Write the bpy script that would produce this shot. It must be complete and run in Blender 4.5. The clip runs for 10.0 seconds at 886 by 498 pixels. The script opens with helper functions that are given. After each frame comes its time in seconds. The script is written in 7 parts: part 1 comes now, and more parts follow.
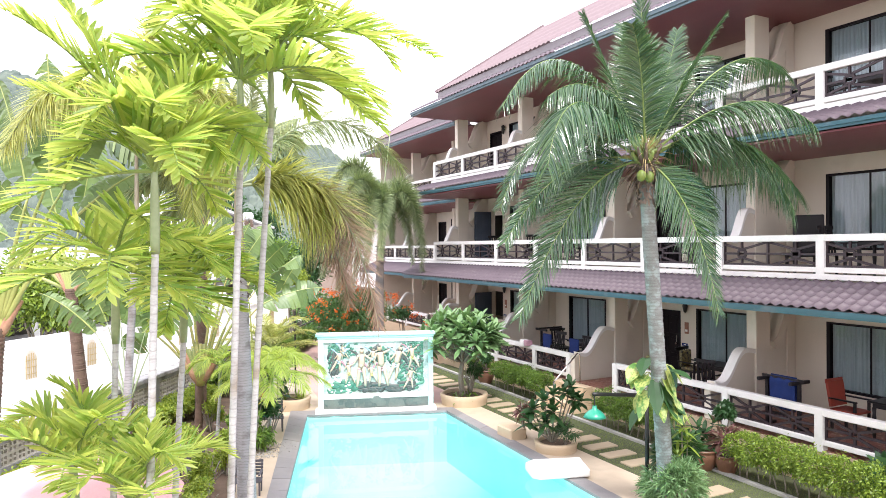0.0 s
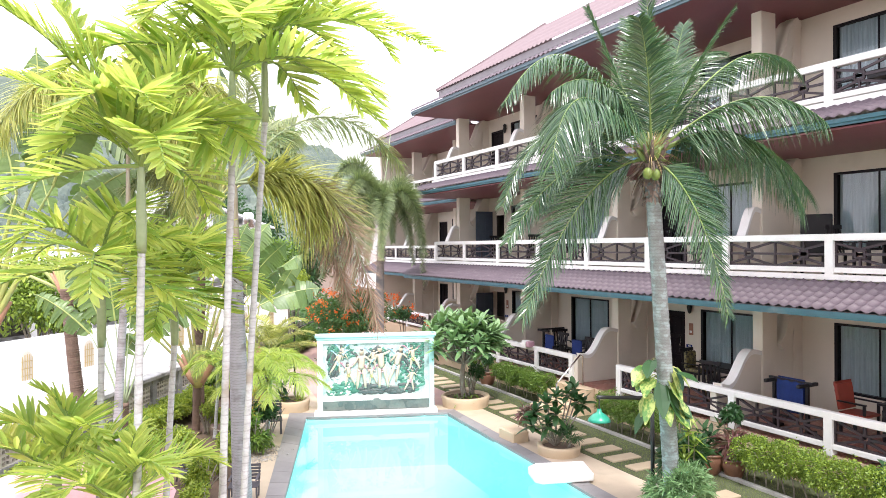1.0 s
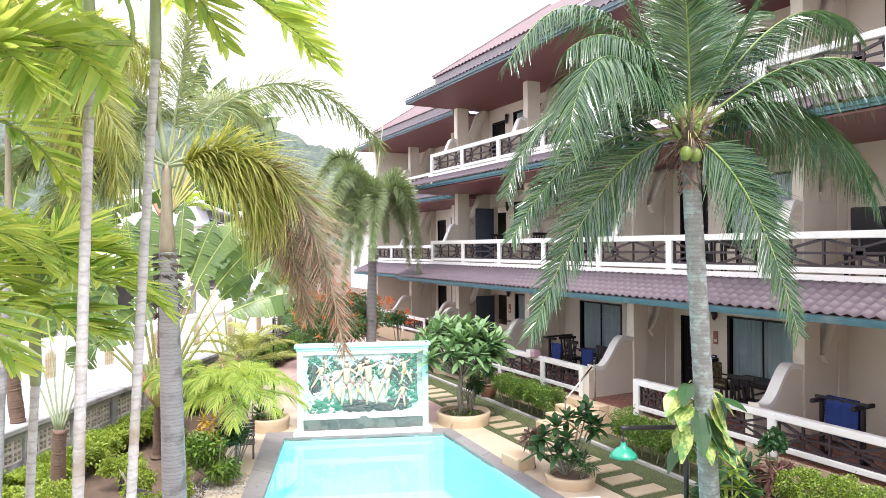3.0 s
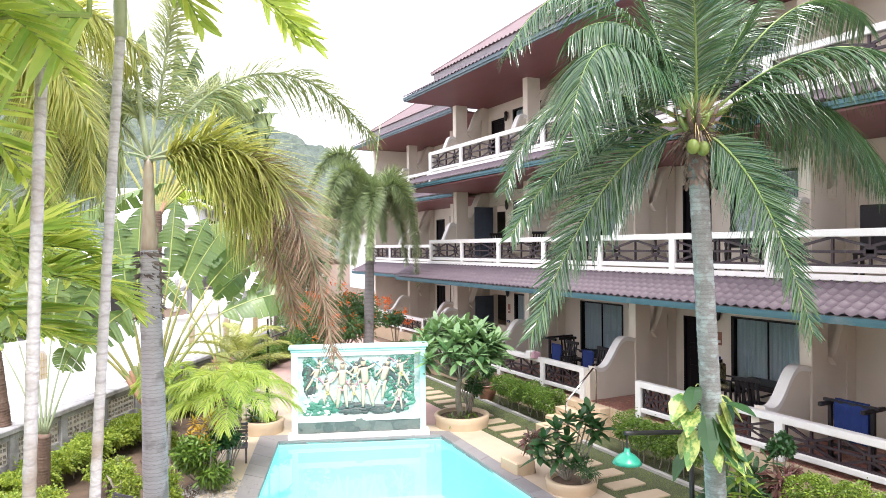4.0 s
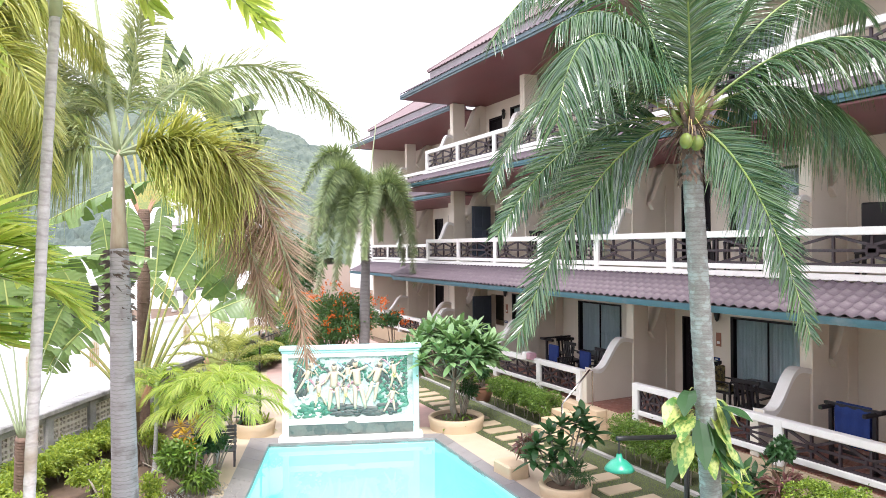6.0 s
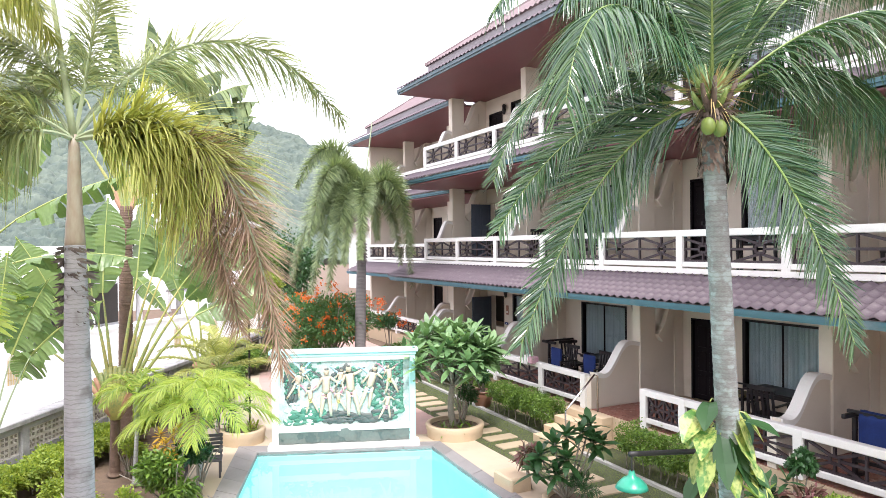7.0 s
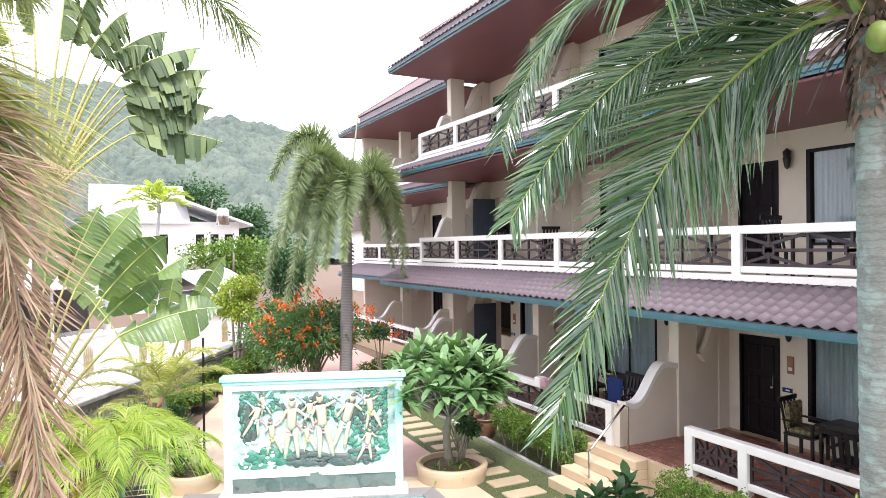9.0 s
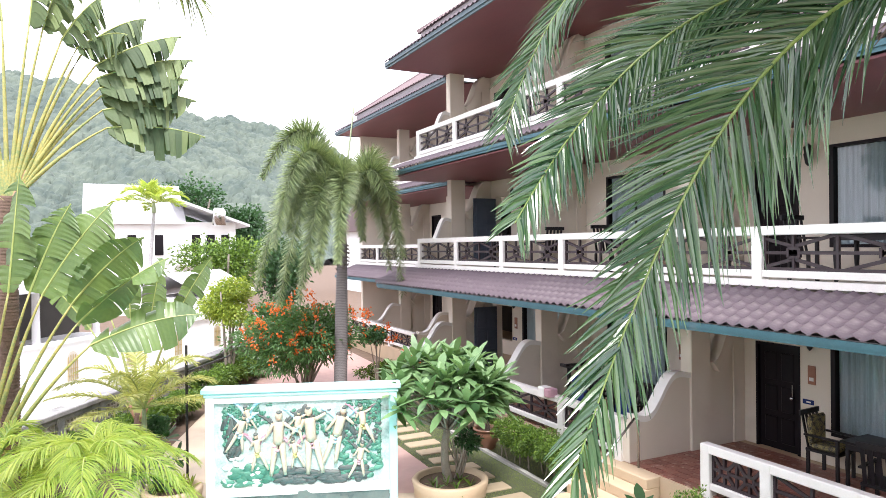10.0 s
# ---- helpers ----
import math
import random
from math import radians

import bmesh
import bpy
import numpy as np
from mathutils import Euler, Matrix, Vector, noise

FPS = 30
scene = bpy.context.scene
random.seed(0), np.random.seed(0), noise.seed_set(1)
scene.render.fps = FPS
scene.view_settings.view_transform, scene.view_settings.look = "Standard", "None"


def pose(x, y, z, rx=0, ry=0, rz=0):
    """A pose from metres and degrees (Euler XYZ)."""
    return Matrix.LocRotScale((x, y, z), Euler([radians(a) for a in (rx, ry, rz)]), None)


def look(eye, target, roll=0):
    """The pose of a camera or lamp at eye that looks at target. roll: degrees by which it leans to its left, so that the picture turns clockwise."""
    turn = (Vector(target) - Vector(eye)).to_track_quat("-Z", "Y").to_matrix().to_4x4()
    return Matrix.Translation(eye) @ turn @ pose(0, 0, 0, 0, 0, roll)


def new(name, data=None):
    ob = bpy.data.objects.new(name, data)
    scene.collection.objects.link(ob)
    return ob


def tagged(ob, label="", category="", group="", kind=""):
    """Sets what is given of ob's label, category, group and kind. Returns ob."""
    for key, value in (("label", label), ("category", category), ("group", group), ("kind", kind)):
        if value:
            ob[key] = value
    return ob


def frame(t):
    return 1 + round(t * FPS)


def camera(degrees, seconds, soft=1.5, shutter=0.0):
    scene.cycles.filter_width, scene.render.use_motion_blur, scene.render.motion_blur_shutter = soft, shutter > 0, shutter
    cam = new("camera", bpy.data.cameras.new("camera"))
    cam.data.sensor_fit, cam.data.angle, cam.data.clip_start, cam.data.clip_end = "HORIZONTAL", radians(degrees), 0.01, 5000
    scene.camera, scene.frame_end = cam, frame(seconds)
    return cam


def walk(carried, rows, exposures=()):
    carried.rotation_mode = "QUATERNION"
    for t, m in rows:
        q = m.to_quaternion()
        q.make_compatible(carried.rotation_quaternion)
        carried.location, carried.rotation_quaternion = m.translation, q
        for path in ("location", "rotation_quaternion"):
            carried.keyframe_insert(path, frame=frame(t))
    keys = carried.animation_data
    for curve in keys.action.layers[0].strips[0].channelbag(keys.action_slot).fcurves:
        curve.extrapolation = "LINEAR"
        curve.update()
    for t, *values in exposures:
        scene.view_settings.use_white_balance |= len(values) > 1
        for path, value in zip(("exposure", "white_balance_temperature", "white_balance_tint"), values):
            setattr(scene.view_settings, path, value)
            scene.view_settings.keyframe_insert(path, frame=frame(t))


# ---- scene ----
cam = camera(66.6, 10.0, 0.75)
PATH = [
    (0, (-1.626, -0.893, 4.468), (-0.703, 0.882, 4.458), -0.4),
    (0.5, (-1.621, -0.852, 4.46), (-0.7, 0.923, 4.45), -0.4),
    (1, (-1.51, -0.671, 4.456), (-0.59, 1.105, 4.447), -0.4),
    (1.5, (-1.312, -0.312, 4.467), (-0.391, 1.463, 4.457), -0.4),
    (2, (-0.971, 0.118, 4.431), (-0.055, 1.896, 4.424), -0.5),
    (2.5, (-0.685, 0.607, 4.434), (0.231, 2.385, 4.426), -0.5),
    (4, (-0.287, 1.274, 4.4), (0.631, 3.052, 4.392), -0.5),
    (4.5, (-0.254, 1.25, 4.396), (0.662, 3.028, 4.387), -0.5),
    (5, (-0.17, 1.238, 4.405), (0.743, 3.018, 4.395), -0.5),
    (5.5, (-0.073, 1.285, 4.401), (0.837, 3.066, 4.392), -0.5),
    (7, (0.404, 2.055, 4.345), (1.314, 3.835, 4.338), -0.5),
    (7.5, (0.718, 2.551, 4.355), (1.625, 4.333, 4.347), -0.6),
    (8, (1.054, 3.127, 4.355), (1.958, 4.911, 4.346), -0.6),
    (8.5, (1.428, 3.762, 4.365), (2.331, 5.546, 4.356), -0.6),
    (9, (1.856, 4.489, 4.361), (2.756, 6.275, 4.353), -0.6),
    (9.5, (2.197, 5.054, 4.377), (3.095, 6.841, 4.37), -0.6),
    (10, (2.251, 5.158, 4.389), (3.149, 6.944, 4.382), -0.6),
]
walk(cam, [(t, look(eye, target, roll)) for t, eye, target, roll in PATH])

# ---- world and light ----
world = bpy.data.worlds.new("sky")
scene.world = world
world.use_nodes = True
wn, wl = world.node_tree.nodes, world.node_tree.links
wn.clear()
w_out = wn.new("ShaderNodeOutputWorld")
w_bg = wn.new("ShaderNodeBackground")
w_sky = wn.new("ShaderNodeTexSky")
w_sky.sky_type, w_sky.sun_disc = "NISHITA", False
SUN_ELEV, SUN_ROT = radians(57), radians(195)
w_sky.sun_elevation, w_sky.sun_rotation = SUN_ELEV, SUN_ROT
w_mix = wn.new("ShaderNodeMixRGB")
w_mix.inputs[0].default_value = 0.8
w_mix.inputs[2].default_value = (10.4, 10.0, 11.0, 1)          # bright thin cloud
wl.new(w_sky.outputs[0], w_mix.inputs[1])
wl.new(w_mix.outputs[0], w_bg.inputs[0])
w_bg.inputs[1].default_value = 0.14
wl.new(w_bg.outputs[0], w_out.inputs[0])

sun_data = bpy.data.lights.new("sun", "SUN")
sun_data.energy, sun_data.angle, sun_data.color = 2.2, radians(12), (1.0, 0.975, 0.95)
sun = new("sun", sun_data)
sun.matrix_world = look((-5, -18, 29), (0, 0, 0))
scene.view_settings.exposure = 1.29

# ---- materials ----


def mat(name, base, base2=None, rough=0.6, scale=6.0, fine=60.0, bump=0.15, metal=0.0, contrast=0.5,
        translucent=0.0, island=0.0, objrand=0.0, spec=0.5, stretch=(1, 1, 1), dirt=None, dirt_at=(0.55, 0.75), dirt_scale=1.2, rings=0.0, ring_c=(0.2, 0.14, 0.1), ring_at=(0.55, 0.8)):
    """A surface with two scales of mottling, a fine relief, and optional stains or per-piece variation."""
    m = bpy.data.materials.new(name)
    m.use_nodes = True
    n, l = m.node_tree.nodes, m.node_tree.links
    b = n["Principled BSDF"]
    base2 = base2 or tuple(c * 0.75 for c in base)
    tc = n.new("ShaderNodeTexCoord")
    mp = n.new("ShaderNodeMapping")
    mp.inputs["Scale"].default_value = stretch
    l.new(tc.outputs["Object"], mp.inputs[0])
    n1 = n.new("ShaderNodeTexNoise")
    n1.inputs["Scale"].default_value, n1.inputs["Detail"].default_value = scale, 4
    n2 = n.new("ShaderNodeTexNoise")
    n2.inputs["Scale"].default_value, n2.inputs["Detail"].default_value = fine, 3
    l.new(mp.outputs[0], n1.inputs["Vector"])
    l.new(mp.outputs[0], n2.inputs["Vector"])
    add = n.new("ShaderNodeMath")
    add.operation = "MULTIPLY_ADD"
    add.inputs[1].default_value, add.inputs[2].default_value = 0.45, 0.0
    l.new(n2.outputs["Fac"], add.inputs[0])
    add2 = n.new("ShaderNodeMath")
    add2.operation = "MULTIPLY_ADD"
    add2.inputs[1].default_value = 0.55
    l.new(n1.outputs["Fac"], add2.inputs[0])
    l.new(add.outputs[0], add2.inputs[2])
    ramp = n.new("ShaderNodeMapRange")
    ramp.inputs["From Min"].default_value, ramp.inputs["From Max"].default_value = 0.5 - contrast * 0.35, 0.5 + contrast * 0.35
    l.new(add2.outputs[0], ramp.inputs["Value"])
    fac = ramp.outputs[0]
    for amount, kind in ((island, "island"), (objrand, "object")):
        if amount:
            if kind == "island":
                src = n.new("ShaderNodeNewGeometry").outputs["Random Per Island"]
            else:
                src = n.new("ShaderNodeObjectInfo").outputs["Random"]
            mx = n.new("ShaderNodeMix")
            mx.inputs[0].default_value = amount
            l.new(fac, mx.inputs[2])
            l.new(src, mx.inputs[3])
            fac = mx.outputs[0]
    mixc = n.new("ShaderNodeMixRGB")
    mixc.inputs[1].default_value, mixc.inputs[2].default_value = (*base, 1), (*base2, 1)
    l.new(fac, mixc.inputs[0])
    colour = mixc.outputs[0]
    if dirt:
        n3 = n.new("ShaderNodeTexNoise")
        n3.inputs["Scale"].default_value, n3.inputs["Detail"].default_value = dirt_scale, 6
        l.new(tc.outputs["Object"], n3.inputs["Vector"])
        r3 = n.new("ShaderNodeMapRange")
        r3.inputs["From Min"].default_value, r3.inputs["From Max"].default_value = dirt_at
        r3.inputs["To Max"].default_value = 0.7
        l.new(n3.outputs["Fac"], r3.inputs["Value"])
        md = n.new("ShaderNodeMixRGB")
        md.inputs[2].default_value = (*dirt, 1)
        l.new(colour, md.inputs[1])
        l.new(r3.outputs[0], md.inputs[0])
        colour = md.outputs[0]
    if rings:                                                     # leaf scars round a stem
        wv = n.new("ShaderNodeTexWave")
        wv.wave_type, wv.bands_direction = "BANDS", "Z"
        wv.inputs["Scale"].default_value, wv.inputs["Distortion"].default_value = rings, 3.0
        wv.inputs["Detail"].default_value, wv.inputs["Detail Scale"].default_value = 3, 2.5
        l.new(tc.outputs["Object"], wv.inputs["Vector"])
        rw = n.new("ShaderNodeMapRange")
        rw.inputs["From Min"].default_value, rw.inputs["From Max"].default_value = ring_at
        rw.inputs["To Max"].default_value = 0.85
        l.new(wv.outputs["Fac"], rw.inputs["Value"])
        mw = n.new("ShaderNodeMixRGB")
        mw.inputs[2].default_value = (*ring_c, 1)
        l.new(colour, mw.inputs[1])
        l.new(rw.outputs[0], mw.inputs[0])
        colour = mw.outputs[0]
    l.new(colour, b.inputs["Base Color"])
    b.inputs["Roughness"].default_value = rough
    b.inputs["Metallic"].default_value = metal
    b.inputs["Specular IOR Level"].default_value = spec
    if bump:
        bp = n.new("ShaderNodeBump")
        bp.inputs["Strength"].default_value, bp.inputs["Distance"].default_value = bump, 0.02
        l.new(add2.outputs[0], bp.inputs["Height"])
        l.new(bp.outputs[0], b.inputs["Normal"])
    if translucent:
        tr = n.new("ShaderNodeBsdfTranslucent")
        bright = n.new("ShaderNodeMixRGB")
        bright.blend_type = "MULTIPLY"
        bright.inputs[0].default_value = 1.0
        bright.inputs[2].default_value = (1.2, 1.2, 0.75, 1)
        l.new(colour, bright.inputs[1])
        l.new(bright.outputs[0], tr.inputs[0])
        ms = n.new("ShaderNodeMixShader")
        ms.inputs[0].default_value = translucent
        l.new(b.outputs[0], ms.inputs[1])
        l.new(tr.outputs[0], ms.inputs[2])
        l.new(ms.outputs[0], n["Material Output"].inputs[0])
    return m


def glass_mat(name, tint, rough=0.03, clear=0.75):
    m = bpy.data.materials.new(name)
    m.use_nodes = True
    n, l = m.node_tree.nodes, m.node_tree.links
    n.remove(n["Principled BSDF"])
    fr = n.new("ShaderNodeFresnel")
    fr.inputs[0].default_value = 1.6
    gl = n.new("ShaderNodeBsdfGlossy")
    gl.inputs["Roughness"].default_value = rough
    tp = n.new("ShaderNodeBsdfTransparent")
    tp.inputs[0].default_value = (*[c * clear for c in tint], 1)
    mx = n.new("ShaderNodeMixShader")
    l.new(fr.outputs[0], mx.inputs[0])
    l.new(tp.outputs[0], mx.inputs[1])
    l.new(gl.outputs[0], mx.inputs[2])
    l.new(mx.outputs[0], n["Material Output"].inputs[0])
    return m


M_CREAM = mat("cream_render", (0.72, 0.655, 0.56), (0.66, 0.6, 0.51), 0.8, 1.5, 70, 0.08, dirt=(0.5, 0.44, 0.36), dirt_at=(0.62, 0.85))
M_WHITE = mat("white_paint", (0.82, 0.8, 0.77), (0.74, 0.72, 0.68), 0.55, 3, 50, 0.08, dirt=(0.5, 0.47, 0.42), dirt_at=(0.68, 0.9), dirt_scale=3)
M_LATTICE = mat("dark_brown_paint", (0.04, 0.025, 0.03), (0.026, 0.016, 0.02), 0.55, 6, 60, 0.1)
M_SOFFIT = mat("maroon_boards", (0.2, 0.052, 0.062), (0.15, 0.04, 0.05), 0.45, 2, 60, 0.1, stretch=(1, 0.2, 1))
M_FASCIA = mat("teal_fascia", (0.06, 0.155, 0.19), (0.045, 0.12, 0.155), 0.5, 3, 50, 0.1, dirt=(0.25, 0.27, 0.27), dirt_at=(0.6, 0.8), dirt_scale=2.5)
M_EAVE = mat("weathered_eaves_board", (0.115, 0.165, 0.19), (0.085, 0.125, 0.15), 0.55, 3, 50, 0.1, dirt=(0.3, 0.31, 0.31), dirt_at=(0.55, 0.8), dirt_scale=2.5)
M_TILE = mat("concrete_roof_tile", (0.115, 0.085, 0.1), (0.08, 0.058, 0.072), 0.62, 3, 40, 0.2, objrand=0.4, dirt=(0.22, 0.19, 0.19), dirt_at=(0.6, 0.8), dirt_scale=5)
M_TILE_RED = mat("red_roof_tile", (0.2, 0.14, 0.145), (0.14, 0.1, 0.105), 0.6, 4, 40, 0.2, island=0.4)
M_CAPGREY = mat("roof_ridge_grey", (0.27, 0.25, 0.26), (0.2, 0.18, 0.19), 0.6, 4, 40, 0.2)
M_DOOR = mat("dark_wood_door", (0.009, 0.007, 0.01), (0.014, 0.011, 0.013), 0.45, 4, 50, 0.1, stretch=(4, 4, 0.6), spec=0.15)
M_BLUEDOOR = mat("blue_grey_door", (0.07, 0.09, 0.13), (0.05, 0.07, 0.1), 0.45, 4, 50, 0.1)
M_GLASS = glass_mat("window_glass", (0.9, 0.96, 0.98), 0.02, 1.0)
M_CURTAIN = mat("curtain_cloth", (0.56, 0.61, 0.64), (0.4, 0.46, 0.49), 0.9, 3, 40, 0.1, stretch=(6, 6, 0.4), translucent=0.12)
# dark tone that carries the shade inside rooms and the pavilion
M_ROOMSHADE = mat("painted_dim_interior", (0.12, 0.11, 0.1), None, 0.9, 2, 20, 0)
M_TERRA = mat("terracotta_floor_tile", (0.34, 0.14, 0.1), (0.15, 0.05, 0.042), 0.4, 9, 40, 0.1, island=0.45, contrast=0.5, dirt=(0.5, 0.36, 0.28), dirt_at=(0.56, 0.66), dirt_scale=9)
M_TAN = mat("tan_painted_concrete", (0.56, 0.43, 0.29), (0.5, 0.38, 0.26), 0.75, 2, 60, 0.12, dirt=(0.36, 0.29, 0.22), dirt_at=(0.58, 0.8), dirt_scale=1.5)
M_DECK = mat("washed_stone_deck", (0.52, 0.42, 0.31), (0.44, 0.36, 0.27), 0.8, 3, 160, 0.25, dirt=(0.34, 0.29, 0.23), dirt_at=(0.56, 0.78))
M_PINKDECK = mat("pink_paving", (0.46, 0.3, 0.26), (0.4, 0.26, 0.23), 0.8, 3, 120, 0.2, dirt=(0.3, 0.22, 0.2), dirt_at=(0.56, 0.78))
M_SLATE = mat("grey_slate_coping", (0.27, 0.25, 0.25), (0.19, 0.18, 0.18), 0.6, 4, 50, 0.2, objrand=0.5)
M_STONE = mat("sandstone_slab", (0.44, 0.35, 0.24), (0.35, 0.28, 0.19), 0.8, 5, 90, 0.2, objrand=0.4)
M_POOL = mat("pool_mosaic", (0.42, 0.8, 0.79), (0.48, 0.84, 0.83), 0.4, 2, 40, 0.05)
M_SOIL = mat("garden_soil", (0.17, 0.11, 0.075), (0.1, 0.07, 0.05), 0.95, 5, 60, 0.6)
M_LAWNSOIL = mat("lawn_ground", (0.09, 0.1, 0.045), (0.05, 0.06, 0.03), 0.95, 5, 60, 0.5)
M_KERB = mat("concrete_kerb", (0.4, 0.39, 0.36), (0.3, 0.29, 0.27), 0.85, 5, 60, 0.3)
M_BLOCKGREY = mat("weathered_grey_concrete", (0.42, 0.41, 0.41), (0.25, 0.245, 0.24), 0.9, 3, 40, 0.4, dirt=(0.09, 0.085, 0.08), dirt_at=(0.5, 0.72), dirt_scale=2.4)
M_BREEZE = mat("breeze_block", (0.66, 0.61, 0.54), (0.46, 0.41, 0.36), 0.9, 6, 60, 0.3, objrand=0.6)
M_BACKWALL = mat("white_limewash", (0.9, 0.9, 0.9), (0.86, 0.86, 0.85), 0.85, 1.5, 40, 0.1, dirt=(0.6, 0.58, 0.54), dirt_at=(0.66, 0.9))
M_GRASS = mat("grass_blade", (0.25, 0.31, 0.075), (0.08, 0.13, 0.03), 0.6, 2, 30, 0, translucent=0.35, island=0.5)
M_HEDGE = mat("hedge_leaf", (0.21, 0.33, 0.05), (0.035, 0.085, 0.02), 0.45, 3, 30, 0, translucent=0.28, island=0.75)
M_DARKLEAF = mat("dark_leaf", (0.045, 0.12, 0.035), (0.03, 0.075, 0.03), 0.4, 3, 30, 0, translucent=0.25, island=0.7)
M_FRANG = mat("frangipani_leaf", (0.26, 0.4, 0.19), (0.08, 0.17, 0.065), 0.38, 3, 30, 0, translucent=0.26, island=0.75)
M_COCO = mat("coconut_leaflet", (0.016, 0.066, 0.036), (0.12, 0.205, 0.085), 0.2, 2, 20, 0, translucent=0.3, island=0.8, spec=1.0)
M_ARECA = mat("yellow_green_palm_leaf", (0.62, 0.65, 0.24), (0.18, 0.32, 0.085), 0.3, 2, 20, 0, translucent=0.74, island=0.75)
M_FOX = mat("foxtail_leaflet", (0.14, 0.19, 0.085), (0.46, 0.49, 0.24), 0.42, 2, 20, 0, translucent=0.3, island=0.75)
M_DEAD = mat("dead_frond", (0.15, 0.08, 0.055), (0.44, 0.32, 0.23), 0.8, 3, 20, 0, translucent=0.15, island=0.75)
M_BANANA = mat("traveller_leaf", (0.17, 0.25, 0.075), (0.075, 0.13, 0.05), 0.38, 2, 20, 0, translucent=0.22, island=0.6)
M_PETIOLE = mat("yellow_green_stalk", (0.36, 0.38, 0.12), (0.26, 0.32, 0.1), 0.45, 3, 30, 0.05)
M_REDPETIOLE = mat("ruddy_fan_base", (0.42, 0.27, 0.17), (0.34, 0.15, 0.1), 0.6, 3, 30, 0.2)
M_RACHIS = mat("green_rachis", (0.13, 0.21, 0.05), (0.22, 0.29, 0.08), 0.45, 3, 30, 0.05)
M_TRUNK_W = mat("pale_ringed_trunk", (0.5, 0.5, 0.51), (0.3, 0.3, 0.305), 0.85, 9, 40, 0.6, stretch=(1, 1, 1.6), contrast=0.6, dirt=(0.24, 0.19, 0.13), dirt_at=(0.55, 0.68), dirt_scale=2.6, rings=4.4, ring_c=(0.17, 0.15, 0.14), ring_at=(0.86, 1.2))
M_TRUNK_C = mat("coconut_trunk", (0.31, 0.33, 0.32), (0.12, 0.12, 0.115), 0.9, 4, 40, 0.6, stretch=(1, 1, 3.5), contrast=0.7, dirt=(0.34, 0.41, 0.4), dirt_at=(0.5, 0.6), dirt_scale=7, rings=6.0, ring_c=(0.15, 0.14, 0.13), ring_at=(0.75, 1.25))
M_TRUNK_F = mat("grey_palm_trunk", (0.37, 0.37, 0.385), (0.26, 0.255, 0.265), 0.9, 3, 40, 0.5, stretch=(0.6, 0.6, 5), dirt=(0.12, 0.105, 0.095), dirt_at=(0.54, 0.68), dirt_scale=4.5, rings=8.0, ring_c=(0.12, 0.11, 0.11), ring_at=(0.85, 1.15))
M_TRUNK_B = mat("brown_scaly_trunk", (0.2, 0.13, 0.1), (0.12, 0.08, 0.06), 0.95, 8, 40, 0.8)
M_SHAFT = mat("green_crownshaft", (0.2, 0.26, 0.13), (0.28, 0.32, 0.19), 0.4, 3, 30, 0.05)
M_BARK = mat("bark", (0.3, 0.27, 0.22), (0.2, 0.17, 0.14), 0.9, 6, 50, 0.5)
M_POT = mat("glazed_brown_pot", (0.2, 0.1, 0.06), (0.13, 0.06, 0.04), 0.35, 5, 50, 0.1)
M_CLAY = mat("clay_pot", (0.36, 0.18, 0.12), (0.28, 0.13, 0.09), 0.8, 5, 50, 0.15)
M_DARKWOOD = mat("black_stained_wood", (0.012, 0.011, 0.013), (0.022, 0.018, 0.02), 0.4, 4, 50, 0.1, spec=0.3)
M_BLUE = mat("blue_towel", (0.012, 0.035, 0.17), (0.008, 0.022, 0.11), 0.9, 6, 60, 0.3)
M_STEEL = mat("stainless_steel", (0.6, 0.6, 0.6), (0.5, 0.5, 0.5), 0.25, 3, 40, 0, metal=1.0)
M_IRON = mat("black_iron", (0.03, 0.03, 0.03), (0.05, 0.05, 0.05), 0.5, 5, 50, 0.1, metal=0.6)
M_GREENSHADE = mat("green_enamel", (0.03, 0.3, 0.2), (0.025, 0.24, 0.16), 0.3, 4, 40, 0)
M_BENCH = mat("dark_grey_slat", (0.07, 0.065, 0.075), (0.1, 0.09, 0.1), 0.6, 4, 50, 0.1)
M_ORANGE = mat("orange_blossom", (0.65, 0.12, 0.02), (0.75, 0.2, 0.04), 0.6, 4, 40, 0, translucent=0.3, island=0.6)
M_PINK = mat("pale_pink_canvas", (0.7, 0.4, 0.43), (0.62, 0.36, 0.39), 0.85, 3, 60, 0.1)
M_HILL = mat("wooded_hill", (0.115, 0.14, 0.11), (0.055, 0.078, 0.07), 0.95, 0.05, 0.35, 0, contrast=0.4)
M_HOUSEROOF = mat("pale_sheet_roof", (0.62, 0.62, 0.64), (0.54, 0.54, 0.56), 0.6, 1, 30, 0.1)
M_TEAL = mat("pale_aqua_paint", (0.42, 0.7, 0.7), (0.5, 0.74, 0.73), 0.6, 3, 40, 0.1)
M_MARBLE = mat("grey_green_stone", (0.06, 0.09, 0.09), (0.19, 0.2, 0.18), 0.35, 5, 20, 0.1, contrast=0.8, island=0.5)

# ---- mesh helpers ----


def part(name, bm, material, parent=None, label="", smooth=False):
    """Links a bmesh as one mesh object, under a thing or a part."""
    me = bpy.data.meshes.new(name)
    bm.to_mesh(me)
    bm.free()
    for m in (material if isinstance(material, (list, tuple)) else [material]):
        me.materials.append(m)
    if smooth:
        me.polygons.foreach_set("use_smooth", [True] * len(me.polygons))
    ob = new(name, me)
    if parent:
        ob.parent = parent
    if label:
        tagged(ob, label)
    return ob


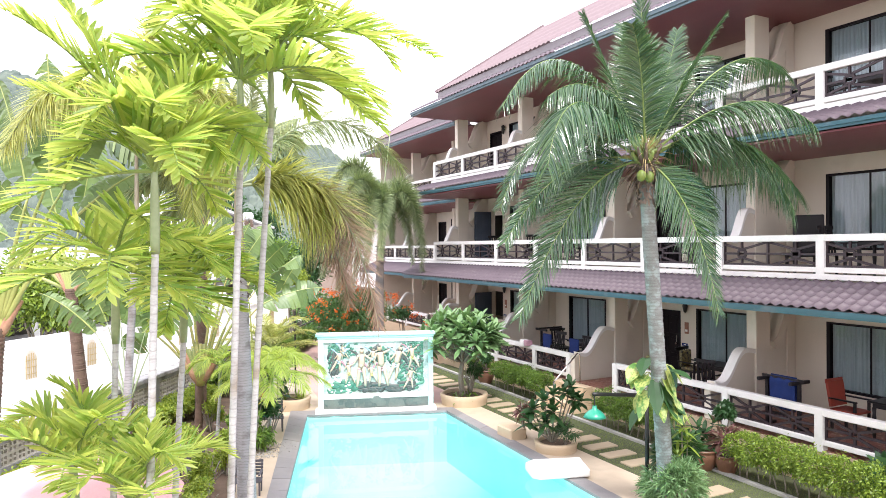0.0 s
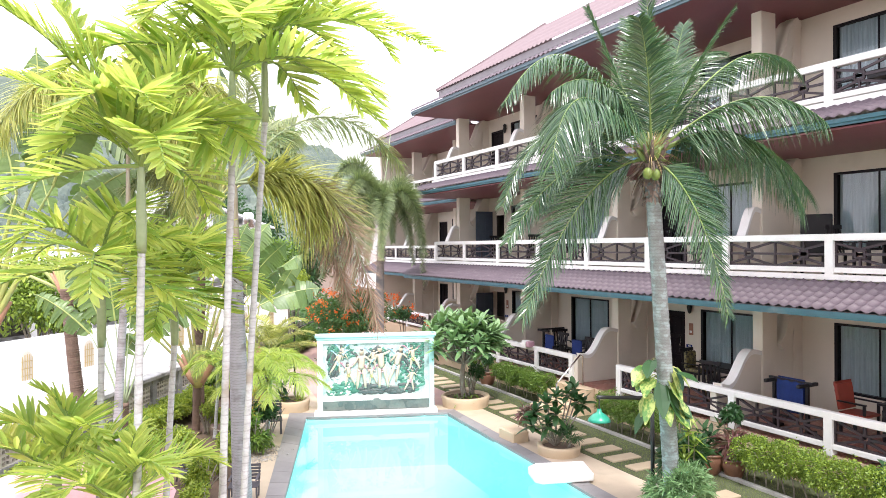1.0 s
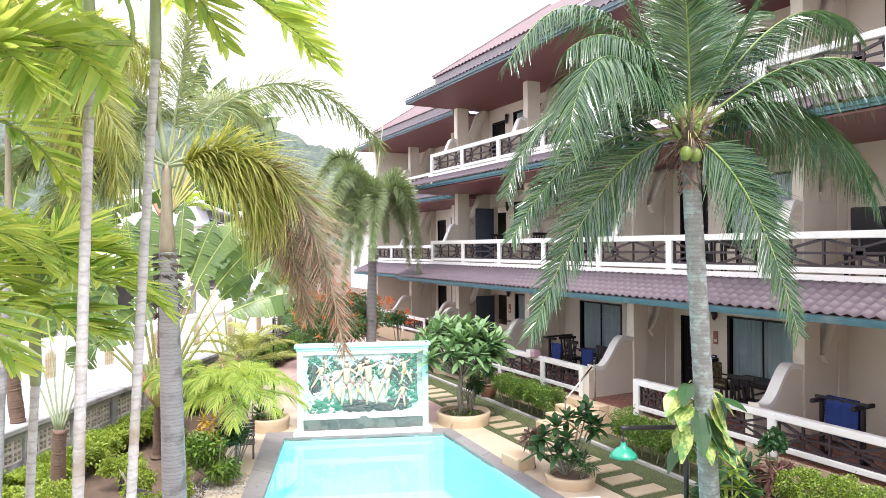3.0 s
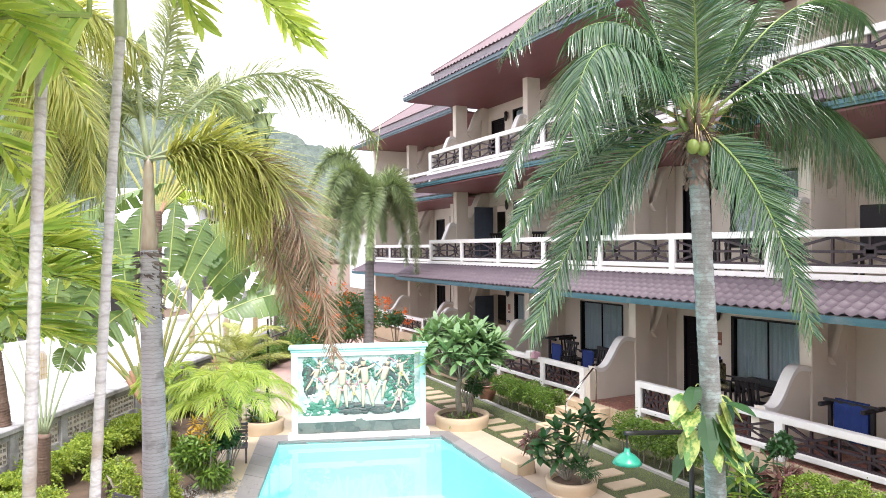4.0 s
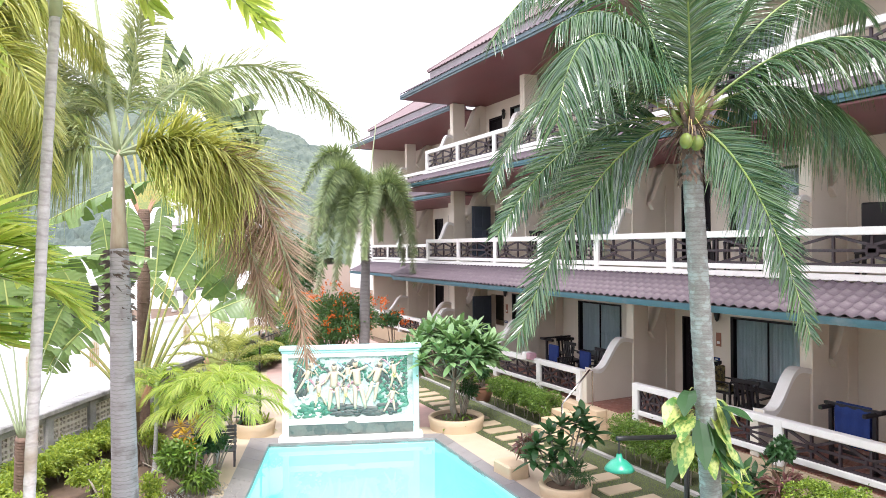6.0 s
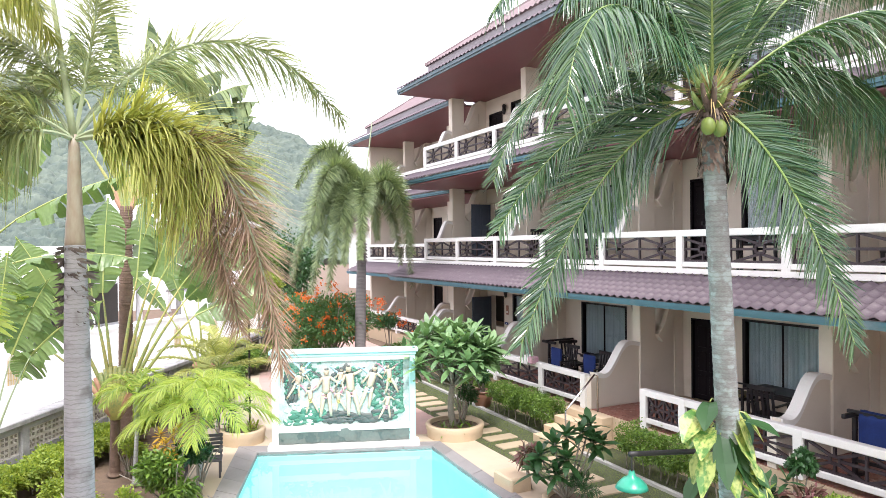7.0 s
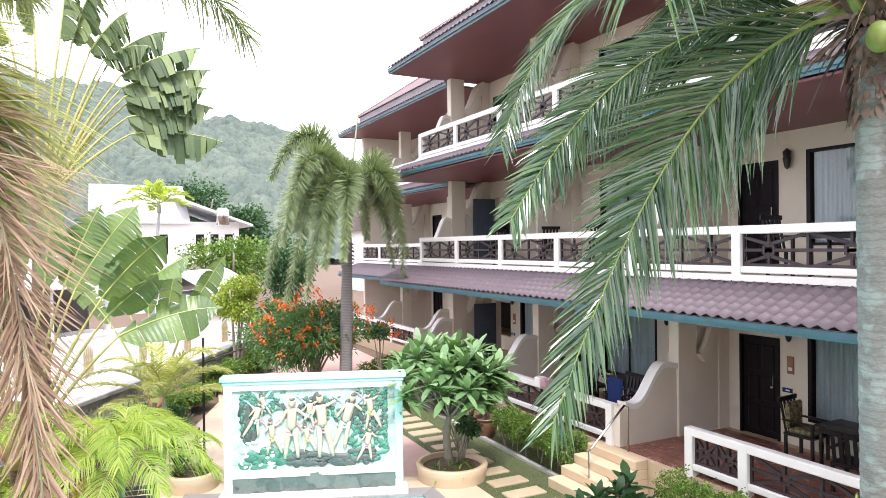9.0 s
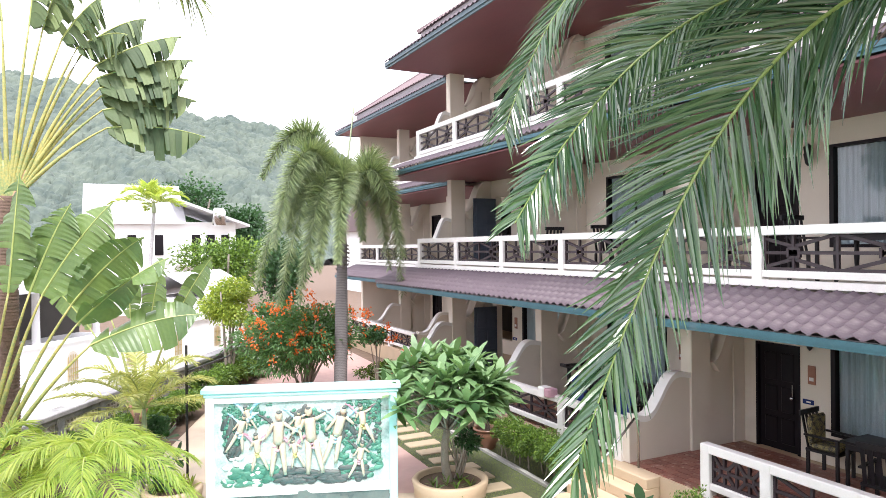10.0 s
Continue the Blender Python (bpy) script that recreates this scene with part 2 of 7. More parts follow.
def raw(name, verts, faces, material, parent=None, label="", mats=None, smooth=False):
    me = bpy.data.meshes.new(name)
    me.from_pydata([tuple(v) for v in verts] if not isinstance(verts, np.ndarray) else verts.tolist(), [], faces if isinstance(faces, list) else faces.tolist())
    for m in (material if isinstance(material, (list, tuple)) else [material]):
        me.materials.append(m)
    if mats is not None:
        me.polygons.foreach_set("material_index", mats)
    if smooth:
        me.polygons.foreach_set("use_smooth", [True] * len(me.polygons))
    me.update()
    ob = new(name, me)
    if parent:
        ob.parent = parent
    if label:
        tagged(ob, label)
    return ob


def sibling(name, ob, parent, loc):
    """Another piece on the same mesh data."""
    o = new(name, ob.data)
    o.parent = parent
    o.location = loc
    return o


def thing(name, loc, label, category, group="", rz=0.0):
    e = new(name)
    e.empty_display_size = 0.2
    e.matrix_basis = pose(*loc, 0, 0, rz)
    return tagged(e, label, category, group)


def box(bm, x0, x1, y0, y1, z0, z1, bevel=0.0):
    r = bmesh.ops.create_cube(bm, size=1.0)
    vs = r["verts"]
    for v in vs:
        v.co = Vector((x0 + (v.co.x + 0.5) * (x1 - x0), y0 + (v.co.y + 0.5) * (y1 - y0), z0 + (v.co.z + 0.5) * (z1 - z0)))
    if bevel:
        es = list({e for v in vs for e in v.link_edges})
        bmesh.ops.bevel(bm, geom=es, offset=bevel, segments=1, affect="EDGES", profile=0.5)
    return vs


def boxes(name, dims, material, parent=None, label="", bevel=0.0):
    bm = bmesh.new()
    for d in dims:
        box(bm, *d, bevel=bevel)
    return part(name, bm, material, parent, label)


def bar(bm, a, b, w, h=None):
    """A square bar from a to b."""
    a, b = Vector(a), Vector(b)
    h = h or w
    d = b - a
    m = Matrix.Translation((a + b) / 2) @ d.to_track_quat("Z", "Y").to_matrix().to_4x4() @ Matrix.Diagonal((w, h, d.length, 1))
    return bmesh.ops.create_cube(bm, size=1.0, matrix=m)["verts"]


def lathe(bm, profile, seg=20, cap=True, wob=0.0):
    """Turns (radius, height) pairs round z."""
    rings = []
    for r, z in profile:
        rings.append([bm.verts.new((r * math.cos(2 * math.pi * i / seg) * (1 + wob * math.sin(3 * i + z * 9)), r * math.sin(2 * math.pi * i / seg), z)) for i in range(seg)])
    for a, b in zip(rings, rings[1:]):
        for i in range(seg):
            f = bm.faces.new((a[i], a[(i + 1) % seg], b[(i + 1) % seg], b[i]))
            f.smooth = True
    if cap:
        bm.faces.new(rings[-1])
        bm.faces.new(list(reversed(rings[0])))
    return rings


def tube(points, radii, seg=8):
    """Vertices and faces of a tube along points."""
    pts = np.array(points, float)
    tan = np.gradient(pts, axis=0)
    tan /= np.linalg.norm(tan, axis=1)[:, None] + 1e-9
    vs, fs = [], []
    for i, (p, t) in enumerate(zip(pts, tan)):
        ref = np.array((0, 0, 1.0)) if abs(t[2]) < 0.9 else np.array((1.0, 0, 0))
        u = np.cross(t, ref)
        u /= np.linalg.norm(u)
        v = np.cross(t, u)
        for k in range(seg):
            a = 2 * math.pi * k / seg
            vs.append(p + radii[i] * (math.cos(a) * u + math.sin(a) * v))
    for i in range(len(pts) - 1):
        for k in range(seg):
            fs.append([i * seg + k, i * seg + (k + 1) % seg, (i + 1) * seg + (k + 1) % seg, (i + 1) * seg + k])
    fs.append(list(range(seg))[::-1])
    fs.append([(len(pts) - 1) * seg + k for k in range(seg)])
    return np.array(vs), fs


def prism(bm, outline, axis, a0, a1):
    """Extrudes a closed 2D outline along an axis ('x', 'y' or 'z')."""
    def put(p, a):
        return {"x": (a, p[0], p[1]), "y": (p[0], a, p[1]), "z": (p[0], p[1], a)}[axis]
    lo = [bm.verts.new(put(p, a0)) for p in outline]
    hi = [bm.verts.new(put(p, a1)) for p in outline]
    bm.faces.new(lo)
    bm.faces.new(list(reversed(hi)))
    n = len(outline)
    for i in range(n):
        bm.faces.new((lo[i], hi[i], hi[(i + 1) % n], lo[(i + 1) % n]))
    bmesh.ops.recalc_face_normals(bm, faces=bm.faces[:])


def bezier(p0, p1, p2, n):
    s = np.linspace(0, 1, n)[:, None]
    p0, p1, p2 = (np.array(p, float) for p in (p0, p1, p2))
    return (1 - s) ** 2 * p0 + 2 * s * (1 - s) * p1 + s ** 2 * p2


def strips(base, dirs, wide, length, width, droop, nseg=4, tip=0.05, bulge=0.35, square=False, keel=0.0):
    """Many blade-like strips at once: from base along dirs, sinking by droop, widest at bulge."""
    n = len(base)
    length, width, droop = (np.broadcast_to(np.asarray(a, float), (n,)) for a in (length, width, droop))
    u = np.linspace(0, 1, nseg + 1)
    prof = np.where(u < bulge, 0.55 + 0.45 * u / bulge, np.clip((1 - u) / (1 - bulge), 0, 1) ** 0.7)
    prof = np.maximum(prof, tip)
    if square:
        prof = np.where(u < 0.99, 0.96 + 0.08 * u, 0.55)
    c = base[:, None, :] + dirs[:, None, :] * (length[:, None] * u)[:, :, None]
    c = c.copy()
    c[:, :, 2] -= droop[:, None] * length[:, None] * u[None, :] ** 2
    off = wide[:, None, :] * (0.5 * width[:, None] * prof[None, :])[:, :, None]
    if keel:                                                      # folded along the midrib
        sink = np.cross(wide, dirs)
        sink = sink * np.where(sink[:, 2:3] > 0, -1.0, 1.0)
        low = c + sink[:, None, :] * (keel * 0.5 * width[:, None] * prof[None, :])[:, :, None]
        vs = np.stack([c - off, low, c + off], axis=2).reshape(-1, 3)
        k = (nseg + 1) * 3
        one = np.array([[3 * i + j, 3 * i + 3 + j, 3 * i + 4 + j, 3 * i + 1 + j] for i in range(nseg) for j in (0, 1)])
        return vs, (one[None] + (np.arange(n) * k)[:, None, None]).reshape(-1, 4)
    vs = np.stack([c - off, c + off], axis=2).reshape(-1, 3)
    k = (nseg + 1) * 2
    one = np.array([[2 * i, 2 * i + 2, 2 * i + 3, 2 * i + 1] for i in range(nseg)])
    fs = (one[None] + (np.arange(n) * k)[:, None, None]).reshape(-1, 4)
    return vs, fs


def norm(v):
    return v / (np.linalg.norm(v, axis=-1, keepdims=True) + 1e-9)


def frond(parent, p0, p1, p2, rng, leaf=0.6, width=0.035, count=70, angle=55, sag=0.5, start=0.18, plume=0.0, thick=0.025,
          mats=(M_COCO, M_RACHIS), name="frond", lift=0.15, jitter=0.12, close=0.35, nseg=4, label="", bulge=0.3, twist=0.0, square=False, keel=0.0, end=0.995, blunt=0.05, heel=1.0):
    """A feather leaf along a bent midrib: leaflets on both sides, drooping by sag; plume spreads them round the rib."""
    curve = bezier(p0, p1, p2, 24)
    tan = norm(np.gradient(curve, axis=0))
    rv, rf = tube(curve, np.linspace(thick, thick * 0.2, 24) * (1 + (heel - 1) * np.exp(-np.linspace(0, 1, 24) / 0.07)), 6)
    s = np.linspace(start, end, count)
    at = np.stack([np.interp(s, np.linspace(0, 1, 24), curve[:, i]) for i in range(3)], 1)
    tg = norm(np.stack([np.interp(s, np.linspace(0, 1, 24), tan[:, i]) for i in range(3)], 1))
    side = norm(np.cross(tg, np.array((0, 0, 1.0))) + 1e-6)
    up = norm(np.cross(side, tg))
    if twist:
        side, up = side * math.cos(twist) + up * math.sin(twist), up * math.cos(twist) - side * math.sin(twist)
    vs, fs = [rv], [np.array(rf[:-2])]
    mi = [1] * (len(rf) - 2)
    base = len(rv)
    rel = (s - start) / (1 - start)
    L = leaf * (0.55 + 0.45 * np.sin(np.clip(rel * 1.15 + 0.15, 0, 1) * math.pi)) * np.where(rel > 0.8, 1 - (rel - 0.8) * 2.2, 1)
    for sgn in (-1, 1):
        a = np.radians(angle - rel * (angle * close) + rng.normal(0, 5, count))
        el = lift + rng.normal(0, jitter, count)
        if plume:
            el = el + rng.uniform(-plume, plume, count)
        d = norm(tg * np.cos(a)[:, None] + (side * sgn * np.cos(el)[:, None] + up * np.sin(el)[:, None]) * np.sin(a)[:, None])
        wide = norm(np.cross(d, up) + up * rng.normal(0, 0.25, count)[:, None])
        v, f = strips(at + rng.normal(0, 0.004, (count, 3)), d, wide, L * rng.uniform(0.85, 1.1, count), width * rng.uniform(0.8, 1.15, count), sag * rng.uniform(0.7, 1.3, count), nseg, blunt, bulge=bulge, square=square, keel=keel)
        vs.append(v)
        fs.append(f + base)
        base += len(v)
        mi += [0] * len(f)
    ob = raw(name, np.concatenate(vs), [list(map(int, q)) for q in np.concatenate(fs)], list(mats), parent, label, mi)
    return ob


def leaf_cloud(centres, rng, length, width, up=0.3, sag=0.3, out=None):
    """Folded leaves scattered at centres, turned outward."""
    n = len(centres)
    d = rng.normal(0, 1, (n, 3))
    if out is not None:
        d = d * 0.6 + out
    d[:, 2] += up
    d = norm(d)
    w = norm(np.cross(d, rng.normal(0, 1, (n, 3))))
    return strips(np.asarray(centres, float), d, w, length * rng.uniform(0.7, 1.2, n), width * rng.uniform(0.8, 1.2, n), sag, 2, tip=0.06, bulge=0.5)

# ---- ground, pool and paving ----


def sheet(name, outer, holes, z, material, label, kind="structure", depth=0.0):
    """A flat sheet with holes, optionally with a skirt of some depth."""
    bm = bmesh.new()
    edges = []
    loops = []
    for loop in [outer] + holes:
        vs = [bm.verts.new((x, y, z)) for x, y in loop]
        loops.append(vs)
        for i in range(len(vs)):
            edges.append(bm.edges.new((vs[i], vs[(i + 1) % len(vs)])))
    bmesh.ops.triangle_fill(bm, use_beauty=True, edges=edges)
    for f in bm.faces:
        if f.normal.z < 0:
            f.normal_flip()
    if depth:
        for vs in loops:
            lo = [bm.verts.new((v.co.x, v.co.y, z - depth)) for v in vs]
            for i in range(len(vs)):
                j = (i + 1) % len(vs)
                bm.faces.new((vs[i], vs[j], lo[j], lo[i]))
    return tagged(part(name, bm, material), label, kind=kind)


POOL = [(3.36, 16.52), (6.8, 15.17), (6.37, 9.8), (6.01, 5.59), (-0.37, 6.11)]
COPE = [(3.09, 17.17), (7.12, 15.42), (6.7, 9.77), (6.34, 5.16), (-0.74, 5.71)]
ground = sheet("ground", [(-900, -300), (900, -300), (900, 1200), (-900, 1200)], [COPE], -0.06, M_SOIL, "bare brown garden earth reaching to the hills")

deck = sheet("pavement", [(-2.5, -5.7), (7.85, -5.7), (7.97, 17.1), (8.25, 35.79), (6.25, 35.84), (4.75, 24.51), (2.53, 18.66), (2.26, 16.93), (0.56, 11.7), (-1.52, 6)],
             [COPE], 0.0, M_DECK, "tan washed-concrete pool deck, worn and stained", depth=0.08)
sheet("pool_basin", POOL, [], -1.35, M_POOL, "turquoise mosaic bottom of the swimming pool")
bm = bmesh.new()
top = [bm.verts.new((x, y, -0.02)) for x, y in POOL]
low = [bm.verts.new((x, y, -1.35)) for x, y in POOL]
for i in range(len(POOL)):
    j = (i + 1) % len(POOL)
    bm.faces.new((top[i], low[i], low[j], top[j]))
bmesh.ops.recalc_face_normals(bm, faces=bm.faces[:])
tagged(part("pool_wall", bm, M_POOL), "turquoise mosaic sides of the pool", kind="structure")

M_WATER = glass_mat("pool_water", (0.82, 1.0, 1.0), 0.02, 1.0)
wnod, wlnk = M_WATER.node_tree.nodes, M_WATER.node_tree.links
wav = wnod.new("ShaderNodeTexNoise")
wav.inputs["Scale"].default_value = 2.2
wbp = wnod.new("ShaderNodeBump")
wbp.inputs["Strength"].default_value, wbp.inputs["Distance"].default_value = 0.12, 0.03
wlnk.new(wav.outputs["Fac"], wbp.inputs["Height"])
for nd in wnod:
    if nd.bl_idname == "ShaderNodeBsdfGlossy":
        wlnk.new(wbp.outputs[0], nd.inputs["Normal"])
    if nd.bl_idname == "ShaderNodeFresnel":
        nd.inputs[0].default_value = 1.33
water = sheet("water", POOL, [], -0.07, M_WATER, "clear turquoise pool water, nearly still")
water.visible_shadow = False

# unseen plain walls, added to keep low sky light off the terraces
for nm, dims in (("shade_wall_west", (-9.3, -9.0, -10.3, 13.0, -0.1, 6.2)), ("shade_wall_south", (-9.0, 16.5, -10.3, -10.0, -0.1, 6.2))):
    tagged(boxes(nm, [dims], M_CREAM), "unseen plain cream wall added to shade the terraces", kind="structure")

# ---- the hotel ----


def s_curve(x0, x1, z0, z1, steps=18):
    """A rising S: level at its foot, steep at the middle, level again at its head."""
    pts = []
    for i in range(steps + 1):
        u = i / steps
        rise = u - 0.11 * math.sin(2 * math.pi * u)
        pts.append((x0 + (x1 - x0) * u, z0 + (z1 - z0) * rise))
    return pts


def wavy_outline(x_front, x_back, z0, z_low, z_high, steps=18):
    """Side view of a balcony screen: low at the front, an S-curve up to the column."""
    pts = [(x_front, z0), (x_front, z_low - 0.1), (x_front + 0.12, z_low - 0.1), (x_front + 0.12, z_low)]
    for i in range(1, steps + 1):
        u = i / steps
        q = min(1.0, max(0.0, (u - 0.12) / 0.7))
        s = q ** 3 * (10 - 15 * q + 6 * q * q)
        bumpy = 0.05 * math.sin(u * math.pi * 2.0)
        pts.append((x_front + 0.12 + (x_back - x_front - 0.12) * u, z_low + (z_high - z_low) * s - bumpy))
    return pts + [(x_back, z0)]


def lattice(bm, y0, y1, z0, z1, x):
    """One balcony bay: two cells, each with a small square at its middle and rays to its corners and sides."""
    w, t = 0.038, 0.045
    zm, h = (z0 + z1) / 2, (z1 - z0)
    for yy in (y0 + 0.015, (y0 + y1) / 2, y1 - 0.015):
        bar(bm, (x, yy, z0), (x, yy, z1), t, w)
    bar(bm, (x, y0, z0 + 0.02), (x, y1, z0 + 0.02), w, t)
    half = (y1 - y0) / 4
    q = h * 0.13
    for c in (y0 + half, y1 - half):
        for s in (-1, 1):
            bar(bm, (x, c + s * q * 1.3, zm - q), (x, c + s * q * 1.3, zm + q), t, w)
            bar(bm, (x, c - q * 1.3, zm + s * q), (x, c + q * 1.3, zm + s * q), w, t)
            bar(bm, (x, c + s * q * 1.3, zm), (x, c + s * half, zm), w, t)
            bar(bm, (x, c, zm + s * q), (x, c, zm + s * h / 2), t, w)
            for sz in (-1, 1):
                bar(bm, (x, c + s * q * 1.3, zm + sz * q), (x, c + s * half, zm + sz * h / 2), w * 0.9, t)


FLOORS = (0.68, 3.81, 7.0)
CEIL = (3.24, 6.42, 9.62)
PITCH = 4.62
WALLX = 2.45           # back wall, from the railing's face
COLX = (1.03, 1.52)
TERX = -0.44           # ground-floor terrace edge and its balustrade
DOOR_H = (1.86, 2.03, 2.03)
HEAD = (2.02, 2.2, 2.25)


def railing(b, level, x, y0, y1, n, at=None):
    """A white handrail on square posts, dark lattice between."""
    f = FLOORS[level]
    top = f + (0.76 if level == 0 else 0.82)
    bm = bmesh.new()
    box(bm, x, x + 0.15, y0, y1, top - 0.13, top, 0.012)
    box(bm, x + 0.01, x + 0.14, y0, y1, f + 0.1, f + 0.2, 0.01)
    rail = part("balcony_railing", bm, M_WHITE, b, "white painted concrete balustrade with dark lattice")
    ys = at or [y0 + i * (y1 - y0) / n for i in range(n + 1)]
    for yy in ys:
        boxes("post", [(x - 0.006, x + 0.156, yy - 0.085, yy + 0.085, f - 0.03, top - 0.004)], M_WHITE, rail, bevel=0.01)
    for ya, yb in zip(ys, ys[1:]):
        bm = bmesh.new()
        lattice(bm, ya + 0.085, yb - 0.085, f + 0.2, top - 0.13, x + 0.075)
        part("lattice_panel", bm, M_LATTICE, rail, "dark brown geometric lattice")
    return rail


def door(b, level, y_hi, width, open_leaf=False):
    f = FLOORS[level]
    h = DOOR_H[level]
    y_lo = y_hi - width
    if open_leaf:
        x1, x0 = WALLX - 0.02, WALLX - 0.02 - width
        d = boxes("door", [(x0, x1, y_hi, y_hi + 0.045, f + 0.01, f + h)], M_BLUEDOOR, b, "blue-grey panelled door standing open")
        for z0, z1 in ((0.12, 0.58), (0.68, 1.14), (1.24, h - 0.12)):
            for a, c in ((x0 + 0.08, x0 + width / 2 - 0.03), (x0 + width / 2 + 0.03, x1 - 0.08)):
                boxes("panel", [(a, c, y_hi - 0.012, y_hi + 0.004, f + z0, f + z1)], M_BLUEDOOR, d, bevel=0.01)
        return d
    d = boxes("door", [(WALLX + 0.05, WALLX + 0.1, y_lo, y_hi, f, f + h)], M_DOOR, b, "dark stained panelled wooden door, shut")
    for z0, z1 in ((0.12, 0.58), (0.68, 1.14), (1.24, h - 0.12)):
        for a, c in ((y_lo + 0.1, y_lo + width / 2 - 0.04), (y_lo + width / 2 + 0.04, y_hi - 0.1)):
            boxes("panel", [(WALLX + 0.03, WALLX + 0.06, a, c, f + z0, f + z1)], M_DOOR, d, bevel=0.012)
    bm = bmesh.new()
    for a in (y_lo - 0.05, y_hi):
        box(bm, WALLX - 0.02, WALLX + 0.12, a, a + 0.05, f, f + h + 0.05)
    box(bm, WALLX - 0.02, WALLX + 0.12, y_lo, y_hi, f + h, f + h + 0.05)
    part("door_frame", bm, M_DOOR, d)
    bm = bmesh.new()
    bmesh.ops.create_uvsphere(bm, u_segments=10, v_segments=6, radius=0.035, matrix=Matrix.Translation((WALLX - 0.03, y_lo + 0.1, f + 0.98)))
    box(bm, WALLX - 0.035, WALLX - 0.02, y_lo + 0.07, y_lo + 0.09, f + 1.02, f + 1.22)
    box(bm, WALLX - 0.03, WALLX + 0.05, y_lo + 0.09, y_lo + 0.11, f + 0.97, f + 0.99)
    part("door_handle", bm, M_STEEL, d, "steel door knob and pull")
    return d


def window(b, level, y0, y1, z_sill, z_head):
    f = FLOORS[level]
    a, c = f + z_sill, f + z_head
    bm = bmesh.new()
    t, tm = 0.05, 0.022
    box(bm, WALLX - 0.02, WALLX + 0.1, y0, y0 + t, a, c)
    box(bm, WALLX - 0.02, WALLX + 0.1, y1 - t * 1.5, y1, a, c)
    box(bm, WALLX + 0.02, WALLX + 0.06, (y0 + y1) / 2 - tm / 2, (y0 + y1) / 2 + tm / 2, a + t, c - t)
    for zz in (a, c - t):
        box(bm, WALLX - 0.015, WALLX + 0.095, y0 + t, y1 - t * 1.5, zz, zz + t)
    w = part("window", bm, M_DOOR, b, "large dark-framed window with drawn pale curtains")
    for k in range(2):
        p0 = y0 + t + k * ((y1 - y0) / 2 - t / 2)
        bm = bmesh.new()
        p1 = p0 + (y1 - y0) / 2 - t * 1.5
        bm.faces.new([bm.verts.new((WALLX + 0.04, yy, zz)) for yy, zz in ((p0, a + t), (p0, c - t), (p1, c - t), (p1, a + t))])
        o = part("pane", bm, M_GLASS, w)
        o.visible_shadow = False
        n = 60
        ys = np.linspace(p0 - 0.02, p0 + (y1 - y0) / 2 - t * 1.3, n)
        xs = WALLX + 0.1 + 0.03 * np.sin(np.arange(n) * 1.15 + k) + 0.015 * np.sin(np.arange(n) * 0.37)
        vs = [(xs[i], ys[i], z) for z in (a + 0.02, c - 0.02) for i in range(n)]
        fs = [[i, i + 1, n + i + 1, n + i] for i in range(n - 1)]
        raw("curtain", vs, fs, M_CURTAIN, w, "pale grey-green gathered curtain", smooth=True)
    return w


def pent_tiles(b, y0, y1, x_low, x_high, z_low, z_high, pieces):
    """A strip of pent roof in rows of curved concrete tiles, with its fascia."""
    roof = boxes("pent_roof", [(x_low + 0.03, x_high, y0, y1, z_low - 0.05, z_low - 0.02)], M_CAPGREY, b, "pent roof of mauve-brown concrete tiles")
    boxes("fascia", [(x_low - 0.01, x_low + 0.02, y0, y1, z_low - 0.1, z_low - 0.03), (x_low + 0.02, x_low + 0.045, y0, y1, z_low - 0.15, z_low - 0.07)], M_FASCIA, roof, "weathered teal fascia board")
    rows = 5
    run, rise = (x_high - x_low) / rows, (z_high - z_low) / rows
    tw = 0.21
    n = int((y1 - y0) / tw)
    seg = 8
    vs, fs = [], []
    lap = run * 1.12
    for k in range(seg + 1):
        u = k / seg
        yy = u * tw
        wv = 0.019 * math.cos(u * 2 * math.pi) + (0.008 if u > 0.9 else 0)
        for q, zz in ((-0.05, 0.0), (lap, rise * lap / run)):
            vs.append((q, yy, zz + wv + 0.04))
        vs.append((-0.05, yy, wv + 0.008))
    for k in range(seg):
        a = 3 * k
        fs += [[a, a + 3, a + 4, a + 1], [a + 2, a + 5, a + 3, a]]
    first = None
    joined_v, joined_f = [], []
    for r in range(rows):
        for i in range(n):
            loc = (x_low + r * run, y0 + i * tw, z_low + r * rise + 0.004 * r)
            if pieces and y0 + i * tw < pieces:
                if first is None:
                    first = raw("roof_tile", vs, fs, M_TILE, roof, smooth=True)
                    first.location = loc
                else:
                    sibling("roof_tile", first, roof, loc)
            else:
                base = len(joined_v)
                joined_v += [(v[0] + loc[0], v[1] + loc[1], v[2] + loc[2]) for v in vs]
                joined_f += [[q + base for q in f] for f in fs]
    if joined_v:
        o = raw("roof_tiles", joined_v, joined_f, M_TILE, roof, smooth=True)
        tagged(o, "rows of curved mauve-brown tiles", kind="stuff")
    return roof


SILL = 0.5


def unit_plan(u):
    """Door top and bottom, window top and bottom along y: neighbouring rooms are mirrored."""
    p = -u * PITCH
    if u % 2 == 0:
        return p - 0.4, p - 1.18, p - 1.79, p - 3.68
    return p - PITCH + 1.18, p - PITCH + 0.4, p - 0.86, p - 2.75


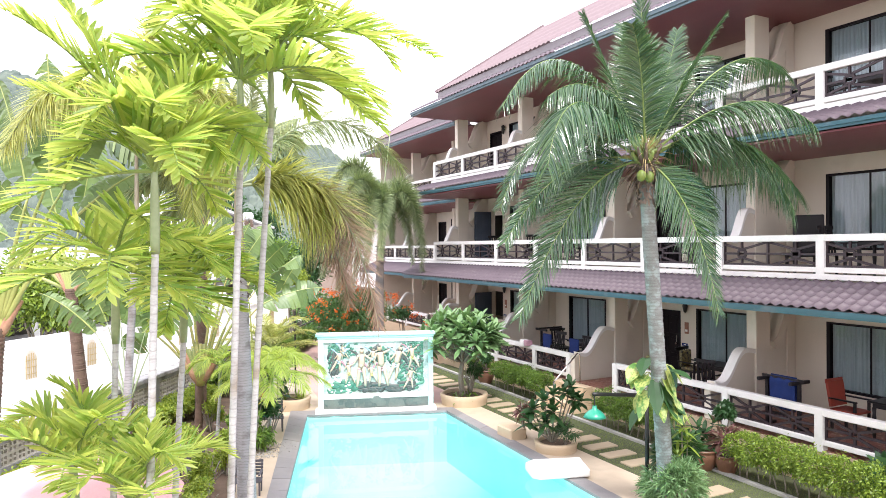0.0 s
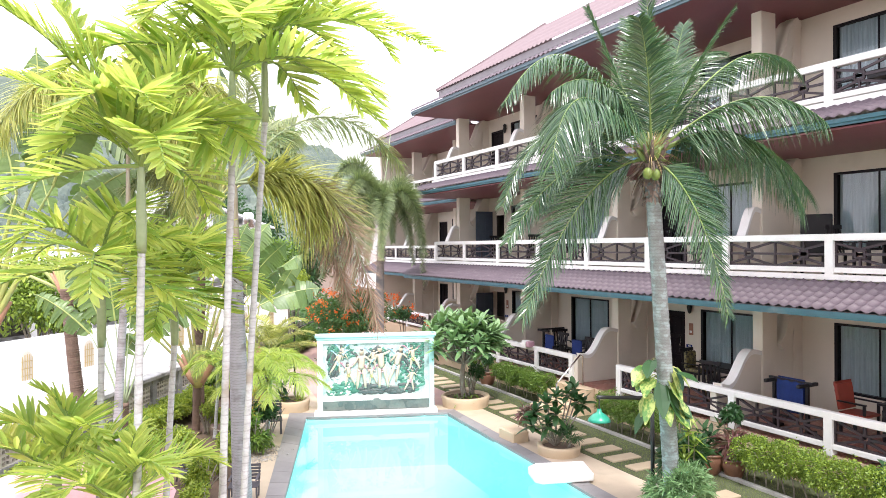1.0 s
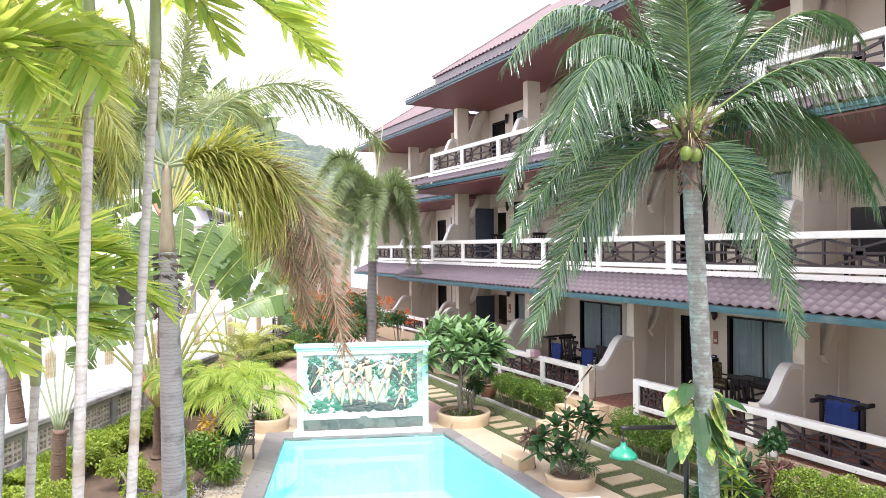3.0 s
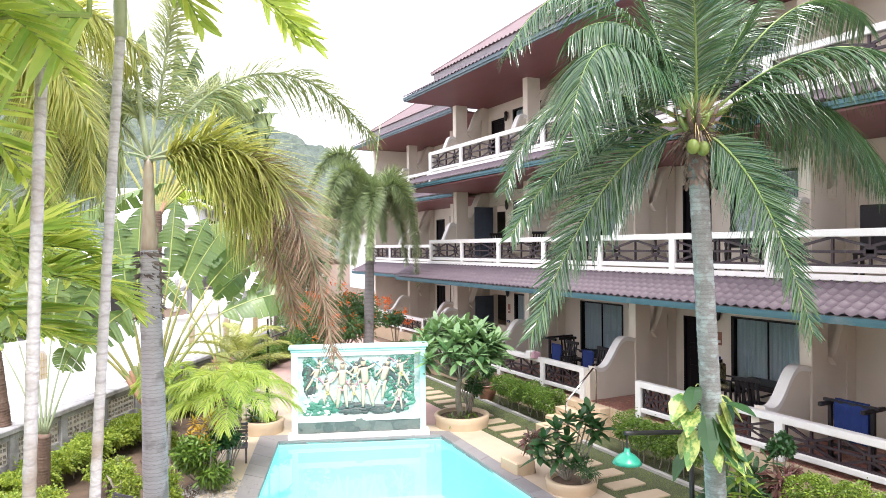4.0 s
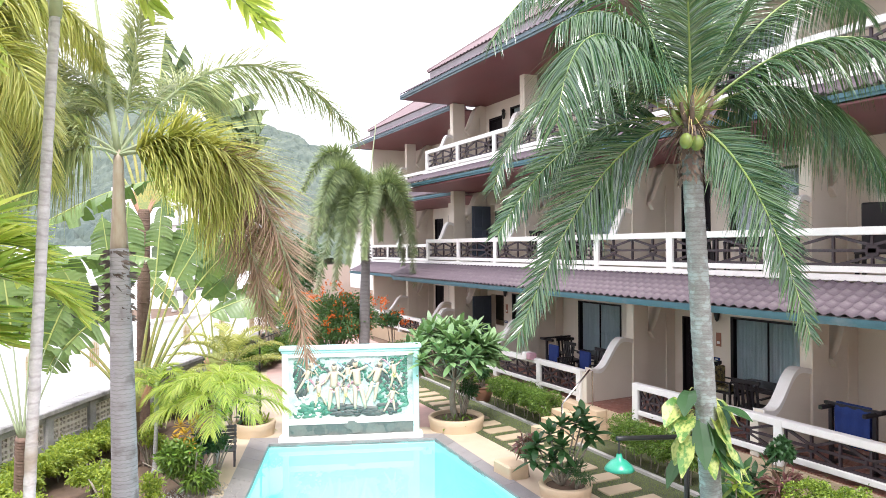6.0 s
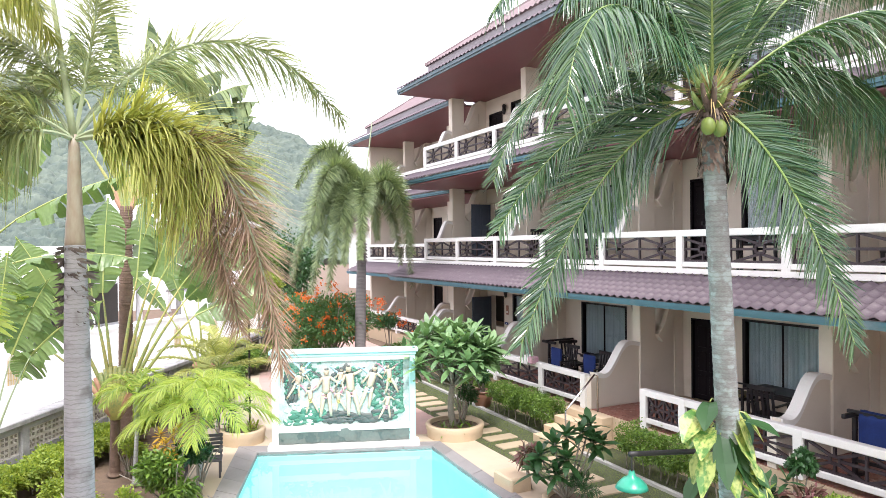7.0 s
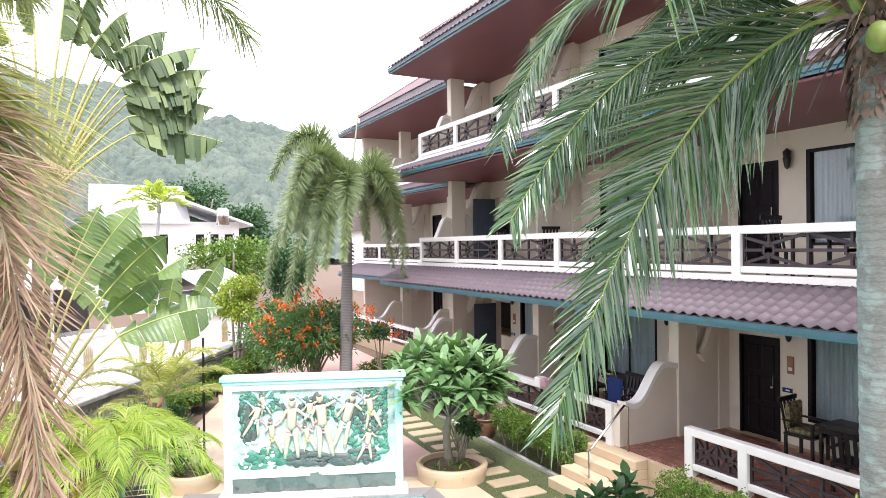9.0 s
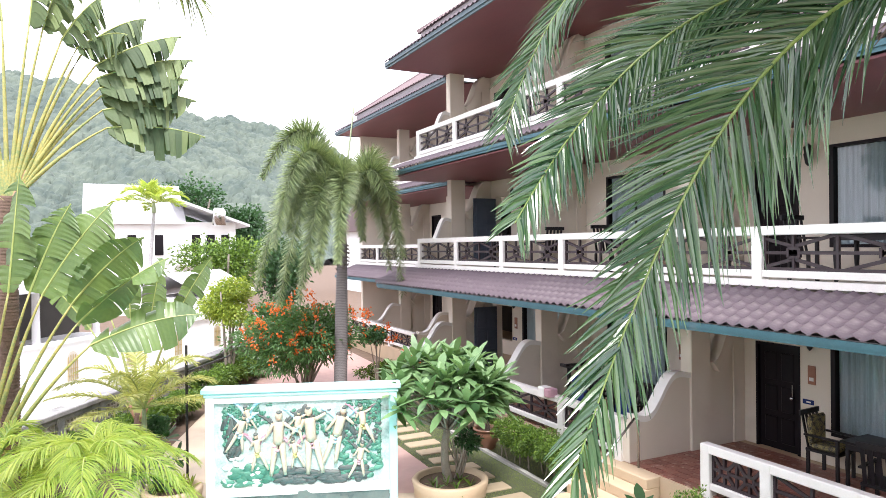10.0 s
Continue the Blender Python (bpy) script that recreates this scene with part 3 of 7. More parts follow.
def hotel(loc, units, tail, label, over, end=0.2):
    """A three-storey balcony block; y runs from its far end (0) towards -y."""
    b = thing("hotel_building", loc, label, "building")
    y_end, y_near = end, -units * PITCH - tail
    # back wall with openings
    doors = []
    for level in range(3):
        f, c = FLOORS[level], CEIL[level]
        segs = []
        for u in range(-1, units + 1):
            p = -u * PITCH
            segs.append((p - PITCH, p, *unit_plan(u)))
        wall_ob = boxes("back_wall", [(WALLX, WALLX + 0.2, y_near, y_end, f + 3.07, f + 3.08)], M_CREAM, b, "cream rendered wall with door and window openings")
        for lo, hi, dh, dl, wh, wl_ in segs:
            if hi <= y_near or lo >= y_end:
                continue
            a, z = max(lo, y_near), min(hi, y_end)
            def seg(y0, y1, z0, z1):
                y0, y1 = max(y0, a), min(y1, z)
                if y1 - y0 > 0.01:
                    boxes("wall_panel", [(WALLX, WALLX + 0.2, y0, y1, z0, z1)], M_CREAM, wall_ob)
            t = f + 3.07
            holes = sorted(((dl - 0.05, dh + 0.05, 0.0, DOOR_H[level] + 0.05), (wl_, wh, SILL, HEAD[level])))
            at = lo
            for h0, h1, zs, zh in holes:
                seg(at, h0, f, t)
                seg(h0, h1, f + zh, t)
                if zs:
                    seg(h0, h1, f, f + zs)
                at = h1
            seg(at, hi, f, t)
        for u in range(units):
            dh, dl, wh, wl_ = unit_plan(u)
            door(b, level, dh, dh - dl, u == 0 and units == 4 and level < 2)
            window(b, level, wl_, wh, SILL, HEAD[level])
        # wall behind the rooms, their dimness put into its dark colour
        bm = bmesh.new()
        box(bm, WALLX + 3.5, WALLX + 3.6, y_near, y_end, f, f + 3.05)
        part("room_shade_wall", bm, M_ROOMSHADE, b)
        # slab and ceiling
        if level == 0:
            boxes("terrace", [(TERX + 0.02, WALLX + 3.6, y_near, y_end, -0.05, f - 0.012)], M_TAN, b, "tan painted terrace plinth", 0.0)
        else:
            boxes("slab", [(0.12, WALLX + 3.6, y_near, y_end, CEIL[level - 1] + 0.02, f)], M_CREAM, b)
            boxes("slab_edge", [(-0.02, 0.12, y_near, y_end + 0.02, f - 0.03, f + 0.07)], M_WHITE, b, "white slab edge band")
        boxes("ceiling", [((-0.92, -0.76, -0.9)[level], WALLX, y_near, y_end + (over, over, min(over, 0.0))[level], c - 0.02, c + 0.015)], M_SOFFIT, b, "maroon boarded balcony ceiling")
    # columns, dividing walls, screens
    for level in range(3):
        f, c = FLOORS[level], CEIL[level]
        for u in range(units + 1):
            xf = TERX + 0.06 if level == 0 else 0.14
            y = -u * PITCH
            if y - 0.3 < y_near:
                continue
            boxes("column", [(COLX[0], COLX[1], y - 0.13, y + 0.13, f, c)], M_CREAM, b, bevel=0.015)
            # dividing wall, its upper outer corner cut away along an S-curve
            cut = s_curve(COLX[1] - 0.01, COLX[1] + 0.66, c - 1.0, c - 0.02)
            bm = bmesh.new()
            prism(bm, [(COLX[1], f)] + cut + [(WALLX, c), (WALLX, f)], "y", y - 0.075, y + 0.075)
            wall = part("dividing_wall", bm, M_CREAM, b, "cream wall between balconies, its top cut in a scroll")
            bm = bmesh.new()
            prism(bm, cut + [(x + 0.16, z - 0.18) for x, z in reversed(cut)], "y", y - 0.2, y + 0.2)
            part("scroll_moulding", bm, M_CREAM, wall)
            boxes("pilaster", [(WALLX - 0.3, WALLX - 0.002, y - 0.1, y + 0.1, f, c)], M_CREAM, wall, bevel=0.01)
            # low screen from the balustrade up to the column
            o = wavy_outline(xf, COLX[0], f, f + 0.8, f + 1.4)
            bm = bmesh.new()
            prism(bm, o, "y", y - 0.085, y + 0.085)
            screen = part("scrolled_screen", bm, M_CREAM, b, "cream S-curved screen wall")
            rim = [(x, z + 0.004) for x, z in o[3:-1]]
            bm = bmesh.new()
            prism(bm, rim + [(x + 0.015, z - 0.1) for x, z in reversed(rim)], "y", y - 0.115, y + 0.115)
            part("screen_moulding", bm, M_WHITE, screen)
    # balustrades
    for level in (1, 2):
        railing(b, level, 0.0, -PITCH * units, max(0.085, end - 0.2), units * 2, ([end - 0.25] if end > 1 else []) + [-k * PITCH / 2 for k in range(units * 2 + 1)])
    if end > 1:                                              # solid wall closing the far end
        for level in range(3):
            boxes("end_wall", [(0.14, WALLX + 3.6, y_end - 0.2, y_end + 0.01, FLOORS[level], CEIL[level] - 0.02)], M_CREAM, b, "plain cream end wall", 0.01)
    return b, y_near, y_end


near_hotel, ny, fy = hotel((10.57, 23.3, 0), 4, 1.2, "cream three-storey balcony hotel with maroon soffits and tiled roofs", 0.55)
# ground-floor rails, with a gap for the steps
railing(near_hotel, 0, TERX, -19.0, -10.9, 0, [-18.75, -16.42, -14.36, -12.0, -10.985])
railing(near_hotel, 0, TERX, -9.0, -0.9, 0, [-9.085, -7.45, -5.3, -3.1, -0.98])
pent_tiles(near_hotel, ny, 0.9, -1.0, -0.05, 3.33, 3.7, -6.7)
pent_tiles(near_hotel, ny, 0.7, -0.84, -0.05, 6.6, 6.9, None)


def main_roof(b, y_near, y_end, label):
    """Double-tier hipped roof of red tiles with grey verges and a teal fascia."""
    roof = boxes("roof", [(-0.92, WALLX + 3.6, y_near, y_end + 0.7, 9.64, 9.68)], M_CAPGREY, b, label)
    boxes("fascia", [(-0.96, -0.92, y_near, y_end + 0.7, 9.64, 9.74), (-0.92, -0.88, y_near, y_end + 0.7, 9.58, 9.66)], M_EAVE, roof, "teal eaves board")
    boxes("fascia", [(-0.92, WALLX + 3.6, y_end + 0.7, y_end + 0.74, 9.6, 9.74)], M_EAVE, roof)

    def slope(x0, z0, x1, z1, ya, yb, hip, name, m):
        tw, seg = 0.22, 4
        n = int((yb - ya) / tw)
        vs, fs = [], []
        rows = 10
        for r in range(rows + 1):
            u = r / rows
            for k in range(n * seg + 1):
                yy = ya + k * tw / seg
                yy = min(yy, yb - hip * u)
                st = 0.03 * (1 if r % 2 else 0)
                vs.append((x0 + (x1 - x0) * u, yy, z0 + (z1 - z0) * u + 0.025 * math.cos(k * 2 * math.pi / seg) + st))
        w = n * seg + 1
        for r in range(rows):
            for k in range(n * seg):
                a = r * w + k
                fs.append([a, a + 1, a + w + 1, a + w])
        o = raw(name, vs, fs, m, roof, smooth=False)
        tagged(o, "rows of small red-brown roof tiles", kind="stuff")

    slope(-1.0, 9.75, -0.2, 10.16, y_near, y_end + 0.75, 0.6, "lower_tiles", M_TILE)
    boxes("verge", [(-0.36, -0.24, y_near, y_end - 0.55, 10.12, 10.34), (-0.24, 5.0, y_end - 0.6, y_end - 0.5, 10.12, 10.34)], M_CAPGREY, roof, "grey concrete roof verge")
    slope(-0.43, 10.36, 3.1, 12.75, y_near, y_end - 0.5, 2.2, "upper_tiles", M_TILE_RED)
    bm = bmesh.new()
    bm.faces.new([bm.verts.new(p) for p in ((-0.39, y_end - 0.5, 10.33), (3.1, y_end - 2.7, 12.73), (6.6, y_end - 0.5, 10.33))])
    part("hip_slope", bm, M_TILE_RED, roof)
    bm = bmesh.new()
    bar(bm, (-0.43, y_end - 0.48, 10.37), (3.1, y_end - 2.68, 12.79), 0.14, 0.1)
    part("hip_ridge", bm, M_TILE_RED, roof)


main_roof(near_hotel, ny, -0.53, "double-tier tiled roof, red above, mauve below")
far_hotel, ny2, fy2 = hotel((12.6, 32.0, -0.15), 1, 3.8, "cream set-back wing of the balcony hotel", 0.2, 2.4)
railing(far_hotel, 0, TERX, -4.7, 2.1, 0, [-4.62, -2.31, 0.0, 2.15])
pent_tiles(far_hotel, ny2, fy2 + 0.3, -1.0, -0.05, 3.33, 3.7, None)
pent_tiles(far_hotel, ny2, fy2 + 0.3, -0.84, -0.05, 6.6, 6.9, None)
main_roof(far_hotel, ny2, fy2 - 0.5, "double-tier tiled roof of the set-back wing")

# ---- planting ----
A3 = np.array


def hump(rng, n, sx, sy, sz, shell=0.7):
    """Points in an uneven clump, more of them near its skin, with their outward directions."""
    d = norm(rng.normal(0, 1, (n, 3)))
    r = shell + (1 - shell) * rng.random(n) ** 0.5
    ph = rng.uniform(0, 6, 3)
    r *= 0.82 + 0.3 * np.sin(d[:, 0] * 6 + ph[0]) * np.sin(d[:, 1] * 5 + ph[1]) + 0.12 * np.sin(d[:, 2] * 8 + ph[2])
    return d * r[:, None] * A3((sx, sy, sz)), d


def palm_trunk(parent, pts, r0, r1, material, ring=0.12, bulge=0.0, name="trunk", label="", amp=0.04):
    """A ringed trunk along a bent line (relative to its foot)."""
    p0, p1, p2 = pts
    ln = np.linalg.norm(A3(p2) - A3(p0))
    n = max(12, int(ln / ring) * 3)
    c = bezier(p0, p1, p2, n)
    u = np.linspace(0, 1, n)
    r = r0 + (r1 - r0) * u + bulge * np.sin(u * math.pi)
    rg = np.random.default_rng(int(ln * 1000))
    r = r * (1 + amp * A3([(0.7, -0.35, -0.35)[i % 3] for i in range(n)]) + rg.normal(0, amp * 0.3, n))
    r[:4] *= (1.45, 1.28, 1.14, 1.05)
    v, f = tube(c, r, 14)
    return raw(name, v, f, material, parent, label, smooth=True)


def arc(t, base, c, m, tip, rng, **kw):
    """A frond from c through m to tip, all given in the world; base is the foot of the tree."""
    b, c, m, tip = (A3(p, float) for p in (base, c, m, tip))
    return frond(t, c - b, 2 * m - (c + tip) / 2 - b, tip - b, rng, **kw)


def coconut_palm():
    base = (6.96, 7.46, 0.0)
    t = thing("coconut_palm", base, "coconut palm with a grey trunk, drooping fronds and green nuts", "palm tree")
    rng = np.random.default_rng(5)
    c = (5.96, 6.91, 5.76)
    palm_trunk(t, ((0, 0, 0), (-0.46, -0.25, 2.7), (-1.0, -0.55, 5.64)), 0.138, 0.108, M_TRUNK_C, 0.09, amp=0.025)
    kw = dict(leaf=0.76, width=0.022, count=165, angle=56, sag=0.34, thick=0.016, start=0.13, jitter=0.09, lift=0.05, keel=0.5, heel=3.8, nseg=5)
    hang = dict(kw, sag=0.95, leaf=0.85, lift=-0.15, angle=62)
    flat = dict(kw, sag=0.14, leaf=0.82, lift=0.0, angle=46, jitter=0.08, count=175)
    for m, tip, k in (((4.6, 6.75, 6.51), (3.86, 6.56, 5.52), dict(hang, leaf=0.78, sag=0.7, twist=0.25)),             # high arch over the pool
                      ((5.56, 7.26, 6.85), (5.06, 7.66, 6.3), dict(hang, leaf=0.55)),
                      ((5.32, 8.42, 6.35), (4.53, 8.82, 5.1), dict(kw, leaf=0.62, sag=0.25, twist=0.5)),
                      ((5.28, 7.96, 5.68), (4.05, 7.95, 4.5), dict(kw, leaf=0.62, sag=0.2, angle=48, twist=0.9, width=0.025, count=165)),   # folded green one
                      ((5.21, 7.52, 5.18), (3.96, 7.4, 3.42), dict(flat, twist=1.15, leaf=0.72, width=0.025, count=165)),         # long one towards the steps
                      ((6.06, 6.19, 5.0), (5.66, 5.28, 3.55), dict(flat, twist=-1.1, leaf=0.6, count=135)),
                      ((7.35, 6.52, 6.16), (8.14, 5.95, 5.0), dict(hang, leaf=0.75)),
                      ((7.81, 6.86, 6.2), (9.16, 6.56, 5.3), dict(hang, leaf=0.85)),
                      ((7.83, 6.95, 7.46), (9.46, 7.02, 7.5), dict(hang, leaf=0.72)),
                      ((7.36, 7.46, 7.35), (8.56, 7.86, 7.9), dict(kw, leaf=0.7)),
                      ((6.26, 7.21, 7.1), (6.21, 7.26, 8.5), dict(kw, sag=0.1, leaf=0.62)),
                      ((5.81, 7.46, 7.1), (5.46, 7.76, 8.2), dict(kw, sag=0.25, leaf=0.66)),
                      ((6.81, 7.36, 7.05), (7.46, 7.66, 8.2), dict(kw, sag=0.2, leaf=0.66)),
                      ((4.84, 7.32, 7.24), (3.63, 7.33, 6.47), dict(hang, leaf=0.6, sag=0.6)),
                      ((7.06, 7.06, 5.5), (7.51, 6.96, 4.7), dict(kw, leaf=0.55, sag=0.5)),
                      ((6.45, 6.6, 6.95), (6.9, 6.2, 7.9), dict(kw, sag=0.2, leaf=0.6)), ((5.5, 6.5, 6.9), (5.0, 6.15, 7.5), dict(kw, sag=0.3, leaf=0.6)),
                      ((5.1, 6.95, 6.75), (4.2, 7.0, 6.6), dict(hang, leaf=0.6)), ((6.3, 7.5, 7.2), (6.6, 8.1, 8.3), dict(kw, sag=0.15, leaf=0.6)),
                      ((6.66, 7.96, 6.7), (6.76, 9.16, 6.2), kw), ((5.96, 8.05, 6.4), (5.96, 9.46, 5.4), dict(kw, twist=0.6)),
                      ((7.06, 6.16, 6.6), (7.76, 5.36, 6.2), dict(hang, leaf=0.7))):
        arc(t, base, c, m, tip, rng, **k)
    b = A3(base)
    cc = A3(c) - b
    for k, (dx, dy, dz) in enumerate(((-0.24, -0.17, -0.26), (-0.08, -0.17, -0.27))):
        bm = bmesh.new()
        bmesh.ops.create_uvsphere(bm, u_segments=14, v_segments=10, radius=0.071, matrix=Matrix.Translation(tuple(cc + A3((dx, dy, dz)))) @ Matrix.Diagonal((1, 1, 1.25, 1)))
        part("coconut", bm, M_NUT, t, "unripe green coconut", smooth=True)
    for k in range(13):
        az = k * 0.5
        e = cc + A3((math.cos(az) * 0.24, math.sin(az) * 0.24, 0.12 + 0.06 * (k % 3)))
        v, f = tube(bezier(cc - (0, 0, 0.12), cc + (e - cc) * A3((0.9, 0.9, 0.25)), e, 6), np.linspace(0.045, 0.018, 6), 6)
        raw("leaf_sheath", v, f, M_FIBRE if k % 3 else M_RACHIS, t, smooth=True)
    n = 90
    d = norm(rng.normal(0, 1, (n, 3)) * A3((1, 1, 0.5)) + A3((0, 0, 0.2)))
    v, f = strips(np.repeat((cc - A3((0, 0, 0.12)))[None], n, 0) + d * 0.1, d, norm(np.cross(d, rng.normal(0, 1, (n, 3)))), rng.uniform(0.12, 0.34, n), 0.035, rng.uniform(0.2, 1.2, n), 4)
    raw("fibre", v, f, M_FIBRE, t, "ragged brown leaf-base fibre")
    n = 340
    az, q = rng.uniform(0, 6.28, n), rng.random(n) ** 1.3
    foot = cc + np.stack([np.cos(az) * 0.13 + 0.05 * q, np.sin(az) * 0.13 + 0.03 * q, -0.05 - 0.6 * q], 1)
    d = norm(np.stack([np.cos(az) * 0.35, np.sin(az) * 0.35, np.full(n, -1.0)], 1))
    v, f = strips(foot, d, norm(np.cross(d, np.stack([np.cos(az), np.sin(az), np.zeros(n)], 1))), rng.uniform(0.05, 0.11, n), 0.045, 0.0, 2)
    raw("husk", v, f, M_FIBRE, t, "dark stubs of old leaf bases")
    for k in range(4):
        az = k * 1.6 + 0.4
        e = cc + A3((math.cos(az) * 0.42, math.sin(az) * 0.42, 0.28))
        n = 26
        d = norm(rng.normal(0, 1, (n, 3)) * 0.7 + (e - cc))
        v, f = strips(np.repeat((cc + A3((0, 0, 0.1)))[None], n, 0), d, norm(np.cross(d, A3((0.3, 0.5, 1)))), 0.5, 0.012, 0.3, 3)
        raw("flower_stalk", v, f, M_STRAW, t, "straw-coloured flower stalk")
    return t


M_NUT = mat("green_coconut", (0.17, 0.22, 0.04), (0.11, 0.16, 0.03), 0.55, 5, 30, 0.05)
M_FIBRE = mat("brown_fibre", (0.07, 0.05, 0.04), (0.16, 0.12, 0.09), 0.95, 8, 60, 0, island=0.6)
M_STRAW = mat("straw_fibre", (0.45, 0.36, 0.16), (0.38, 0.28, 0.12), 0.8, 5, 40, 0, island=0.5)
M_FLOWERY = mat("yellow_variegated_leaf", (0.42, 0.46, 0.15), (0.09, 0.21, 0.045), 0.35, 7, 30, 0, contrast=0.2, translucent=0.25, stretch=(1, 1, 0.5))
M_CROTON = mat("croton_leaf", (0.62, 0.46, 0.07), (0.52, 0.27, 0.04), 0.45, 6, 40, 0, translucent=0.25, island=0.7)
M_BRIGHT = mat("bright_shrub_leaf", (0.42, 0.48, 0.07), (0.1, 0.19, 0.03), 0.5, 3, 30, 0, translucent=0.35, island=0.7)
M_HEDGEY = mat("young_hedge_leaf", (0.33, 0.44, 0.06), (0.04, 0.1, 0.018), 0.45, 3, 30, 0, translucent=0.3, island=0.75)
M_BRIGHTPALM = mat("bright_green_palm_leaf", (0.55, 0.6, 0.16), (0.23, 0.35, 0.08), 0.35, 2, 20, 0, translucent=0.6, island=0.75)
M_SNAKE = mat("snake_plant_leaf", (0.05, 0.11, 0.06), (0.13, 0.19, 0.1), 0.4, 9, 40, 0.05, stretch=(1, 1, 3))
M_REDLEAF = mat("dark_red_leaf", (0.2, 0.06, 0.08), (0.1, 0.1, 0.05), 0.45, 5, 30, 0, translucent=0.2, island=0.7)
coconut_palm()


def slender_palm(base, c, fronds, label, seed, r=0.07, leaf=0.5, auto=0, length=1.5, mats=(M_ARECA, M_RACHIS), width=0.06, count=24, group="slender palms beside the pool", sag=0.12, trunk=M_TRUNK_W, low=0.0, rise=0.0):
    """A clean-stemmed palm with a green crownshaft; fronds as (through, tip) in the world, and auto more all round."""
    t = thing("slender_palm", base, label, "palm tree", group)
    rng = np.random.default_rng(seed)
    b, c = A3(base, float), A3(c, float)
    foot = c - b - (0, 0, 0.6)
    palm_trunk(t, ((0, 0, 0), tuple(foot * A3((0.35, 0.35, 0.5))), tuple(foot)), r * 1.0, r * 0.75, trunk, 0.15, amp=0.05)
    v, f = tube(bezier(foot - (0, 0, 0.03), foot + (0, 0, 0.3), c - b + (0, 0, 0.05), 9), A3((0.88, 1.0, 1.05, 1.0, 0.95, 0.9, 0.8, 0.7, 0.45)) * r, 12)
    raw("crownshaft", v, f, M_SHAFT, t, "smooth green crownshaft", smooth=True)
    kw = dict(leaf=leaf, width=width, count=count, angle=54, sag=sag, mats=mats, lift=0.45, thick=0.018, bulge=0.55, start=0.14, keel=0.45, blunt=0.22)
    for q in fronds:
        if len(q) == 3:                                     # a bent-down stalk first, then the blade
            v, f = tube(bezier(c - b, A3(q[0]) - b, A3(q[1]) - b, 8), np.full(8, 0.014), 6)
            raw("stalk", v, f, mats[1], t, smooth=True)
            e0, e1 = A3(q[1]) - b, A3(q[2]) - b
            frond(t, e0, (e0 + e1) / 2 + A3((0, 0, 0.06)), e1, rng, **dict(kw, start=0.02, count=15, twist=1.25, lift=0.0, sag=0.2))
        else:
            arc(t, base, c, q[0], q[1], rng, **dict(kw, count=max(count, int(22 * np.linalg.norm(A3(q[1]) - c)))))
    for i in range(auto):
        az = i * 2.399 + seed * 1.3
        el = 1.3 - (1.3 - low) * i / max(1, auto - 1)
        L = length * rng.uniform(0.85, 1.1)
        h = A3((math.cos(az), math.sin(az), 0))
        d = h * math.cos(el) + A3((0, 0, math.sin(el)))
        p = c - b
        frond(t, p, p + d * L * 0.62 + (0, 0, 0.12), p + h * L * (0.45 + 0.5 * math.cos(el)) + (0, 0, L * (0.5 * math.sin(el) - 0.3 + rise)), rng, **kw)
    return t


LABEL_SP = "slender palm with a pale ringed trunk and yellow-green fronds"
slender_palm((-0.66, 5.02, 0), (-0.5, 4.98, 5.89), [((-0.27, 4.87, 5.82), (-0.3, 4.86, 5.5), (-0.88, 4.76, 5.32)), ((-0.81, 5.46, 6.74), (-1.51, 5.69, 6.75)), ((-0.33, 5.79, 6.76), (-0.05, 6.6, 6.98)), ((0.05, 5.1, 6.79), (0.47, 4.96, 6.9)), ((-0.95, 4.97, 6.62), (-1.32, 4.78, 6.51))],
             LABEL_SP, 1, 0.035, 0.48, auto=8, length=1.3, count=25, low=0.15)
slender_palm((-0.43, 5.55, 0), (-0.15, 5.37, 6.19), [((0.36, 5.32, 6.03), (0.89, 5.24, 5.64)), ((0.32, 5.4, 6.8), (1.09, 5.4, 7.19)), ((-0.79, 5.74, 6.94), (-1.52, 5.73, 6.65)), ((-0.06, 6.18, 6.89), (0.11, 7, 6.48)), ((-0.13, 5.13, 6.87), (-0.4, 4.63, 6.76)), ((0.89, 6.4, 6.98), (2.66, 7.48, 7.1))],
             LABEL_SP, 2, 0.034, 0.48, auto=8, length=1.35, count=26, low=0.2)
slender_palm((-1.29, 4.86, 0), (-1.2, 4.69, 5.05), [((-1.47, 4.58, 5.39), (-2.05, 4.74, 5.63)), ((-1.59, 4.9, 5.76), (-2.16, 4.87, 6.19)), ((-1.5, 4.72, 5.75), (-1.82, 4.92, 6.33)), ((-1.01, 4.64, 5.61), (-0.76, 4.5, 5.78)), ((-0.96, 4.69, 5.37), (-0.7, 4.58, 5.18)), ((-1.12, 5.15, 5.65), (-0.91, 5.64, 5.54)),
                                                ((-1.24, 4.36, 5.47), (-1.17, 4.03, 5.37)), ((-1.03, 4.96, 5.83), (-0.77, 5.17, 6.14)), ((-1.46, 4.97, 5.38), (-1.89, 5.56, 5.23))],
             LABEL_SP, 3, 0.036, 0.42, auto=6, length=1.1, count=24, low=-0.2, width=0.054)
slender_palm((-1.52, 5.42, 0), (-1.46, 5.34, 4.3), [], LABEL_SP, 4, 0.033, 0.42, auto=9, length=1.0, count=22, low=-0.3, width=0.05)
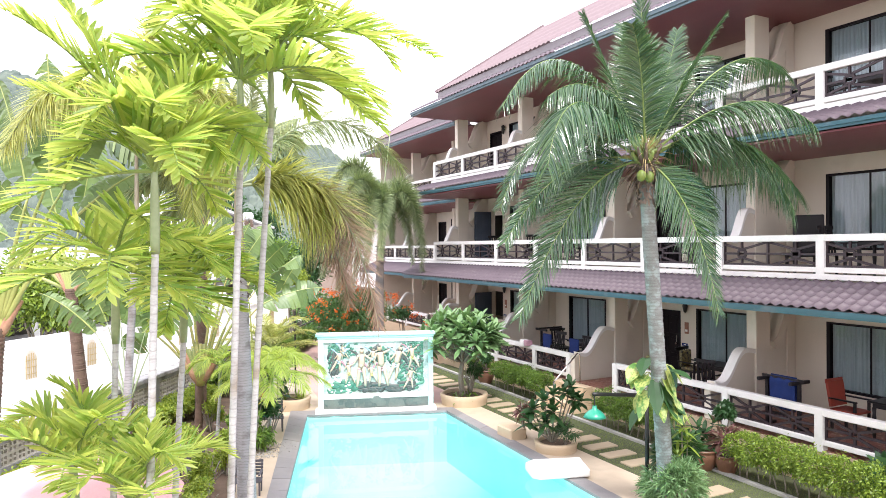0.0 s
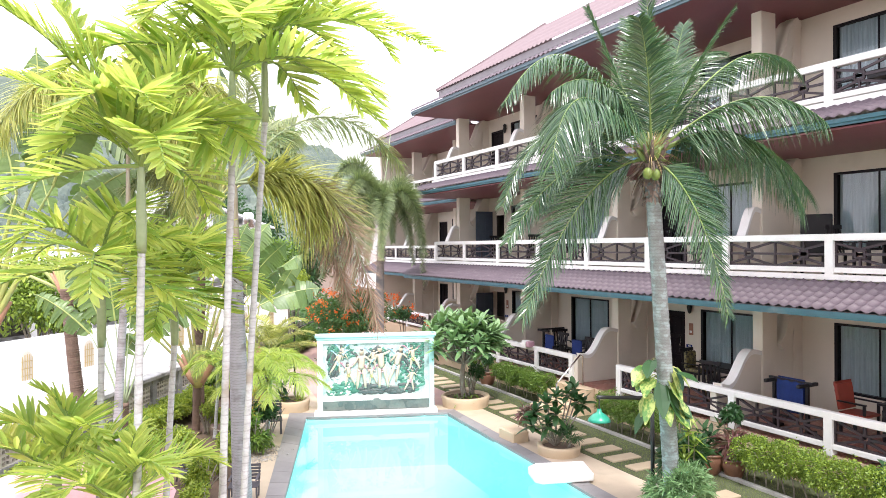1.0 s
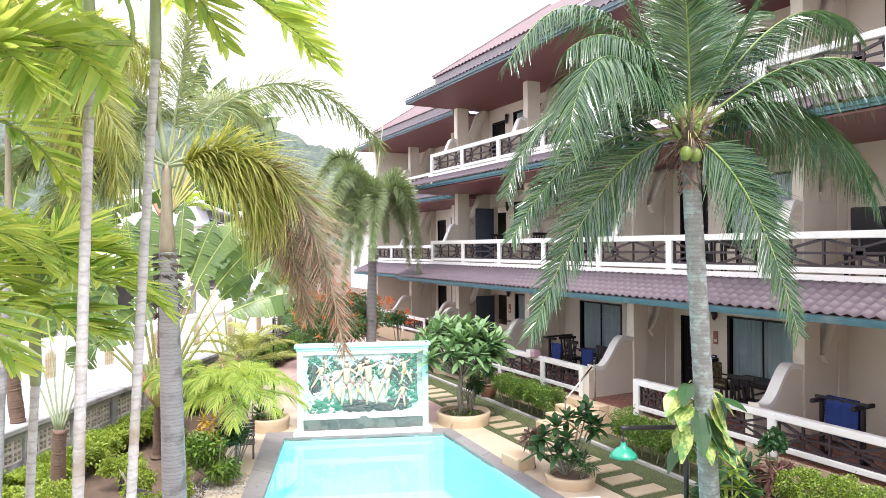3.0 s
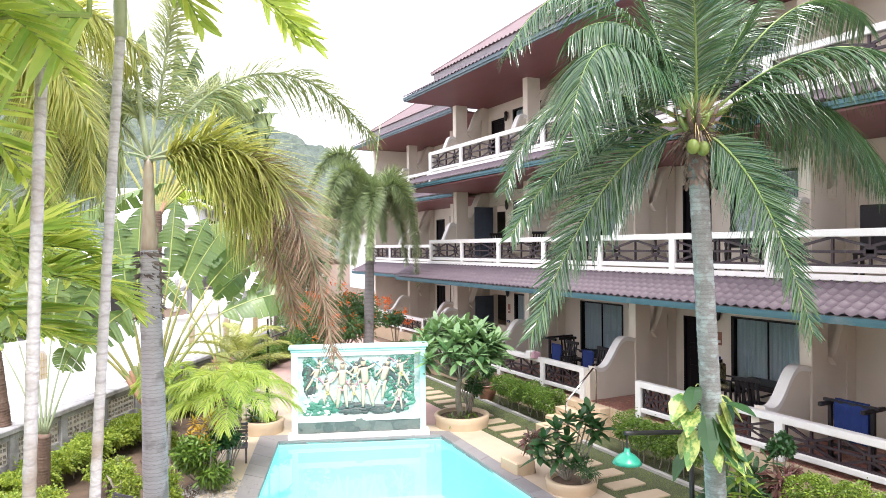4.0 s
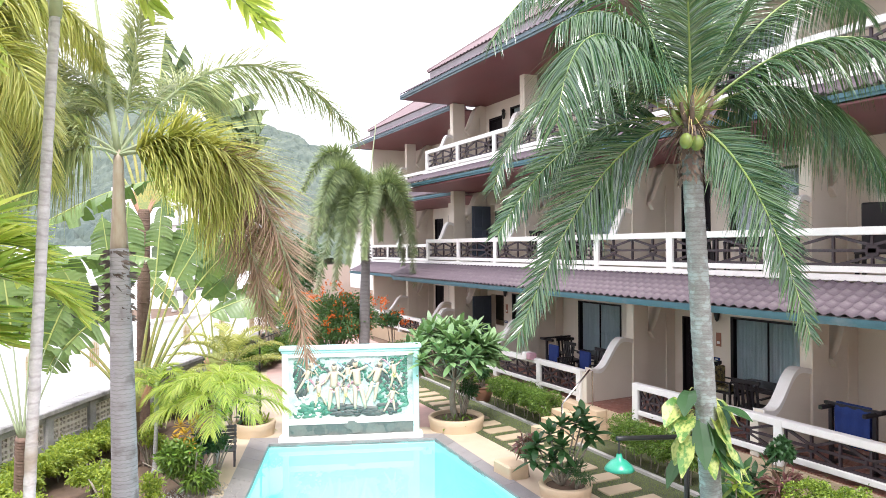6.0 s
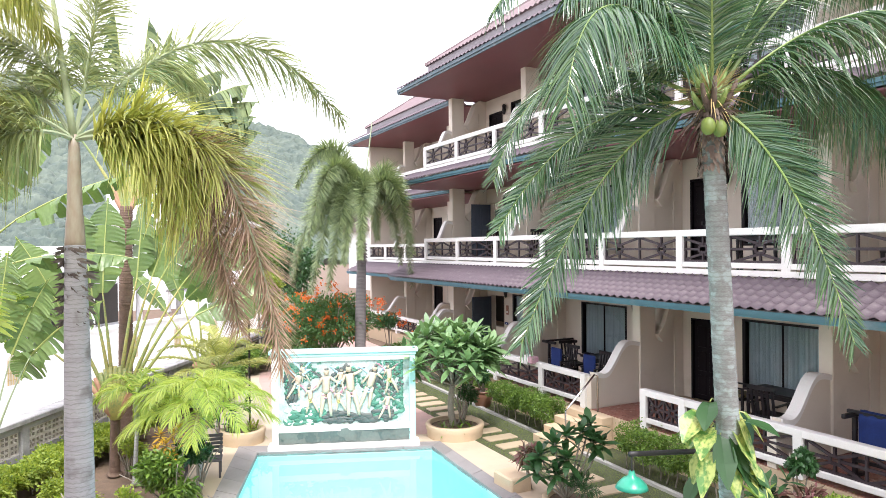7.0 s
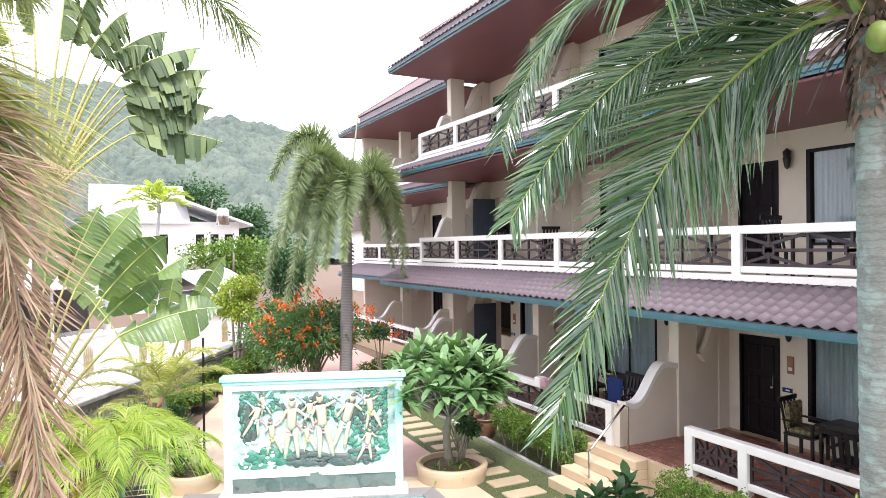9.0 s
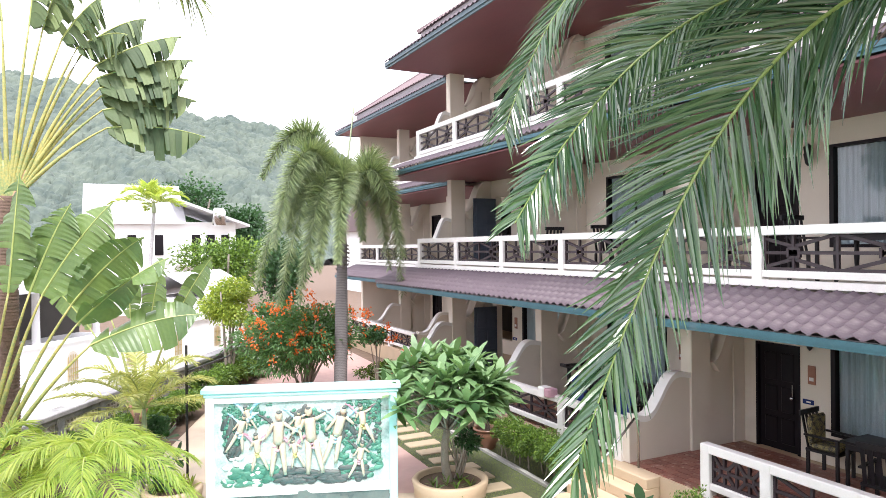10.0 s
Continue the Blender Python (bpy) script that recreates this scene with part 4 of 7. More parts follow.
slender_palm((-1, 6.31, 0), (-0.84, 6.13, 4.17), [((-0.51, 5.99, 4.24), (-0.07, 5.98, 4.02)), ((-0.6, 6.14, 4.41), (-0.25, 6.09, 4.35)), ((-0.68, 5.83, 4.01), (-0.38, 5.78, 3.86)), ((-0.94, 6.23, 4.41), (-0.71, 6.24, 4.49)), ((-0.77, 6.34, 4.37), (-0.55, 6.29, 4.52))], LABEL_SP, 5, 0.036, 0.45, auto=8, length=1.0, count=22, low=-0.2, width=0.05)
slender_palm((-1.78, 5.5, 0), (-1.78, 5.4, 2.66), [((-1.68, 5.35, 3.1), (-1.9, 5.3, 3.4))], "young palm with broad yellow-green leaves", 7, 0.05, 0.36, auto=7, length=0.9, count=20, width=0.055, low=0.3, rise=0.3)
slender_palm((-1.36, 4.9, 0), (-1.36, 4.8, 2.5), [((-1.33, 4.72, 2.8), (-1.26, 4.5, 3.17))], "young palm with narrow yellow-green leaves", 9, 0.045, 0.36, auto=7, length=0.9, count=24, width=0.034, low=0.3, rise=0.25)


def foxtail(base, c, r, fronds, label, seed, leaf, dead=(), spear=None, trunk=M_TRUNK_F, plume=1.15, leaf_m=M_FOX, half_dead=(), count=340, wid=0.0145, angle=56, sag=0.45):
    """A palm with plume-like fronds; fronds as (through, tip) in the world."""
    t = thing("foxtail_palm", base, label, "palm tree")
    rng = np.random.default_rng(seed)
    b, c = A3(base, float), A3(c, float)
    p = c - b
    palm_trunk(t, ((0, 0, 0), tuple(p * A3((0.5, 0.5, 0.5))), tuple(p - (0, 0, 0.95))), r * 1.15, r * 0.8, trunk, 0.06, r * 0.1, amp=0.008)
    v, f = tube(bezier(p - (0, 0, 1.0), p - (0, 0, 0.5), p + (0, 0, 0.05), 10), A3((0.8, 0.76, 0.7, 0.62, 0.57, 0.54, 0.5, 0.48, 0.44, 0.32)) * r, 14)
    raw("crownshaft", v, f, M_PALESHAFT, t, "pale green crownshaft", smooth=True)
    if r > 0.1:                                             # torn leaf-base rings below the shaft
        for k in range(7):
            n = 24
            az = rng.uniform(0, 6.28, n)
            foot = p - A3((0, 0, 0.98 + 0.107 * k)) + np.stack([np.cos(az) * r * 0.84, np.sin(az) * r * 0.84, rng.normal(0, 0.008, n)], 1)
            d = norm(np.stack([np.cos(az) * 0.4 - np.sin(az), np.sin(az) * 0.4 + np.cos(az), rng.uniform(-0.6, 0.2, n)], 1))
            v, f = strips(foot, d, norm(np.stack([np.cos(az) * 0.2, np.sin(az) * 0.2, np.ones(n)], 1)), rng.uniform(0.08, 0.15, n), 0.03, 0.1, 2)
            raw("husk", v, f, M_HUSK, t, "dark torn ring of an old leaf base")
    for m, tip in fronds:
        arc(t, base, c, m, tip, rng, leaf=leaf, width=wid, count=count, angle=angle, sag=sag, plume=plume, mats=(leaf_m, M_GREYRIB), lift=0.05, thick=0.022, start=0.22, nseg=3)
    for m, tip in half_dead:
        arc(t, base, c, m, tip, rng, leaf=leaf * 1.3, width=wid * 1.2, count=int(count * 1.25), angle=42, sag=0.24, plume=1.0, mats=(M_FOXY, M_GREYRIB), lift=0.0, thick=0.026, start=0.08, end=0.56, nseg=4, close=0.15)
        arc(t, base, c, m, tip, rng, leaf=leaf * 0.9, width=0.009, count=int(count * 1.2), angle=54, sag=0.09, plume=1.8, mats=(M_DEAD, M_DEAD), lift=-0.1, thick=0.01, start=0.42, nseg=3, name="dead_frond", label="dried brown frond end")
    for m, tip in dead:
        arc(t, base, c, m, tip, rng, leaf=leaf * 1.5, width=0.009, count=int(count * 0.6), angle=42, sag=1.1, plume=1.4, mats=(M_DEAD, M_DEAD), lift=-0.2, thick=0.022, start=0.3, nseg=3, name="dead_frond", label="dried brown frond")
    if spear is not None:
        v, f = tube(bezier(p, (p + A3(spear) - b) / 2, A3(spear) - b, 8), np.linspace(0.04, 0.014, 8), 6)
        raw("spear_leaf", v, f, M_GREYRIB, t, "unopened spear leaf", smooth=True)
    return t


M_HUSK = mat("torn_leaf_base", (0.06, 0.05, 0.045), (0.2, 0.17, 0.15), 0.95, 8, 60, 0, island=0.7)
M_PALESHAFT = mat("pale_crownshaft", (0.36, 0.34, 0.27), (0.26, 0.19, 0.14), 0.5, 3, 30, 0.1, stretch=(1, 1, 0.3))
M_FOXY = mat("yellow_green_plume", (0.2, 0.25, 0.06), (0.62, 0.6, 0.22), 0.42, 2, 20, 0, translucent=0.36, island=0.75)
M_TRUNK_G = mat("dark_grey_trunk", (0.24, 0.23, 0.23), (0.15, 0.14, 0.14), 0.9, 4, 40, 0.4, rings=7.0, ring_c=(0.12, 0.11, 0.11))
M_FOXFAR = mat("grey_green_plume", (0.085, 0.14, 0.065), (0.38, 0.45, 0.23), 0.4, 2, 20, 0, translucent=0.25, island=0.7)
M_GREYRIB = mat("grey_green_rib", (0.32, 0.36, 0.24), (0.26, 0.32, 0.18), 0.5, 3, 30, 0.05)
foxtail((0.26, 8.61, 0), (0.22, 8.96, 5.33), 0.112,
        [((1.42, 8.8, 6.33), (2.68, 8.75, 5.66)), ((0.38, 8.96, 6.31), (0.5, 8.86, 7.3)), ((-0.39, 8.76, 5.54), (-1.14, 8.55, 5.2)),
         ((-0.34, 8.55, 5.25), (-1.04, 8.3, 4.6)), ((-0.08, 9.16, 6.13), (-0.81, 9.46, 6.36)), ((0.81, 9.55, 6.2), (1.41, 10.16, 6.2)), ((-0.24, 9.66, 5.9), (-0.64, 10.26, 5.4))],
        "foxtail palm with a thick grey trunk and a browning frond", 3, 0.62, half_dead=[((1.2, 8.0, 5.18), (1.66, 7.25, 3.4)), ((1.0, 8.15, 5.02), (1.4, 7.6, 3.7))], spear=(0, 8.96, 7.1), count=300, wid=0.017)
foxtail((8.08, 23.2, 0), (8.19, 23.2, 5.45), 0.16,
        [((7.15, 22.9, 7.5), (5.9, 22.8, 6.2)), ((7.3, 22.6, 6.75), (6.45, 22.3, 4.9)), ((6.95, 23.0, 6.3), (5.75, 22.9, 3.3)), ((7.4, 22.3, 6.05), (6.65, 22.0, 3.0)),
         ((7.2, 22.5, 6.2), (6.15, 22.2, 2.9)), ((9.1, 22.8, 6.75), (9.7, 22.5, 3.0)), ((9.1, 23.6, 6.4), (9.8, 23.7, 3.7)), ((8.9, 22.4, 6.45), (9.55, 22.1, 4.1)),
         ((7.6, 24.0, 6.7), (7.0, 24.6, 4.8)), ((7.75, 22.5, 6.5), (7.1, 21.9, 3.8)), ((7.0, 22.4, 6.9), (6.0, 21.9, 4.4)), ((7.9, 22.2, 6.3), (7.5, 21.5, 4.0)), ((8.75, 23.9, 6.6), (9.3, 24.6, 4.6))],
        "foxtail palm with bushy drooping plumes and a bare spear", 8, 0.56, spear=(8.62, 23.2, 8.75), trunk=M_TRUNK_G, count=800, wid=0.024, plume=3.1, leaf_m=M_FOXFAR, angle=74, sag=0.1)

foxtail((-1.39, 8.18, 0), (-1.15, 7.93, 5.65), 0.045,
        [((-0.62, 7.77, 6.26), (-0.29, 7.52, 4.93)), ((-0.76, 7.56, 6.05), (-0.61, 7.14, 4.73)), ((-1.7, 7.91, 6.37), (-2.41, 7.97, 5.57)), ((-1.08, 7.29, 6.34), (-1.13, 6.74, 5.61)), ((-0.93, 8.51, 6.43), (-0.7, 9.3, 5.88)), ((-1.57, 8.46, 6.35), (-2.1, 9.19, 5.74)), ((-1.1, 7.93, 6.55), (-0.93, 7.81, 7.18)), ((-0.55, 7.6, 6.35), (0.1, 7.3, 5.95)), ((-0.55, 8.4, 6.5), (0.05, 8.9, 6.2)), ((-0.7, 7.4, 5.95), (-0.25, 6.95, 5.2)), ((-0.75, 8.3, 5.9), (-0.35, 8.7, 5.0)), ((-1.8, 7.4, 6.2), (-2.4, 6.9, 5.4))],
        "foxtail palm with fine yellow-green plumes", 13, 0.5, leaf_m=M_FOXY, count=300)


def paddle(parent, p0, p1, p2, half, rng, wide, fold=0.35, sink=0.3, tear=0.3, material=None):
    """A banana-like blade along a bent midrib; each half is split into ribbed lappets, folded down and sinking."""
    n = 41
    c = bezier(p0, p1, p2, n)
    tg = norm(np.gradient(c, axis=0))
    w = A3(wide, float)
    side = norm(w[None] - (tg @ w)[:, None] * tg)
    up = norm(np.cross(side, tg))
    up = np.where(up[:, 2:3] < 0, -up, up)
    u = np.linspace(0, 1, n)
    prof = half * np.clip(1 - np.abs(2 * u - 0.92) ** 3.2, 0.06, 1)
    rv, rf = tube(c, np.linspace(0.018, 0.005, n), 5)
    vs, fs, mi, base = [rv], [list(f) for f in rf[:-2]], [1] * (len(rf) - 2), len(rv)
    k = 5
    vv = np.linspace(0, 1, k)
    for sgn in (-1, 1):
        i = 0
        while i < n - 1:
            j = min(n - 1, i + int(rng.integers(2, max(4, int(11 - 9 * tear)))))
            fo = fold + rng.normal(0, 0.1 + 0.3 * tear)
            sk = sink * rng.uniform(0.7, 1.3 + tear)
            ln = 1 - tear * 0.3 * rng.random()
            for q in range(i, j + 1):
                mid = (i + j) / 2
                pinch = (mid - q) * (0.04 + 0.12 * tear)
                a = side[q] * sgn * math.cos(fo) - up[q] * math.sin(fo)
                lead = tg[q] * (prof[q] * 0.28 * (1 - u[q]) + pinch * np.linalg.norm(c[-1] - c[0]) / n)
                pts = c[q] + vv[:, None] * (a * prof[q] * ln + lead)
                pts[:, 2] -= sk * prof[q] * vv ** 2
                pts = pts + up[q] * ((q % 2) * 0.008 - 0.004) * vv[:, None]
                vs.append(pts)
            m = j - i + 1
            for q in range(m - 1):
                for r in range(k - 1):
                    b0 = base + q * k + r
                    fs.append([b0, b0 + k, b0 + k + 1, b0 + 1])
                    mi.append(0)
            base += m * k
            i = j
    return raw("paddle_leaf", np.concatenate(vs), fs, [material or M_BANANA, M_PETIOLE], parent, "", mi)


def fan_plant(base, c, leaves, label, seed, facing=-24, blade=1.5, trunk_r=0.14, trunk_m=M_TRUNK_B, half=0.32, fold=0.3, sink=0.3, tear=0.3, stalk_m=M_PETIOLE, wide=None, leaf_m=None, sheath=1.0):
    """A traveller's palm: leaves as (foot of blade, tip) in the world, on long stalks from a flat fan of sheaths."""
    t = thing("travellers_palm", base, label, "palm tree", "traveller's palms along the wall")
    rng = np.random.default_rng(seed)
    b, c = A3(base, float), A3(c, float)
    p = c - b
    palm_trunk(t, ((0, 0, 0), tuple(p * 0.5), tuple(p)), trunk_r, trunk_r * 0.85, trunk_m, 0.05, amp=0.07)
    ax = A3((math.cos(radians(facing)), math.sin(radians(facing)), 0))
    for i, (foot, tip) in enumerate(leaves):
        e, tip = A3(foot, float) - b, A3(tip, float) - b
        d = e - p
        lat = float(d @ ax)
        st = p + ax * np.clip(lat * 0.09, -0.16, 0.16)
        ln = np.linalg.norm(d)
        k1 = st + norm(d * A3((0.75, 0.75, 1.1))) * ln * 0.55
        v, f = tube(bezier(st, k1, e, 10), np.linspace(0.028 + 0.014 * max(sheath, 1.0), 0.013, 10) * (1.0 if sheath > 0.5 else 0.5), 7)
        raw("stalk", v, f, stalk_m, t, smooth=True)
        mid = (e + tip) / 2 + A3((0, 0, 0.08 * blade)) + d / ln * 0.12
        w = A3(wide, float) if wide is not None else ax * 0.9 + A3((0, 0, 0.25)) + rng.normal(0, 0.25, 3)
        paddle(t, e, mid, tip, half * rng.uniform(0.88, 1.1), rng, w, fold, sink, tear, leaf_m)
    n = 11
    for k in range(n):
        s = (k - (n - 1) / 2) / ((n - 1) / 2)
        e = p + (ax * s * 0.3 + A3((0, 0, 0.55 - 0.22 * s * s))) * sheath
        v, f = tube(bezier(p + A3((0, 0, -0.22 + 0.1 * s * s)) + ax * s * 0.05, p + (ax * s * 0.16 + A3((0, 0, 0.1))) * sheath, e, 7), A3((0.05, 0.06, 0.058, 0.05, 0.043, 0.036, 0.028)) * sheath, 7)
        raw("leaf_sheath", v, f, M_REDPETIOLE if abs(s) > 0.75 and sheath > 0.5 else stalk_m, t, smooth=True)
    return t


def fan(c, facing, angles, stalk, blade, droop, rng):
    """Blade feet and tips spread in a flat fan round c."""
    ax = A3((math.cos(radians(facing)), math.sin(radians(facing)), 0))
    out = []
    for a in angles:
        r = radians(a)
        d = ax * math.sin(r) + A3((0, 0, math.cos(r)))
        s = rng.uniform(0.9, 1.1)
        e = A3(c) + d * stalk * s
        out.append((e, e + norm(d + ax * math.sin(r) * 0.35 + A3((0, 0, -droop * abs(math.sin(r))))) * blade * s))
    return out


rg = np.random.default_rng(77)
M_STALKY = mat("golden_fan_stalk", (0.38, 0.33, 0.1), (0.18, 0.24, 0.09), 0.45, 1.2, 30, 0.05, contrast=0.25)
M_OLDLEAF = mat("old_traveller_leaf", (0.03, 0.06, 0.025), (0.19, 0.24, 0.1), 0.55, 3, 20, 0, translucent=0.12, island=0.85, spec=0.3)
fan_plant((-1.75, 16.5, 0), (-2.05, 15.9, 3.6), fan((-2.05, 15.9, 3.6), -20, (-70, -48, -28, -10, 8, 26, 46, 68), 1.7, 1.9, 0.4, rg),
          "traveller's palm with a rough brown trunk and torn leaves", 21, -20, 1.9, half=0.36, tear=0.5)
fan_plant((0.65, 16.59, 0), (0.67, 16.27, 1.34),
          [((1.06, 16.23, 3.81), (1.21, 16.19, 5.48)), ((1.32, 16.17, 3.81), (1.84, 16.12, 5.06)), ((1.47, 16.12, 3.76), (2.37, 16.06, 5.08)), ((1.83, 16.06, 3.62), (2.78, 16, 4.58)),
           ((1.92, 16, 3.37), (3.11, 15.88, 4.27)), ((2.06, 15.94, 3.04), (3.57, 15.75, 3.42)), ((0.47, 16.35, 3.52), (0.58, 16.46, 5.34)), ((0.3, 16.4, 3.42), (0.1, 16.52, 5.09)),
           ((-0.17, 16.51, 3.13), (-0.95, 16.7, 4.6)), ((-0.39, 16.57, 2.67), (-1.09, 16.79, 3.16)), ((-0.45, 16.52, 2.51), (-0.88, 16.58, 1.96))],
          "traveller's palm with broad grey-green leaves and golden stalks", 22, -14, 1.6, 0.1, half=0.36, fold=0.12, sink=0.25, tear=0.22, stalk_m=M_STALKY, sheath=1.45)
fan_plant((-1.1, 14.0, 0), (-1.03, 13.6, 1.5), fan((-1.03, 13.6, 1.5), -20, (-24, -14, -5, 5, 14, 24), 1.5, 1.3, 1.2, rg), "young traveller's palm with pale stalks by the wall", 23, -20, 1.3, 0.12, half=0.3, tear=0.6, stalk_m=M_GREYRIB, sheath=0.3)
fan_plant((0.88, 17.92, 0), (0.93, 17.53, 5.25),
          [((2.16, 17.33, 7.35), (3.46, 17.33, 7.99)), ((2.17, 17.37, 7.15), (3.65, 17.42, 7.63)), ((2.21, 17.33, 6.99), (3.57, 17.33, 7.27)), ((2.23, 17.42, 6.88), (3.71, 17.53, 6.96)), ((2.25, 17.33, 6.64), (3.44, 17.42, 6.72)), ((2.31, 17.33, 6.36), (3.83, 17.33, 6.31)), ((1.90, 17.33, 7.59), (2.63, 17.12, 7.85)), ((1.69, 17.33, 7.7), (2.27, 17.12, 8.4)), ((1.43, 17.42, 7.85), (1.80, 17.23, 8.9)),
           ((2.05, 17.62, 7.75), (2.94, 17.62, 8.3)), ((1.25, 17.42, 7.9), (1.40, 17.42, 9.2)), ((0.88, 17.53, 7.95), (0.73, 17.53, 9.3)), ((0.53, 17.62, 7.8), (-0.07, 17.62, 8.8)), ((0.23, 17.73, 7.4), (-0.87, 17.83, 8.1)), ((-0.07, 17.73, 6.85), (-1.37, 17.92, 7.1))],
          "tall traveller's palm with ragged hanging leaves and a golden fan", 24, -8, 1.3, 0.15, half=0.34, fold=0.85, sink=0.5, tear=0.45, stalk_m=M_STALKY, wide=(0.15, 1, 0.1), leaf_m=M_OLDLEAF)
fan_plant((2.86, 20.98, 0), (2.87, 20.83, 0.96), fan((2.87, 20.83, 0.96), -28, (-30, -16, -4, 8, 22), 1.9, 1.5, 0.3, rg), "young traveller's palm against the wall", 25, -28, 1.5, 0.1, half=0.26, tear=0.3)
fan_plant((-2.93, 9.11, 0), (-2.71, 9.06, 3.49), [((-2.31, 8.69, 5.1), (-2.68, 8.88, 6.67)), ((-2.09, 8.69, 5.31), (-2.1, 8.69, 6.86)), ((-1.94, 8.69, 5.2), (-1.51, 8.7, 6.66)), ((-2.67, 8.98, 5.02), (-3.29, 8.98, 6.13)), ((-1.79, 8.69, 4.87), (-0.96, 8.65, 5.48)), ((-2.9, 8.98, 4.81), (-3.67, 8.33, 5.21))],
          "traveller's palm with torn grey-green leaves", 26, -10, 1.5, half=0.3, tear=0.4, fold=0.2)


def bush(name, loc, size, n, material, label, seed, leaf=0.07, aspect=0.5, stems=6, category="shrub", z0=None, group="", flowers=0, flower_m=None, trunk_r=0.02):
    """A shrub: several bent stems under an uneven cloud of separate leaves, made of smaller clumps."""
    t = thing(name, loc, label, category, group)
    rng = np.random.default_rng(seed)
    sx, sy, sz = size
    zc = sz if z0 is None else z0
    clumps = max(3, int(8 * max(sx, sz)))
    pts, outs = [], []
    for k in range(clumps):
        d = norm(rng.normal(0, 1, 3))
        cpos = d * A3((sx, sy, sz)) * rng.uniform(0.25, 0.68)
        q, o = hump(rng, max(8, n // clumps), sx * 0.5, sy * 0.5, sz * 0.45, 0.45)
        pts.append(q + cpos)
        outs.append(o * 0.7 + d * 0.5)
    pts, outs = np.concatenate(pts), np.concatenate(outs)
    pts[:, 2] += zc
    pts[:, 2] = np.maximum(pts[:, 2], 0.03)
    v, f = leaf_cloud(pts, rng, leaf, leaf * aspect, out=outs)
    raw("foliage", v, f, material, t)
    for k in range(stems):
        e = A3((rng.normal(0, sx * 0.4), rng.normal(0, sy * 0.4), zc + rng.uniform(-0.2, 0.5) * sz))
        v, f = tube(bezier((rng.normal(0, 0.04), rng.normal(0, 0.04), -0.06), (e[0] * 0.3, e[1] * 0.3, e[2] * 0.5), e, 7), np.linspace(trunk_r, trunk_r * 0.4, 7), 6)
        raw("stem", v, f, M_BARK, t, smooth=True)
    if flowers:
        q, o = hump(rng, flowers, sx * 0.88, sy * 0.88, sz * 0.9, 0.8)
        q[:, 2] += zc + 0.05
        q = q[q[:, 2] > zc - sz * 0.6]
        blobs = np.repeat(q, 14, 0) + rng.normal(0, 0.06, (len(q) * 14, 3))
        v, f = leaf_cloud(blobs, rng, 0.07, 0.055)
        raw("blossoms", v, f, flower_m, t, "clusters of orange blossom")
    return t


def hedge(x0, x1, y0, y1, h, label, material, seed, leaf=0.048, rz=0.0, at=None, group=""):
    """A clipped row: upright bare stems below, a dense leafy body above."""
    loc = at or ((x0 + x1) / 2, (y0 + y1) / 2, 0)
    t = thing("hedge", loc, label, "hedge", group, rz)
    rng = np.random.default_rng(seed)
    L, W = y1 - y0, x1 - x0
    n = int(6000 * L)
    y = rng.uniform(-L / 2, L / 2, n)
    a = rng.uniform(0, 2 * math.pi, n)
    rr = (0.45 + 0.55 * rng.random(n) ** 0.6) * (1 + 0.22 * np.sin(y * 4.3 + np.cos(a) * 2 + seed) + 0.16 * np.sin(y * 11 + np.sin(a) * 3) + 0.12 * np.sin(y * 23 + a * 4))
    rr = rr + np.where(rng.random(n) < 0.06, rng.uniform(0, 0.45, n), 0)
    sq = 1 / np.maximum(np.abs(np.cos(a)), np.abs(np.sin(a))) ** 0.6
    x = np.cos(a) * W / 2 * rr * sq
    z = h * 0.72 + np.sin(a) * h * 0.27 * rr * sq
    d = np.stack([np.cos(a), rng.normal(0, 0.3, n), np.sin(a)], 1)
    v, f = leaf_cloud(np.stack([x, y, z], 1), rng, leaf, leaf * 0.48, out=d)
    raw("foliage", v, f, material, t)
    k = int(L / 0.2)
    for i in range(k):
        yy = -L / 2 + (i + 0.5) * L / k
        v, f = tube(bezier((rng.normal(0, 0.05), yy, -0.07), (rng.normal(0, 0.08), yy, h * 0.4), (rng.normal(0, 0.12), yy + rng.normal(0, 0.1), h * 0.7), 5), np.linspace(0.016, 0.009, 5), 5)
        raw("stem", v, f, M_BARK, t, smooth=True)
    return t


hedge(9.37, 9.93, 14.48, 17.23, 0.82, "clipped green hedge along the terrace", M_HEDGE, 1)
hedge(9.23, 9.79, 9.94, 12.21, 0.85, "clipped green hedge below the terrace", M_HEDGE, 2)
hedge(9.03, 9.64, 4.24, 8.06, 0.88, "clipped yellow-green hedge below the balustrade", M_HEDGEY, 3)
hedge(9.94, 10.54, 18.13, 21.04, 0.8, "clipped hedge beside the path", M_HEDGE, 4)


